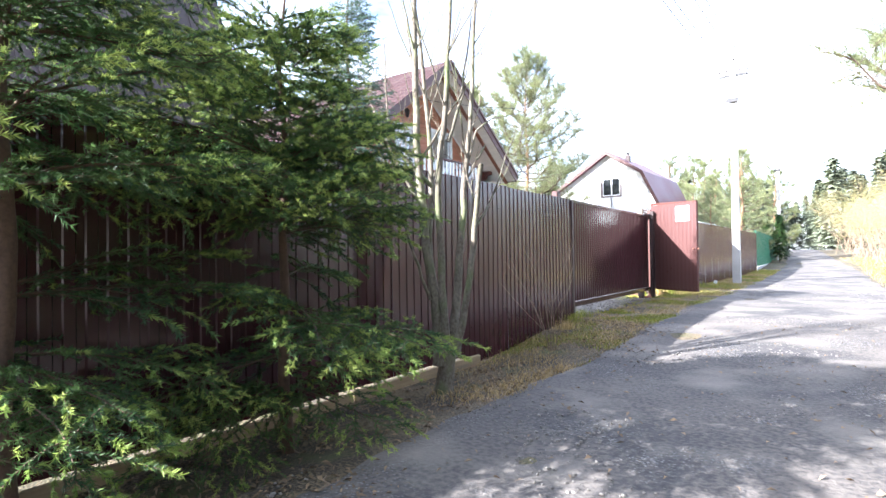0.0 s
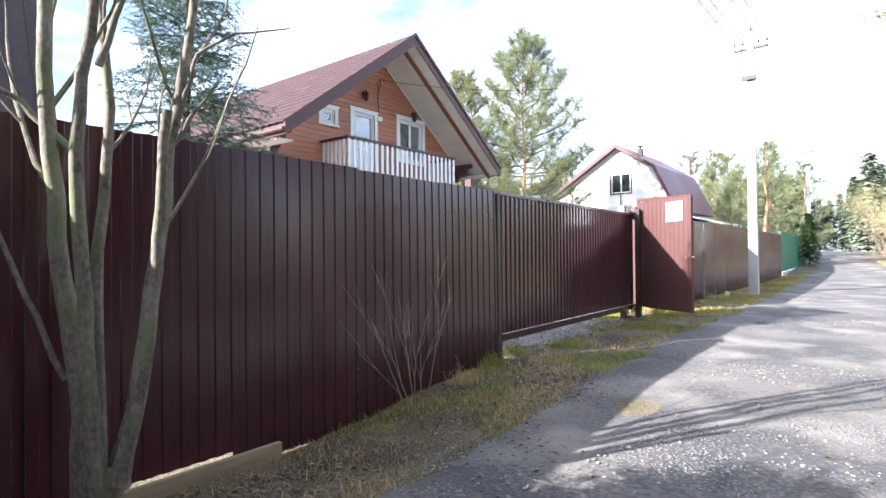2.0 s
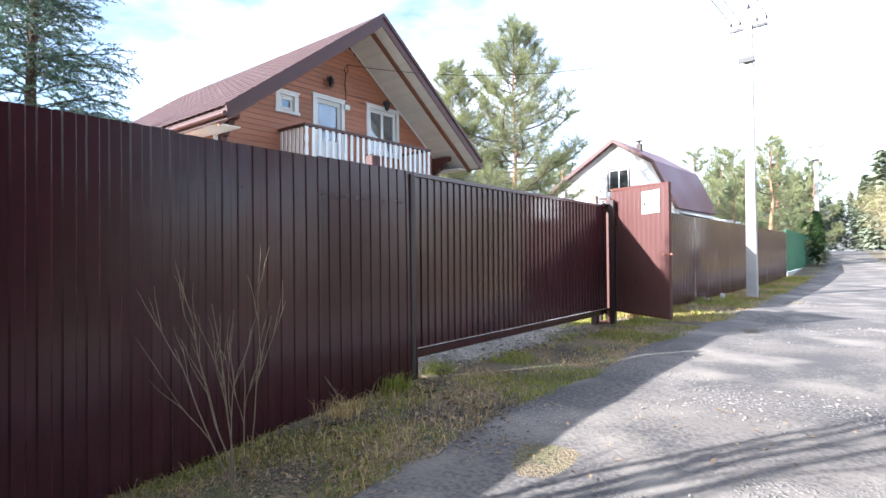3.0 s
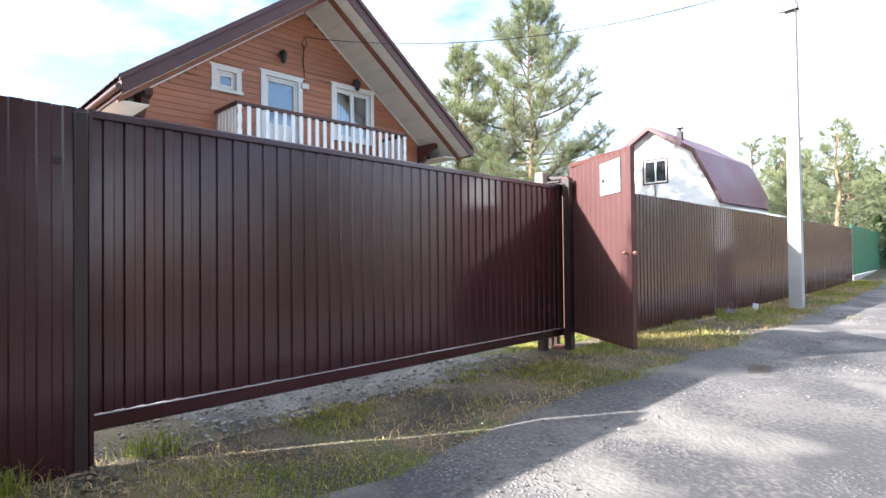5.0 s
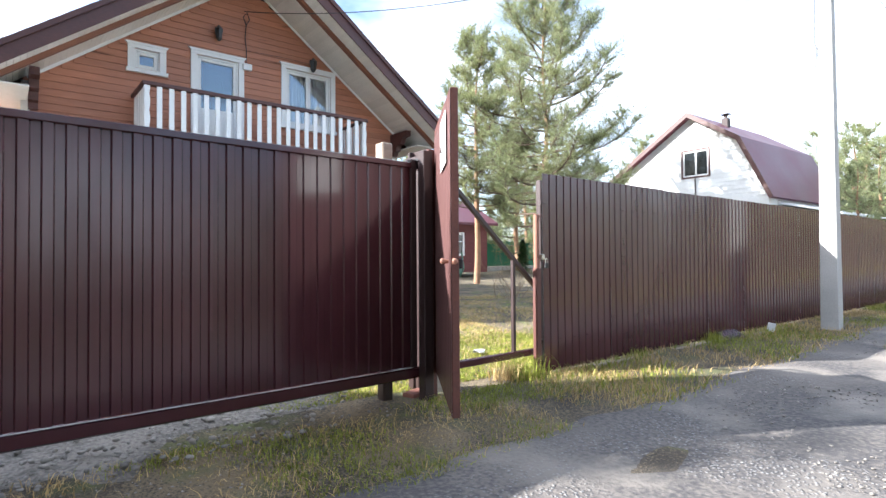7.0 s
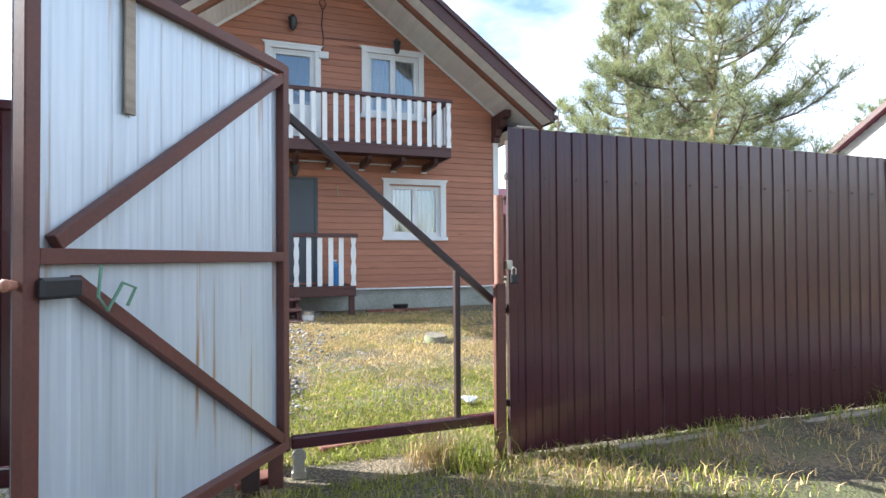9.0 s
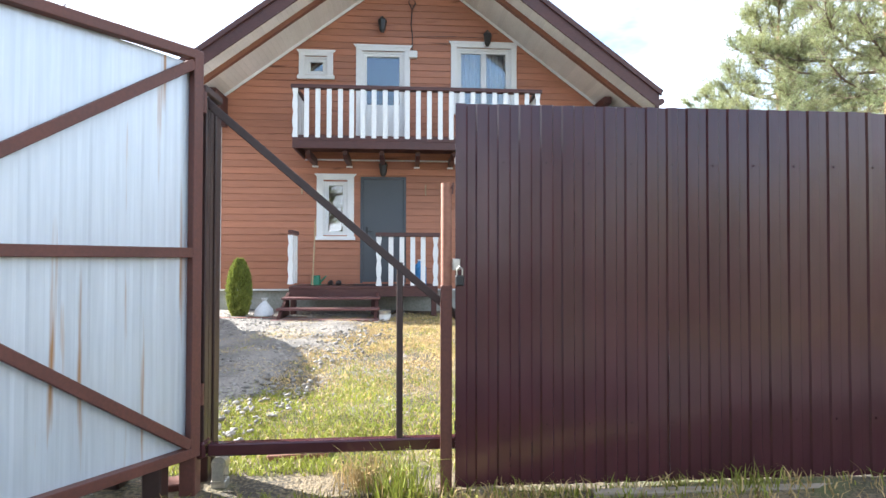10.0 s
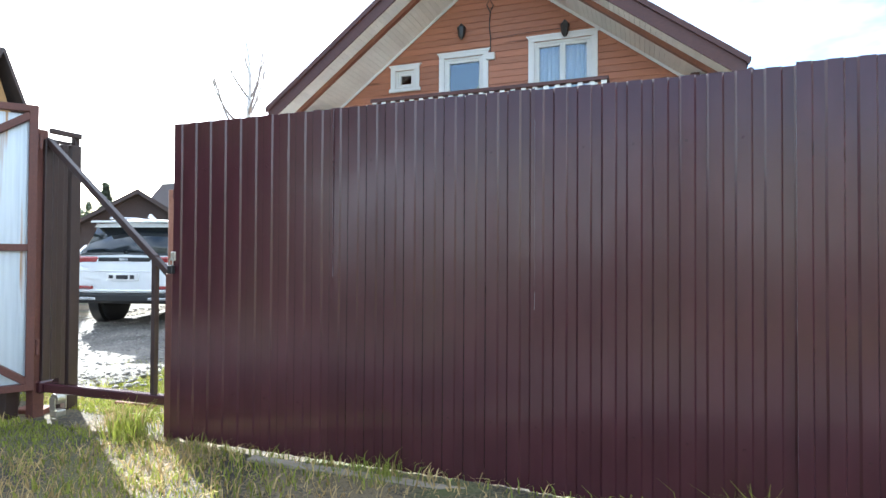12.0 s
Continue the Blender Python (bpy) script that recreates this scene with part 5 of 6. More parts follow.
# more bushes, never in view, added to warm the right fence's reflections
for k in range(7):
    copy_thing(first_bush, pose(5.6 + 0.9 * (k % 2), 16.5 + 2.3 * k, base_z(5.6, 20), 0, 0, 50 * k) @ Matrix.Scale(0.85 + 0.1 * (k % 3), 4))
brush = leafy_bush("bare_bush", (-16.5, 7.5, 0.1), 1.3, 1.5, 42, "grey leafless bush beyond the parked car", dry_grass_mat, 700, 0.02, "yard bushes")
copy_thing(brush, pose(-18.5, 9.0, 0.1, 0, 0, 80))
copy_thing(brush, pose(-9.6, 21.5, 0.1, 0, 0, 200) @ Matrix.Scale(0.6, 4))


def conifer_soft(seed, h, r, n, size):
    """A far conifer: trunkless mass of small needle clumps in tiers."""
    rng = np.random.default_rng(seed)
    s = rng.random(n) ** 0.75
    z = h * (0.06 + 0.94 * s)
    az = rng.random(n) * 6.283
    rad = r * (1 - s) ** 0.85 * (0.35 + 0.65 * rng.random(n) ** 0.5) * (0.8 + 0.25 * np.sin(az * 3 + s * 25))
    c = np.stack([np.cos(az) * rad, np.sin(az) * rad, z - 0.12 * rad], 1)
    out = np.stack([np.cos(az), np.sin(az), np.full(n, -0.25)], 1)
    side = np.stack([-np.sin(az), np.cos(az), np.zeros(n)], 1)
    sz = size * (0.5 + rng.random((n, 1)))
    jit = rng.normal(size=(n, 3)) * 0.3
    v = np.stack([c - side * sz * 0.5, c + side * sz * 0.5 + jit * sz * 0.4, c + out * sz * 1.3 + jit * sz], 1)
    return v.reshape(-1, 3)


# woods at the end of the lane and all round, behind the plots
FV = []
rng = np.random.default_rng(9)
rnd = random.Random(9)
soft = [conifer_soft(s, 1.0, 0.21, 950, 0.048) for s in range(6)]
for k in range(640):
    if k < 420:
        x, y = rnd.uniform(-62, 40), rnd.uniform(95, 165)
    else:
        a = rnd.uniform(0.15, 6.1)
        rr_ = rnd.uniform(95, 140)
        x, y = -8 + rr_ * math.sin(a), 15 + rr_ * math.cos(a)
        if y > 110:
            continue
    if abs(x - road_mid(y)) < 3.2 and y < 150:
        continue
    h = rnd.uniform(9, 14.5)
    v = soft[k % 6] * np.array((h, h, h))
    a = rnd.uniform(0, 6.28)
    R = np.array(((math.cos(a), -math.sin(a), 0), (math.sin(a), math.cos(a), 0), (0, 0, 1)))
    FV.append(v @ R.T + np.array((x, y, base_z(x, y) - 0.3)))
FV = np.concatenate(FV)
tagged(new("far_woods", raw_mesh("far_woods", FV, np.arange(len(FV)).reshape(-1, 3), far_needles)), "dark conifer woods beyond the plots", "woods", kind="stuff")
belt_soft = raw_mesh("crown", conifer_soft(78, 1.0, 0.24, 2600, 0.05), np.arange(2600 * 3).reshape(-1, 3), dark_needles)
near_soft = raw_mesh("crown", conifer_soft(77, 1.0, 0.24, 2600, 0.05) , np.arange(2600 * 3).reshape(-1, 3), spruce_needles)
for k, (x, y, h) in enumerate(((-4.2, 44.5, 3.2), (-6.2, 54, 3.0), (-24.5, 37.0, 2.2))):
    th = thing("young_spruce", pose(x, y, base_z(x, y), 0, 0, 60 * k), "young spruce beside the far end of the fences", "tree", "young spruces")
    part("trunk", M().tube([(0, 0, -0.1), (0, 0, h * 0.9)], [0.03 * h / 3, 0.006], 7), spruce_bark, th)
    part("crown", near_soft, None, th).scale = (h, h, h)

# belt out of view across the lane, added to darken the fence's reflections
for k in range(12):
    x, y, hh = 4.5 + 1.3 * (k % 2) + 0.3 * math.sin(k * 2.2), -4.0 + 1.25 * k, 8.6 + 1.5 * math.sin(k * 1.7)
    th = thing("belt_spruce", pose(x, y, 0, 0, 0, 77 * k), "unseen spruce in the dense belt added across the lane", "tree", "belt spruces")
    part("trunk", M().tube([(0, 0, -0.1), (0, 0, hh * 0.9)], [0.09, 0.01], 7), spruce_bark, th)
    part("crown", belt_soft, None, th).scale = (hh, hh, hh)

# clipped thuja by the house corner
rng = np.random.default_rng(15)
n = 9000
s = rng.random(n)
az = rng.random(n) * 6.283
rad = 0.20 * np.sin(np.pi * np.clip(0.12 + 0.86 * s, 0, 1)) ** 0.6 * (0.75 + 0.3 * rng.random(n))
c = np.stack([np.cos(az) * rad, np.sin(az) * rad, 0.02 + 1.0 * s], 1)
up = unit(np.stack([np.cos(az) * 0.5, np.sin(az) * 0.5, np.ones(n)], 1) + rng.normal(size=(n, 3)) * 0.25)
wd = unit(np.cross(up, rng.normal(size=(n, 3)))) * 0.011
v = np.stack([c - wd, c + wd, c + up * 0.06], 1).reshape(-1, 3)
thuja = thing("thuja", pose(-10.55, 12.55, 0.16), "small clipped yellow-green thuja by the house corner", "shrub")
part("trunk", M().tube([(0, 0, -0.1), (0, 0, 0.8)], [0.02, 0.006], 7), spruce_bark, thuja)
part("foliage", raw_mesh("foliage", v, np.arange(len(v)).reshape(-1, 3), thuja_leaf), None, thuja)


# ---- pole and wires ----
def pole(loc, h, label, arm=0.45, lean=0.0):
    th = thing("utility_pole", pose(*loc, 0, lean, 0), label, "utility pole", "lane poles")
    g = M()
    g.grid([[(sx * w * 0.5, sy * w * 0.42, z) for sx, sy in ((-1, -1), (1, -1), (1, 1), (-1, 1))] for z, w in ((-0.3, 0.25), (h, 0.17))], 0, True)
    g.face([(sx * 0.085, sy * 0.071, h) for sx, sy in ((-1, -1), (1, -1), (1, 1), (-1, 1))])
    part("shaft", g, concrete, th)
    part("crossarm", M().box(-arm, arm, -0.035, 0.035, h - 0.45, h - 0.38, 0.004), black_metal, th)
    part("arm_brace", M().bar((-0.3, 0.05, h - 0.42), (0, 0.05, h - 0.75), 0.025, 0.006).bar((0.3, 0.05, h - 0.42), (0, 0.05, h - 0.75), 0.025, 0.006), black_metal, th)
    for x in (-arm + 0.03, -0.2, 0.2, arm - 0.03):
        ins = part("insulator", M().tube([(x, 0, h - 0.38), (x, 0, h - 0.28), (x, 0, h - 0.27), (x, 0, h - 0.22), (x, 0, h - 0.19)], [0.009, 0.009, 0.035, 0.03, 0.012], 8), dark_tube, th, "", True)
    part("insulator", M().tube([(0, 0, h), (0, 0, h + 0.1), (0, 0, h + 0.11), (0, 0, h + 0.17), (0, 0, h + 0.2)], [0.009, 0.009, 0.035, 0.03, 0.012], 8), dark_tube, th, "", True)
    part("clamp_band", M().box(-0.13, 0.13, -0.11, 0.11, h - 1.32, h - 1.26, 0.004).box(-0.22, 0.16, -0.15, -0.11, h - 1.36, h - 1.22, 0.01), black_metal, th)
    return th


pole((-2.95, 22.0, 0), 7.55, "pale concrete utility pole with crossarm by the fence")
part("drop_cable", M().tube([(-0.11, -0.10, 6.5), (-0.12, -0.11, 5.2), (-0.13, -0.12, 4.6), (-0.10, -0.11, 4.5), (-0.125, -0.11, 4.2)], 0.008, 5), wire_mat, bpy.data.objects["utility_pole"])
pole((-4.6, 48.0, 0.5), 7.85, "distant concrete utility pole with crossarm")
pole((-8.6, 80.0, 1.2), 7.85, "distant concrete utility pole with crossarm")
pole((-12.6, 115.0, 1.2), 7.85, "distant concrete utility pole with crossarm")


def wire(a, b, sag, r=0.007, label="black overhead wire strung from the pole"):
    a, b = Vector(a), Vector(b)
    pts = [a.lerp(b, k / 24) - Vector((0, 0, sag * 4 * (k / 24) * (1 - k / 24))) - a for k in range(25)]
    single("overhead_wire", M().tube(pts, r, 5), wire_mat, pose(*a), label, "wire", "overhead wires")


for dx in (-0.42, -0.2, 0.2, 0.42):
    wire((-2.95 + dx, 22.0, 7.36), (-1.6 + dx, -24.0, 7.6), 0.55, 0.010)
    wire((-2.95 + dx, 22.0, 7.36), (-4.6 + dx, 48.0, 8.2), 0.35, 0.007)
    wire((-4.6 + dx, 48, 8.2), (-8.6 + dx, 80.0, 8.85), 0.4, 0.008)
wire((-2.95, 21.9, 6.90), (-11.70, 15.52, 6.55), 0.62, 0.009, "black supply cable drooping from pole to gable")
wire((-2.82, 22.1, 6.6), (14.0, 27.0, 7.6), 0.35, 0.006)


# ---- neighbouring buildings ----
def box_boards(parent, x0, x1, y, z0, z1, pitch, material, sign=-1, hole=None):
    """Lapped boards on a wall that faces along y."""
    z = z0
    while z < z1 - 0.02:
        segs = [(x0, x1)]
        if hole and hole[2] < z + pitch / 2 < hole[3]:
            segs = [(x0, hole[0]), (hole[1], x1)]
        for a, b in segs:
            part("board", M().box(a, b, min(y, y + sign * 0.02), max(y, y + sign * 0.02), z, min(z + pitch - 0.008, z1), 0.004), material, parent)
        z += pitch


wh = thing("white_house", pose(-12.85, 36.15, 0.45), "white sided house with burgundy gambrel roof", "house")
wh.scale = (0.955, 0.955, 0.955)
outline = [(-4.6, 0), (3.45, 0), (3.45, 3.40), (2.23, 6.0), (0, 7.50), (-4.6, 4.55)]
part("wall", M().prism(outline, 1, 0.02, 7.4), white_siding, wh, "white vinyl-sided walls")
z = 2.2
while z < 7.3:
    zt = z + 0.19
    r = 3.45 - max(0, (zt - 3.40)) / 2.6 * 1.22 if zt < 6.0 else 2.23 - (zt - 6.0) / 1.5 * 2.23
    l = -4.6 if zt < 4.55 else -4.6 + (zt - 4.55) / 2.95 * 4.6
    if r - l > 0.2:
        for a, b in ([(l, r)] if not (4.55 < z + 0.1 < 5.9) else [(l, -0.48), (0.90, r)]):
            if b - a > 0.05:
                part("board", M().box(a, b, -0.012, 0.02, z, zt, 0.004), white_siding, wh)
    z += 0.20
rf = part("roof", M().prism([(-5.0, 4.25), (0, 7.46), (2.30, 5.98), (3.62, 3.25), (3.75, 3.30), (2.42, 6.10), (0, 7.66), (-5.05, 4.42)], 1, -0.35, 7.8), burgundy, wh, "burgundy sheet gambrel roof")
part("verge_board", M().prism([(-5.0, 4.22), (0, 7.43), (2.28, 5.95), (3.60, 3.23), (3.77, 3.31), (2.43, 6.11), (0, 7.67), (-5.06, 4.43)], 1, -0.40, -0.352), brown_wood, rf)
part("chimney", M().box(0.5, 0.80, 2.0, 2.30, 6.9, 7.62, 0.01).tube([(0.65, 2.15, 7.62), (0.65, 2.15, 7.78)], 0.08, 8).box(0.45, 0.85, 1.95, 2.35, 7.80, 7.83, 0.005), dark_roof, rf, "dark chimney with a cowl")
ww = part("window", M().box(-0.50, -0.42, -0.04, 0.05, 4.53, 5.92, 0.006).box(0.84, 0.92, -0.04, 0.05, 4.53, 5.92, 0.006).box(-0.42, 0.84, -0.04, 0.05, 4.53, 4.61, 0.006).box(-0.42, 0.84, -0.04, 0.05, 5.84, 5.92, 0.006), brown_wood, wh, "dark framed attic window")
part("sash", M().box(-0.42, 0.84, 0.0, 0.04, 4.61, 4.68, 0.004).box(-0.42, 0.84, 0.0, 0.04, 5.77, 5.84, 0.004).box(-0.42, -0.35, 0.0, 0.04, 4.68, 5.77, 0.004).box(0.77, 0.84, 0.0, 0.04, 4.68, 5.77, 0.004).box(0.18, 0.26, 0.0, 0.04, 4.68, 5.77, 0.004), white_paint, ww)
part("pane", M().box(-0.35, 0.77, 0.016, 0.022, 4.68, 5.77), car_glass, ww, "dark reflecting pane")
part("lean_to", M().box(3.45, 5.6, 1.0, 7.0, 0, 2.5, 0.02).prism([(3.4, 3.1), (5.9, 2.45), (5.9, 2.52), (3.4, 3.2)], 1, 0.8, 7.3), white_siding, wh, "low white lean-to")
part("gutter_pipe", M().tube([(0.2, -0.05, 4.5), (0.2, -0.05, 2.0)], 0.03, 6), dark_tube, wh)
single("red_brick_stack", M().box(-0.5, 0.5, -0.5, 0.5, 0, 6.0, 0.02), brick_mat, pose(-18.2, 43, 0.5), "red brick stack behind the white house", "chimney")

# steep-roofed neighbour behind the left fence
af = thing("steep_roofed_shed", pose(-8.2, 2.2, 0), "steep dark roof of the neighbouring timber building", "outbuilding")
for y in (3.55, -3.65):
    part("gable_wall", M().prism([(-1.65, 0), (1.65, 0), (0.0, 5.1)], 1, y, y + 0.10), ochre, af, "timber gable")
for s in (-1, 1):
    for k in range(7):
        sheet = part("roof_sheet", M().prism([(0, 5.45), (s * 2.15, -0.05 + 0.25), (s * 2.20, 0.25), (s * 0.03, 5.55)], 1, -3.85 + 1.10 * k, -3.85 + 1.10 * (k + 1) - 0.004), dark_roof, af, "dark ribbed roof sheet")
        for q in range(5):
            yy = -3.80 + 1.10 * k + 0.22 * q
            part("rib", M().bar((s * 0.04, yy, 5.50), (s * 2.19, yy, 0.26), 0.03, 0.05), dark_roof, sheet)
deck = thing("porch_canopy", pose(-6.9, 7.0, 0), "white-painted porch canopy frame in the yard", "canopy")
part("beam", M().box(-0.05, 0.05, -1.2, 0.2, 2.02, 2.14, 0.006), white_paint, deck)
part("beam", M().box(-1.2, -0.06, -1.2, -1.1, 2.02, 2.14, 0.006), white_paint, deck)
for y in (-1.1, 0.1):
    part("leg", M().box(-0.05, 0.05, y - 0.05, y + 0.05, 0, 2.02, 0.006), white_paint, deck)

cab = thing("red_cabin", pose(-25.0, 30.8, 0.35), "dark red timber cabin with white window and red roof", "cabin")
part("wall", M().prism([(-5.6, 0), (3.6, 0), (3.6, 3.0), (-5.6, 3.0)], 0, -4.5, 0.0), cabin_red, cab)
z = 0.1
while z < 2.95:
    for a, b in ([(-5.6, 3.6)] if not 1.0 < z + 0.08 < 2.35 else [(-5.6, 0.55), (1.75, 3.6)]):
        part("board", M().box(0.0, 0.025, a, b, z, z + 0.15, 0.006), cabin_red, cab)
    z += 0.16
part("roof", M().prism([(0.6, 2.80), (-2.2, 4.35), (-5.1, 2.8), (-5.1, 2.95), (-2.2, 4.55), (0.6, 2.95)], 1, -6.0, 4.0), burgundy, cab, "red sheet roof")
cw = part("window", M().box(0.025, 0.06, 0.53, 0.68, 0.98, 2.37, 0.005).box(0.025, 0.06, 1.62, 1.77, 0.98, 2.37, 0.005).box(0.025, 0.06, 0.68, 1.62, 2.22, 2.37, 0.005).box(0.025, 0.06, 0.68, 1.62, 0.98, 1.12, 0.005).box(0.02, 0.04, 0.68, 1.62, 1.80, 1.86, 0.003).box(0.02, 0.04, 1.12, 1.18, 1.12, 2.22, 0.003), white_paint, cab, "white cottage window")
part("pane", M().box(0.005, 0.012, 0.68, 1.62, 1.12, 2.22), car_glass, cw)


def plain_house(loc, rz, w, d, eave, ridge, label, wallm, roofm, win):
    """A gabled house seen far off; the gable faces local +x."""
    th = thing("timber_house", pose(*loc, 0, 0, rz), label, "house", "far houses")
    part("wall", M().prism([(-w / 2, 0), (w / 2, 0), (w / 2, eave), (0, ridge), (-w / 2, eave)], 0, -d, 0), wallm, th)
    o = 0.45
    sl = (ridge - eave) / (w / 2)
    part("roof", M().prism([(-w / 2 - o, eave - o * sl), (0, ridge), (w / 2 + o, eave - o * sl), (w / 2 + o, eave - o * sl + 0.18), (0, ridge + 0.2), (-w / 2 - o, eave - o * sl + 0.18)], 0, -d - 0.4, 0.5), roofm, th)
    for y0, z0, a, b in win:
        wn_ = part("window", M().box(0.0, 0.05, y0 - a / 2 - 0.08, y0 + a / 2 + 0.08, z0 - 0.08, z0 + b + 0.08, 0.01), white_paint, th)
        part("pane", M().box(0.045, 0.056, y0 - a / 2, y0 + a / 2, z0, z0 + b), car_glass, wn_)


plain_house((-31.0, 1.0, 0.2), 18, 9.5, 8, 3.2, 4.6, "low ochre house with a grey roof", ochre, dark_roof, [(-2.5, 1.2, 1.0, 1.2)])
plain_house((-27.75, -5.8, 0.2), 98, 4.6, 4.4, 3.2, 5.45, "steep-gabled ochre timber house", ochre, dark_roof, [(0.2, 3.0, 0.6, 1.05)])
plain_house((-18.8, -2.7, 0.2), 42, 4.6, 3.5, 2.3, 3.75, "low outbuilding clad and roofed in dark shingles", dark_roof, dark_roof, [])


def green_fence(origin, rz, n, label, z0=0.2, z1=2.05):
    th = thing("green_fence", pose(*origin, 0, 0, rz), label, "fence", "green fences")
    me = sheet_mesh("fence_panel", 1.17, z0, z1, 0.115, 0.052, 0.009, 0.012, [green_sheet, galv], 0.001, 2)
    for k in range(n):
        part("fence_panel", me, None, th).location = (0.002 * (k % 2), 1.15 * k, 0)
    for k in range(n // 2 + 1):
        part("post", M().box(-0.08, -0.03, 2.3 * k, 2.3 * k + 0.06, -0.3, z1 + 0.02, 0.004), green_sheet, th)
    part("footing", M().box(-0.10, 0.02, 0, 1.15 * n, -0.2, z0 - 0.02, 0.01), concrete, th, "pale concrete footing strip")


green_fence((-3.98, 33.4, 0.12), 4.0, 16, "green ribbed steel fence on a concrete footing")
green_fence((-29.5, 36.5, 0.4), 8.0, 14, "green steel fence at the back of the yard")


# ---- car ----
car = thing("white_car", pose(-7.36, 11.45, 0.155, 0, 0, math.degrees(math.atan2(-0.276, -0.961))), "parked white crossover car seen from behind", "car")
car.scale = (0.96, 0.94, 0.955)


def loft(sections, m=0):
    """Sections along x; each is a half outline of (y, z) pairs from sill to roof, mirrored."""
    g = M()
    rows = [[(x, y, z) for y, z in half] + [(x, -y, z) for y, z in half[::-1]] for x, half in sections]
    g.grid(rows, m)
    g.face(rows[0][::-1], m); g.face(rows[-1], m)
    return g


low = []
for x, hw, zb, zs, zt in ((-0.90, 0.70, 0.52, 0.86, 0.92), (-0.86, 0.82, 0.42, 0.94, 1.06), (-0.72, 0.90, 0.36, 1.00, 1.14), (-0.40, 0.925, 0.34, 1.02, 1.14), (0.4, 0.93, 0.34, 1.00, 1.10), (1.4, 0.93, 0.34, 0.98, 1.06), (2.2, 0.925, 0.34, 0.96, 1.04), (2.9, 0.91, 0.36, 0.90, 0.99), (3.3, 0.87, 0.38, 0.84, 0.93), (3.55, 0.76, 0.42, 0.76, 0.83), (3.62, 0.62, 0.48, 0.68, 0.74)):
    low.append((x, [(hw * 0.92, zb), (hw * 0.985, zb + 0.10), (hw, (zb + zs) / 2 - 0.03), (hw * 0.985, (zb + zs) / 2 + 0.10), (hw * 0.99, zs - 0.05), (hw * 0.95, zs + 0.02), (hw * 0.88, zt), (0.0, zt + 0.02)]))
body = part("body", loft(low), car_white, car, "glossy white bodywork", True)
gh = []
for x, hw, z0, z1 in ((-0.84, 0.74, 1.08, 1.13), (-0.72, 0.76, 1.10, 1.34), (-0.58, 0.765, 1.10, 1.55), (-0.30, 0.775, 1.09, 1.615), (0.3, 0.79, 1.06, 1.66), (1.0, 0.79, 1.04, 1.66), (1.6, 0.78, 1.02, 1.58), (2.25, 0.76, 1.0, 1.12)):
    gh.append((x, [(hw + 0.03, z0), (hw * 0.97, z0 + (z1 - z0) * 0.5), (hw * 0.86, z1 - 0.01), (0, z1 + 0.01)]))
part("window_band", loft(gh), car_glass, car, "dark tinted windows", True)
rfs = []
for x, hw, z in ((-0.70, 0.62, 1.560), (-0.62, 0.66, 1.595), (-0.40, 0.69, 1.635), (0.0, 0.70, 1.66), (0.5, 0.70, 1.69), (1.1, 0.69, 1.685), (1.45, 0.68, 1.64)):
    rfs.append((x, [(hw, z - 0.05), (hw - 0.03, z), (0, z + 0.02)]))
part("roof_panel", loft(rfs), car_white, car, "", True)
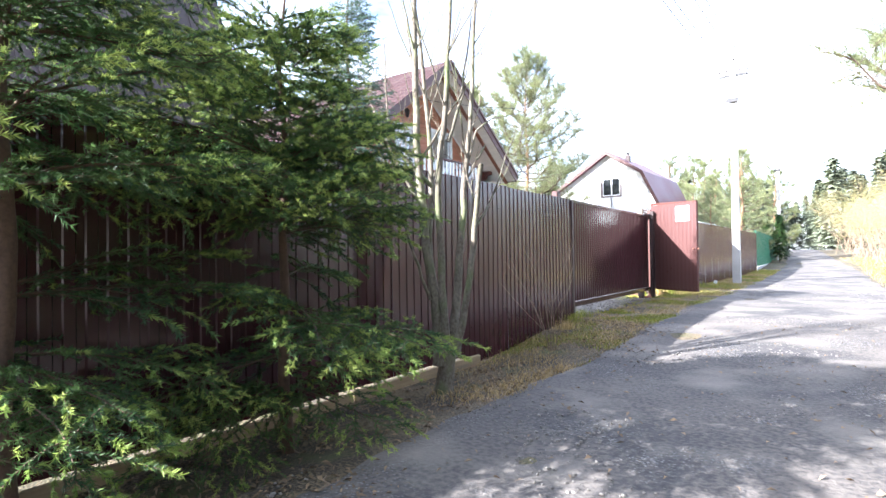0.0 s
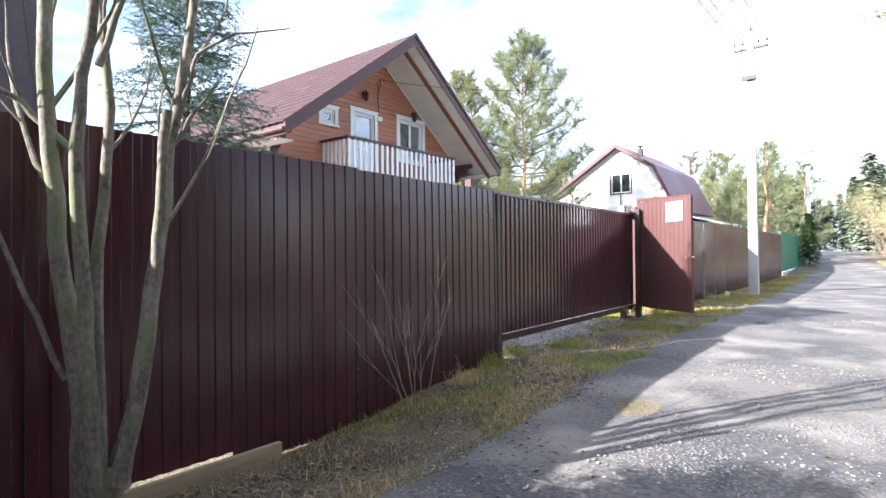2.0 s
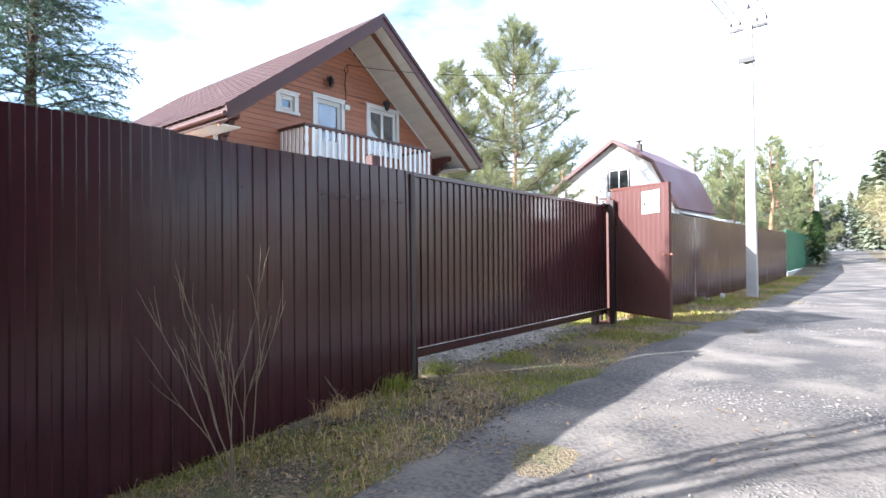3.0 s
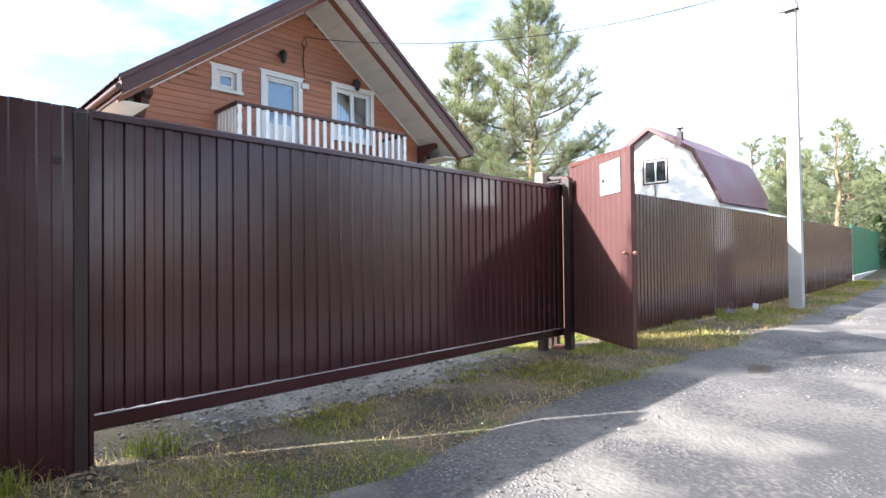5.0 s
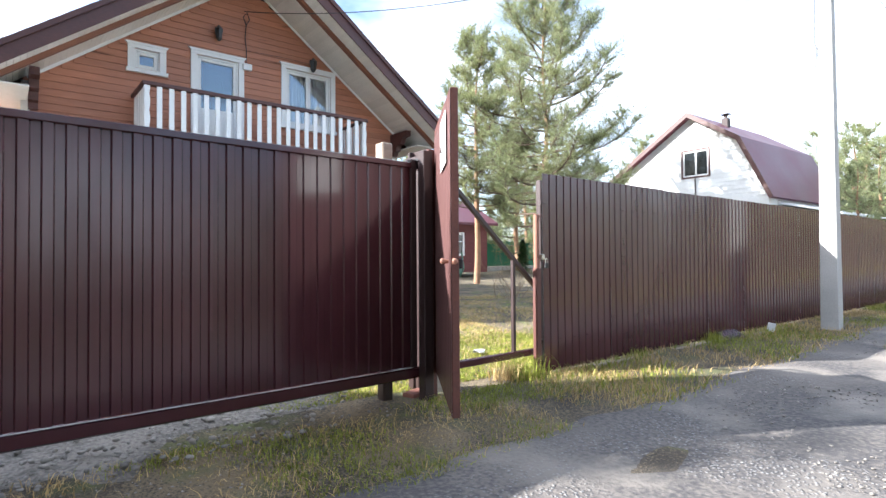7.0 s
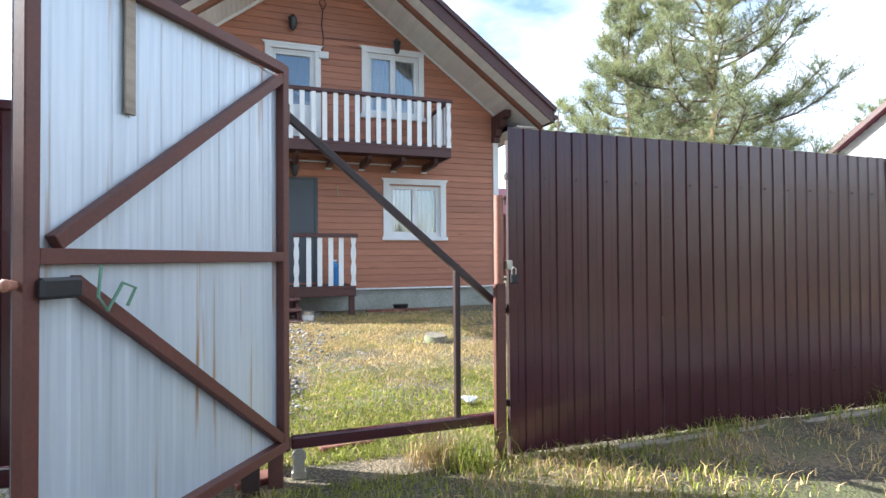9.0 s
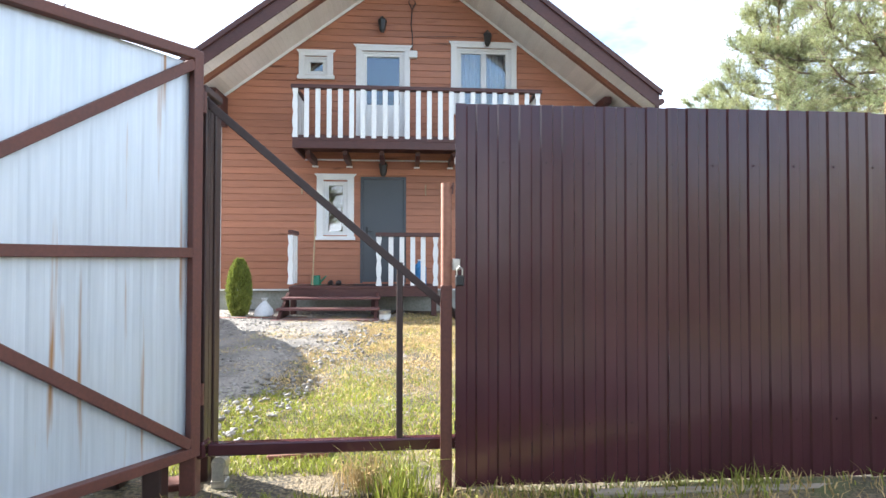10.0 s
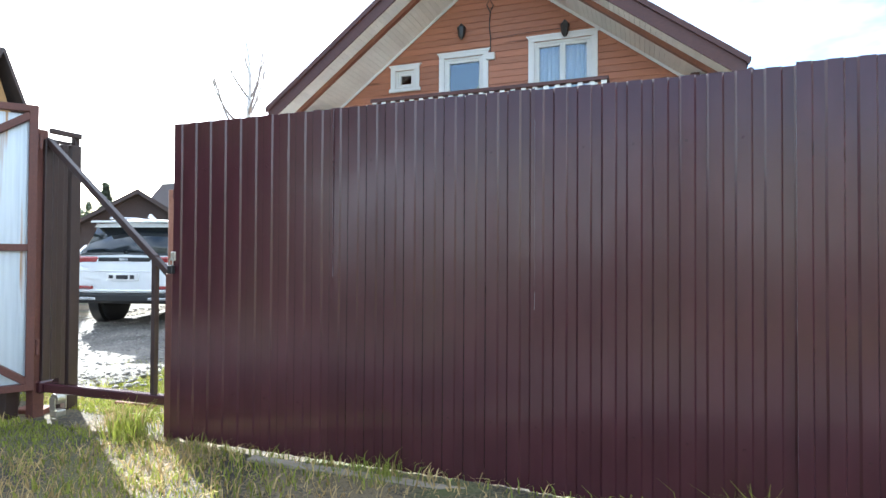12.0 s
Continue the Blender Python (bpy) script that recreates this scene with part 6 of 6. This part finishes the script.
for s in (-1, 1):
    part("roof_rail", M().tube([(-0.35, s * 0.63, 1.68), (0.3, s * 0.64, 1.72), (1.2, s * 0.63, 1.71)], 0.018, 6), alloy, car, "", True)
    part("door_pillar", M().bar((0.85, s * 0.795, 1.08), (0.80, s * 0.70, 1.62), 0.04, 0.07), car_black, car)
    part("rear_quarter", M().prism([(-0.80, 1.06), (0.10, 1.06), (0.02, 1.13), (-0.42, 1.19), (-0.66, 1.24), (-0.80, 1.14)], 1, s * 0.772, s * 0.815), car_white, car)
    part("window_trim", M().bar((-0.40, s * 0.79, 1.20), (0.10, s * 0.812, 1.12), 0.012, 0.018).bar((0.10, s * 0.812, 1.12), (1.75, s * 0.80, 1.05), 0.012, 0.018), alloy, car)
    part("shoulder_crease", M().bar((-0.70, s * 0.905, 0.93), (2.6, s * 0.918, 0.86), 0.012, 0.02), car_white, car)
    part("arch_trim", M().tube([(0.45 * math.cos(q * 0.2244) , s * 0.925, 0.36 + 0.45 * math.sin(q * 0.2244)) for q in range(15)], 0.035, 6), car_black, car, "", True)
    part("arch_trim", M().tube([(2.70 + 0.45 * math.cos(q * 0.2244), s * 0.925, 0.36 + 0.45 * math.sin(q * 0.2244)) for q in range(15)], 0.035, 6), car_black, car, "", True)
    part("tail_lamp", M().box(-0.885, -0.66, min(s * 0.42, s * 0.895), max(s * 0.42, s * 0.895), 0.955, 1.065, 0.025), car_red, car, "red wraparound tail lamp")
    part("reflector", M().box(-0.925, -0.88, min(s * 0.48, s * 0.80), max(s * 0.48, s * 0.80), 0.575, 0.625, 0.01), car_red, car)
    part("sill_trim", M().box(0.42, 2.35, min(s * 0.88, s * 0.945), max(s * 0.88, s * 0.945), 0.30, 0.44, 0.02), car_black, car)
    part("mirror", M().box(1.72, 1.84, min(s * 0.88, s * 1.06), max(s * 0.88, s * 1.06), 1.04, 1.18, 0.03), car_black, car)
    part("door_seam", M().box(0.80, 0.812, min(s * 0.90, s * 0.936), max(s * 0.90, s * 0.936), 0.46, 1.0), car_black, car)
    part("door_handle", M().box(0.52, 0.70, min(s * 0.92, s * 0.955), max(s * 0.92, s * 0.955), 0.84, 0.87, 0.008), car_white, car)
    for x in (0.0, 2.70):
        part("wheel_arch", M().tube([(x, s * 0.78, 0.36), (x, s * 0.942, 0.36)], 0.415, 28), car_black, car, "", True)
        wh_ = part("wheel", M().tube([(x, s * 0.72, 0.345), (x, s * 0.74, 0.345), (x, s * 0.93, 0.345), (x, s * 0.95, 0.345)], [0.31, 0.345, 0.345, 0.315], 28), tyre_mat, car, "road wheel", True)
        g = M().tube([(x, s * 0.945, 0.345), (x, s * 0.957, 0.345)], 0.235, 24)
        part("rim", g, car_black, wh_)
        sp = M()
        for q in range(10):
            a = q * 0.62832 + (0.12 if q % 2 else -0.12)
            sp.bar((x, s * 0.962, 0.345), (x + 0.225 * math.cos(a), s * 0.962, 0.345 + 0.225 * math.sin(a)), 0.02, 0.035)
        part("spokes", sp, alloy, wh_)
part("rear_bumper", M().box(-0.93, -0.70, -0.80, 0.80, 0.36, 0.53, 0.04), car_black, car, "black lower bumper")
for y in (-0.72, 0.42):
    part("exhaust_trim", M().box(-0.945, -0.90, y, y + 0.30, 0.41, 0.45, 0.008), alloy, car)
part("lamp_bar", M().box(-0.893, -0.80, -0.42, 0.42, 0.985, 1.05, 0.012), car_black, car)
badge = part("badge", M().box(-0.898, -0.893, -0.075, 0.075, 1.0, 1.035, 0.002), alloy, car)
part("tailgate_crease", M().box(-0.905, -0.87, -0.74, 0.74, 0.835, 0.85, 0.006), car_white, car)
part("bumper_lip", M().box(-0.925, -0.86, -0.84, 0.84, 0.535, 0.565, 0.01), car_white, car)
part("rear_wiper", M().bar((-0.83, 0.0, 1.13), (-0.765, 0.30, 1.19), 0.015, 0.02).tube([(-0.86, 0.0, 1.12), (-0.80, 0.0, 1.13)], 0.025, 8), car_black, car)
part("spoiler", M().box(-0.80, -0.56, -0.62, 0.62, 1.575, 1.61, 0.014), car_white, car)
pl = part("number_plate", M().box(-0.915, -0.895, -0.26, 0.26, 0.70, 0.81, 0.004), white_paint, car, "white number plate")
part("plate_bars", M().box(-0.918, -0.9155, -0.19, -0.12, 0.725, 0.785).box(-0.918, -0.9155, -0.09, 0.10, 0.725, 0.785).box(-0.918, -0.9155, 0.15, 0.22, 0.735, 0.785), black_metal, pl)
part("fin_aerial", M().prism([(-0.30, 1.68), (-0.12, 1.68), (-0.26, 1.75)], 1, -0.02, 0.02), car_white, car)


# ---- small things in the yard ----
bag = M()
rr = random.Random(3)
bag.grid([[(r_ * math.cos(a * 0.3927) * (1 + 0.12 * math.sin(3 * a + z * 30)), r_ * math.sin(a * 0.3927) * (1 + 0.1 * math.cos(2 * a)), z) for a in range(16)] for z, r_ in ((0.0, 0.13), (0.06, 0.17), (0.16, 0.15), (0.24, 0.08), (0.30, 0.03), (0.35, 0.06))], 0, True)
single("plastic_bag", bag, bag_mat, pose(-10.35, 13.05, 0.17), "knotted white plastic bag beside the porch steps", "bag", smooth=True)
for k, (x, y, s) in enumerate(((-13.6, 10.7, 1.0), (-14.4, 10.2, 0.8), (-14.1, 11.2, 0.6))):
    g = M()
    g.grid([[(s * r_ * math.cos(a * 0.3927) * (1 + 0.25 * noise.noise((a, k, z * 5))), s * r_ * math.sin(a * 0.3927) * (1 + 0.25 * noise.noise((a, z, k))), s * z) for a in range(16)] for z, r_ in ((-0.05, 0.75), (0.12, 0.62), (0.26, 0.40), (0.36, 0.12), (0.37, 0.02))], 0, True)
    single("snow_heap", g, snow_mat, pose(x, y, 0.15), "small heap of old melting snow", "snow", "snow heaps", smooth=True)
bucket = thing("bucket", pose(-10.05, 15.15, 0.13), "small pale metal bucket by the steps", "bucket")
part("pail", M().tube([(0, 0, 0), (0, 0, 0.2)], [0.085, 0.105], 16), zinc, bucket, "", True)
part("label_band", M().tube([(0, 0, 0.05), (0, 0, 0.14)], [0.093, 0.102], 16, caps=False), white_paint, bucket)
for k, y in enumerate((14.05, 14.2)):
    single("slipper", M().tube([(-0.11, 0, 0.03), (-0.05, 0, 0.04), (0.04, 0.0, 0.05), (0.11, 0, 0.03)], [0.02, 0.045, 0.05, 0.02], 10), black_metal, pose(-11.2, y, 0.705, 0, 0, 20 + 8 * k), "black slipper lying on the porch deck", "shoe", "porch slippers", smooth=True)
single("doormat", M().box(-0.2, 0.2, -0.35, 0.35, 0, 0.015, 0.004), black_metal, pose(-11.2, 14.85, 0.71), "dark rubber doormat before the entrance", "mat")
jug = thing("water_bottle", pose(-11.3, 15.75, 0.71), "large blue plastic water bottle on the porch", "bottle")
part("bottle_body", M().tube([(0, 0, 0), (0, 0, 0.34), (0, 0, 0.42), (0, 0, 0.46)], [0.13, 0.13, 0.05, 0.04], 14), blue_plastic, jug, "", True)
part("cap", M().tube([(0, 0, 0.46), (0, 0, 0.49)], 0.045, 12), white_paint, jug)
pot = M().tube([(0, 0, 0), (0, 0, 0.16)], [0.12, 0.16], 14)
single("flower_pot", pot, black_metal, pose(-11.45, 17.1, 0.12), "black plastic plant pot by the plinth", "pot", smooth=True)
can = thing("watering_can", pose(-11.35, 13.75, 0.71), "dark green watering can on the porch", "watering can")
part("can_body", M().tube([(0, 0, 0), (0, 0, 0.18)], [0.1, 0.08], 12), green_sheet, can, "", True)
part("spout", M().tube([(0, 0.08, 0.05), (0, 0.2, 0.17)], [0.02, 0.012], 8), green_sheet, can)
single("broom_handle", M().tube([(0, 0, 0), (-0.15, 0.02, 1.25)], 0.014, 8), raw_wood, pose(-11.0, 13.75, 0.71), "pale broom handle leaning by the porch rail", "broom")
bed = thing("brick_edging", pose(-10.2, 12.5, 0.13), "row of red bricks edging the flower bed", "edging")
for k in range(8):
    part("brick", M().box(-0.06, 0.06, -0.62 + 0.26 * k - 0.12, -0.62 + 0.26 * k + 0.12, -0.02, 0.075, 0.006), brick_mat, bed)
bed2 = thing("brick_edging", pose(-11.35, 17.0, 0.10), "red bricks laid along the plinth", "edging")
for k in range(5):
    part("brick", M().box(-0.06, 0.06, -0.5 + 0.26 * k - 0.12, -0.5 + 0.26 * k + 0.12, -0.02, 0.10, 0.006), brick_mat, bed2)
for k, (x, y, rz, w) in enumerate(((-4.05, 14.98, 8, 0.36), (-3.62, 14.42, 20, 0.22))):
    single("loose_brick", M().box(-0.06, 0.06, -w / 2, w / 2, 0, 0.065, 0.006), brick_mat, pose(x, y, -0.035, 0, 3, rz), "red brick lying under the gate beam", "brick", "bricks under the gate")
rol = thing("gate_roller", pose(-3.63, 14.66, 0.0), "zinc roller carriage under the gate beam", "roller")
part("bracket", M().box(-0.035, 0.035, -0.04, 0.04, -0.05, 0.035, 0.006).box(-0.045, -0.035, -0.03, 0.03, 0.035, 0.13, 0.003).box(0.035, 0.045, -0.03, 0.03, 0.035, 0.13, 0.003), zinc, rol)
part("roller", M().tube([(-0.03, 0, 0.115), (0.03, 0, 0.115)], 0.04, 14), zinc, rol, "", True)
lock = thing("padlock", pose(-3.475, 15.92, 1.10), "dark padlock hanging at the latch", "padlock")
part("lock_case", M().box(-0.012, 0.018, -0.022, 0.022, -0.04, 0.015, 0.006), black_metal, lock)
part("shackle", M().tube([(0.003, -0.014, 0.01), (0.003, -0.014, 0.045), (0.003, 0.0, 0.06), (0.003, 0.014, 0.045), (0.003, 0.014, 0.01)], 0.004, 6), zinc, lock, "", True)
single("stump", M().tube([(0, 0, -0.05), (0, 0, 0.08), (0.01, 0, 0.16)], [0.2, 0.16, 0.14], 12), bark, pose(-7.3, 16.58, 0.06), "old tree stump in the grass", "stump", smooth=True)
sheet_bit = sheet_mesh("loose_sheet", 0.575, 0, 0.32, 0.115, 0.052, 0.009, 0.009, [brown_paint, galv], 0, 1)
single("loose_sheet", sheet_bit, None, pose(-3.36, 19.6, -0.03, 0, -62, 2), "offcut of grey-brown ribbed sheet at the fence foot", "sheet offcut")
single("white_scrap", M().grid_sheet(0.13, 0.10, 0.03), bag_mat, pose(-4.68, 16.06, 0.03, 0, 0, 35), "crumpled white plastic scrap on the lawn", "scrap", smooth=True)
single("white_scrap", M().box(-0.05, 0.05, -0.03, 0.03, 0, 0.14, 0.004), white_paint, pose(-3.42, 20.9, 0.0, 0, 12, 30), "white scrap standing by the fence foot", "scrap")
frame_th = thing("garden_trestle", pose(-9.6, 23.6, 0.05, 0, 0, 20), "pale timber garden frame beyond the wicket", "garden frame")
for y in (-0.5, 0.5):
    part("leg", M().bar((0, y, 0), (0, y * 0.3, 1.0), 0.06, 0.06), raw_wood, frame_th)
part("crosspiece", M().bar((0, -0.35, 0.45), (0, 0.35, 0.45), 0.05, 0.05), raw_wood, frame_th)


# ---- grass, litter and stones ----
def blades(name, pts, h, w, material, label, seed, bend=0.5, kind="stuff"):
    rng = np.random.default_rng(seed)
    p = np.array(pts)
    n = len(p)
    a = rng.random(n) * 6.283
    side = np.stack([np.cos(a), np.sin(a), np.zeros(n)], 1) * (w * (0.6 + 0.8 * rng.random((n, 1))))
    la = rng.random(n) * 6.283
    out = np.stack([np.cos(la), np.sin(la), np.zeros(n)], 1) * bend
    ht = h * (0.45 + 0.9 * rng.random((n, 1)) ** 1.5)
    up = np.array((0, 0, 1.0))
    m = p + (out * 0.35 * (0.3 + rng.random((n, 1))) + up * 0.6) * ht
    t = m + (out * (0.3 + rng.random((n, 1))) + up * 0.38 * rng.random((n, 1))) * ht
    v = np.stack([p - side, p + side, m + side * 0.7, m - side * 0.7, t], 1).reshape(-1, 3)
    i = (np.arange(n) * 5)[:, None]
    f = np.concatenate([i + np.array((0, 1, 2)), i + np.array((0, 2, 3)), i + np.array((3, 2, 4))])
    tagged(new(name, raw_mesh(name, v, f, material)), label, "grass", kind=kind)


def scatter(n, seed, area, dens=None):
    """Points on the ground inside area(u, v) -> x, y, thinned by a patchy density."""
    rr = random.Random(seed)
    out = []
    while len(out) < n:
        x, y = area(rr.random(), rr.random())
        if dens and rr.random() > dens(x, y):
            continue
        out.append((x, y, ground_z(x, y) - 0.01))
    return out


def fence_x(y):
    if y < 9.4:
        return -3.175 - 0.048 * (y - 9.43)
    return -3.30 - 0.03 * (y - 9.4) if y < 15.9 else -3.50 - 0.026 * (y - 15.9)


def verge(y0, y1, reach=1.0):
    def area(u, v):
        y = y0 + (y1 - y0) * v
        x0 = fence_x(y) + 0.02
        x1 = road_mid(y) - 1.85
        return x0 + (x1 - x0 + 0.25) * reach * u ** 1.25, y
    return area


def patch(s, o, lo=-0.1, hi=0.35):
    return lambda x, y: smooth01(lo, hi, noise.noise((x * s + o, y * s, o)))


blades("dry_grass", scatter(6000, 1, verge(4.6, 16.5), lambda x, y: smooth01(-0.3, 0.35, noise.noise((x * 1.3 + 3, y * 1.3, 3))) * (1 - 0.6 * smooth01(8.8, 10, y) * smooth01(15, 14, y))), 0.085, 0.0028, dry_grass_mat, "matted straw-coloured grass along the fence foot", 1, 0.9)
blades("dry_grass", scatter(9000, 2, verge(15.5, 34, 1.1), patch(0.7, 5, -0.6, 0.3)), 0.085, 0.004, dry_grass_mat, "matted straw-coloured grass under the fence", 2, 0.9)
blades("green_grass", scatter(12000, 3, verge(6.4, 16.5), patch(1.1, 8, -0.15, 0.35)), 0.06, 0.0030, green_grass, "fresh green grass coming up along the lane", 3, 0.5)
blades("green_grass", scatter(11000, 4, verge(15.3, 34, 1.1), patch(0.7, 12, -0.3, 0.4)), 0.09, 0.004, green_grass, "fresh green grass under the fence", 4, 0.5)
yard = lambda u, v: (-3.75 - 7.4 * u, 13.2 + 12 * v * (0.3 + 0.7 * u))
blades("green_grass", scatter(30000, 5, yard, lambda x, y: smooth01(-6.0, -4.3, x) * (0.35 + 0.65 * smooth01(-0.3, 0.3, noise.noise((x * 0.9, y * 0.9, 2)))) + 0.06), 0.05, 0.004, green_grass, "short spring lawn in the yard", 5, 0.5)
blades("dry_grass", scatter(24000, 6, yard, lambda x, y: (0.25 + 0.75 * smooth01(-5.5, -8.0, x)) * smooth01(-0.45, 0.3, noise.noise((x * 0.8, y * 0.8, 7)))), 0.05, 0.004, dry_grass_mat, "dry straw lying in the yard lawn", 6, 1.0)
blades("dry_grass", scatter(5000, 7, lambda u, v: (road_mid(20 + 30 * v) + 1.8 + 4 * u, 20 + 30 * v)), 0.16, 0.008, dry_grass_mat, "tall dry grass on the far verge", 7, 0.6)
blades("green_grass", scatter(5000, 8, lambda u, v: (road_mid(20 + 30 * v) + 1.9 + 4 * u, 20 + 30 * v)), 0.13, 0.008, green_grass, "green grass on the far verge", 8, 0.5)
blades("dry_grass", scatter(9000, 53, lambda u, v: (-3.3 + 1.3 * u, 6.6 + 8.2 * v), patch(1.6, 6, -0.5, 0.3)), 0.035, 0.003, dry_grass_mat, "short trodden straw on the verge", 53, 1.4)
near_yard = lambda u, v: (-3.8 - 6.6 * u, 13.5 + 4.2 * v)
blades("dry_grass", scatter(34000, 51, near_yard, lambda x, y: (0.30 + 0.70 * smooth01(-5.0, -6.6, x)) * smooth01(-0.55, 0.25, noise.noise((x * 1.7, y * 1.7, 3)))), 0.055, 0.0032, dry_grass_mat, "matted straw lying over the yard lawn", 51, 1.3)
blades("green_grass", scatter(26000, 52, near_yard, lambda x, y: (0.10 + 0.90 * smooth01(-6.6, -5.0, x)) * smooth01(-0.35, 0.35, noise.noise((x * 1.3, y * 1.3, 12)))), 0.055, 0.0030, green_grass, "fresh green blades in the yard lawn", 52, 0.6)
tuft = random.Random(6)
for k, (x, y, n, h) in enumerate(((-3.46, 15.62, 240, 0.22), (-3.55, 15.42, 220, 0.20), (-3.44, 17.45, 110, 0.13), (-3.44, 19.2, 160, 0.2), (-2.75, 8.2, 180, 0.15), (-3.0, 9.0, 160, 0.16), (-3.2, 9.75, 200, 0.14))):
    blades("grass_tuft", [(x + tuft.gauss(0, 0.07), y + tuft.gauss(0, 0.09), 0.0) for _ in range(n)], h, 0.003, green_grass if k % 3 != 1 else dry_grass_mat, "tall grass tuft growing by the fence", 20 + k, 0.55)

# dead leaves and needles under the trees
rng = np.random.default_rng(31)


def leaves_mesh(pts, size):
    n = len(pts)
    c = np.array(pts) + np.array((0, 0, 0.018))
    a = rng.random(n) * 6.283
    d = np.stack([np.cos(a), np.sin(a), rng.normal(0, 0.25, n)], 1) * size * (0.5 + rng.random((n, 1)))
    s = np.stack([-np.sin(a), np.cos(a), rng.normal(0, 0.3, n)], 1) * size * 0.45 * (0.5 + rng.random((n, 1)))
    v = np.stack([c - d, c - s + np.array((0, 0, 0.008)), c + d, c + s + np.array((0, 0, 0.010))], 1).reshape(-1, 3)
    return raw_mesh("dead_leaves", v, np.arange(n * 4).reshape(-1, 4), litter_mat)


tagged(new("dead_leaves", leaves_mesh(scatter(5000, 11, verge(0.0, 9.5, 1.25), patch(1.1, 4, -0.6, 0.3)), 0.022)), "brown fallen leaves along the verge", "leaves", kind="stuff")
tagged(new("dead_leaves", leaves_mesh([(x, y, base_z(x, y) + 0.03) for x, y, z in scatter(500, 12, lambda u, v: (-1.9 + 3.8 * u, 1.0 + 9 * v))], 0.02)), "a few fallen leaves on the lane", "leaves", kind="stuff")

ico = bmesh.new()
bmesh.ops.create_icosphere(ico, subdivisions=1, radius=1.0)
IV = np.array([tuple(v.co) for v in ico.verts])
IF = np.array([[v.index for v in f.verts] for f in ico.faces])
ico.free()


def stones(name, pts, size, label, seed):
    rng = np.random.default_rng(seed)
    n = len(pts)
    sc = size * (0.35 + 1.0 * rng.random((n, 1, 1)) ** 2.2) * np.array((1.0, 0.8, 0.55)) * (0.8 + 0.4 * rng.random((n, 1, 3)))
    jit = 1 + 0.22 * rng.normal(size=(n, len(IV), 1))
    v = IV[None] * jit * sc
    a = rng.random(n) * 6.283
    c, s = np.cos(a)[:, None], np.sin(a)[:, None]
    v = np.stack([v[..., 0] * c - v[..., 1] * s, v[..., 0] * s + v[..., 1] * c, v[..., 2]], -1) + np.array(pts)[:, None]
    f = IF[None] + (np.arange(n) * len(IV))[:, None, None]
    tagged(new(name, raw_mesh(name, v.reshape(-1, 3), f.reshape(-1, 3), stone_mat)), label, "gravel", kind="stuff")


def on_drive(u, v):
    x = -3.1 - 9.3 * u
    return x, 11.9 + 0.6 * math.sin((-(x + 2.7) / 10.2) * 2.6) + (2 * v - 1) * (2.3 + 0.09 * -(x + 2.7))


stones("drive_gravel", [(x, y, base_z(x, y) + 0.035) for x, y, z in scatter(6500, 13, on_drive, patch(0.6, 1, -0.6, 0.2))], 0.024, "loose crushed stone on the drive", 3)
stones("yard_gravel", scatter(5200, 15, lambda u, v: (-4.9 - 4.2 * u, 13.6 + 3.0 * v - 0.25 * u), lambda x, y: math.exp(-((x + 6.3) / 1.4) ** 2 - ((y - 14.8) / 0.8) ** 2) * (0.3 + 0.7 * smooth01(-0.3, 0.3, noise.noise((x * 1.6, y * 1.6, 6))))), 0.026, "grey stones strewn over the yard lawn", 6)
stones("road_gravel", [(x, y, base_z(x, y) + 0.030) for x, y, z in scatter(5000, 14, lambda u, v: (road_mid(1 + 20 * v) + (2 * u - 1) * 1.85, 1 + 20 * v), patch(0.8, 9, 0.0, 0.4))], 0.012, "small loose stones on the lane", 4)
stones("verge_gravel", scatter(9000, 61, lambda u, v: (-3.55 + 1.35 * u, 9.5 + 5.0 * v), lambda x, y: smooth01(-2.2, -3.1, x + 0.02 * (y - 12)) * (0.25 + 0.75 * smooth01(-0.35, 0.25, noise.noise((x * 1.5, y * 1.5, 4))))), 0.017, "grey crushed stone in front of the sliding gate", 9)
twig = random.Random(8)
for k in range(14):
    x, y = -2.0 + twig.uniform(-0.5, 0.7), twig.uniform(1.5, 8.5)
    a, l = twig.uniform(0, 6.28), twig.uniform(0.12, 0.4)
    pts = [(l * q / 4 * math.cos(a) + twig.gauss(0, 0.012), l * q / 4 * math.sin(a) + twig.gauss(0, 0.012), 0.0) for q in range(5)]
    single("fallen_twig", M().tube(pts, [0.006, 0.006, 0.005, 0.004, 0.002], 5), twig_mat, pose(x, y, ground_z(x, y) + 0.02), "thin dry twig fallen on the ground", "twig", "fallen twigs")
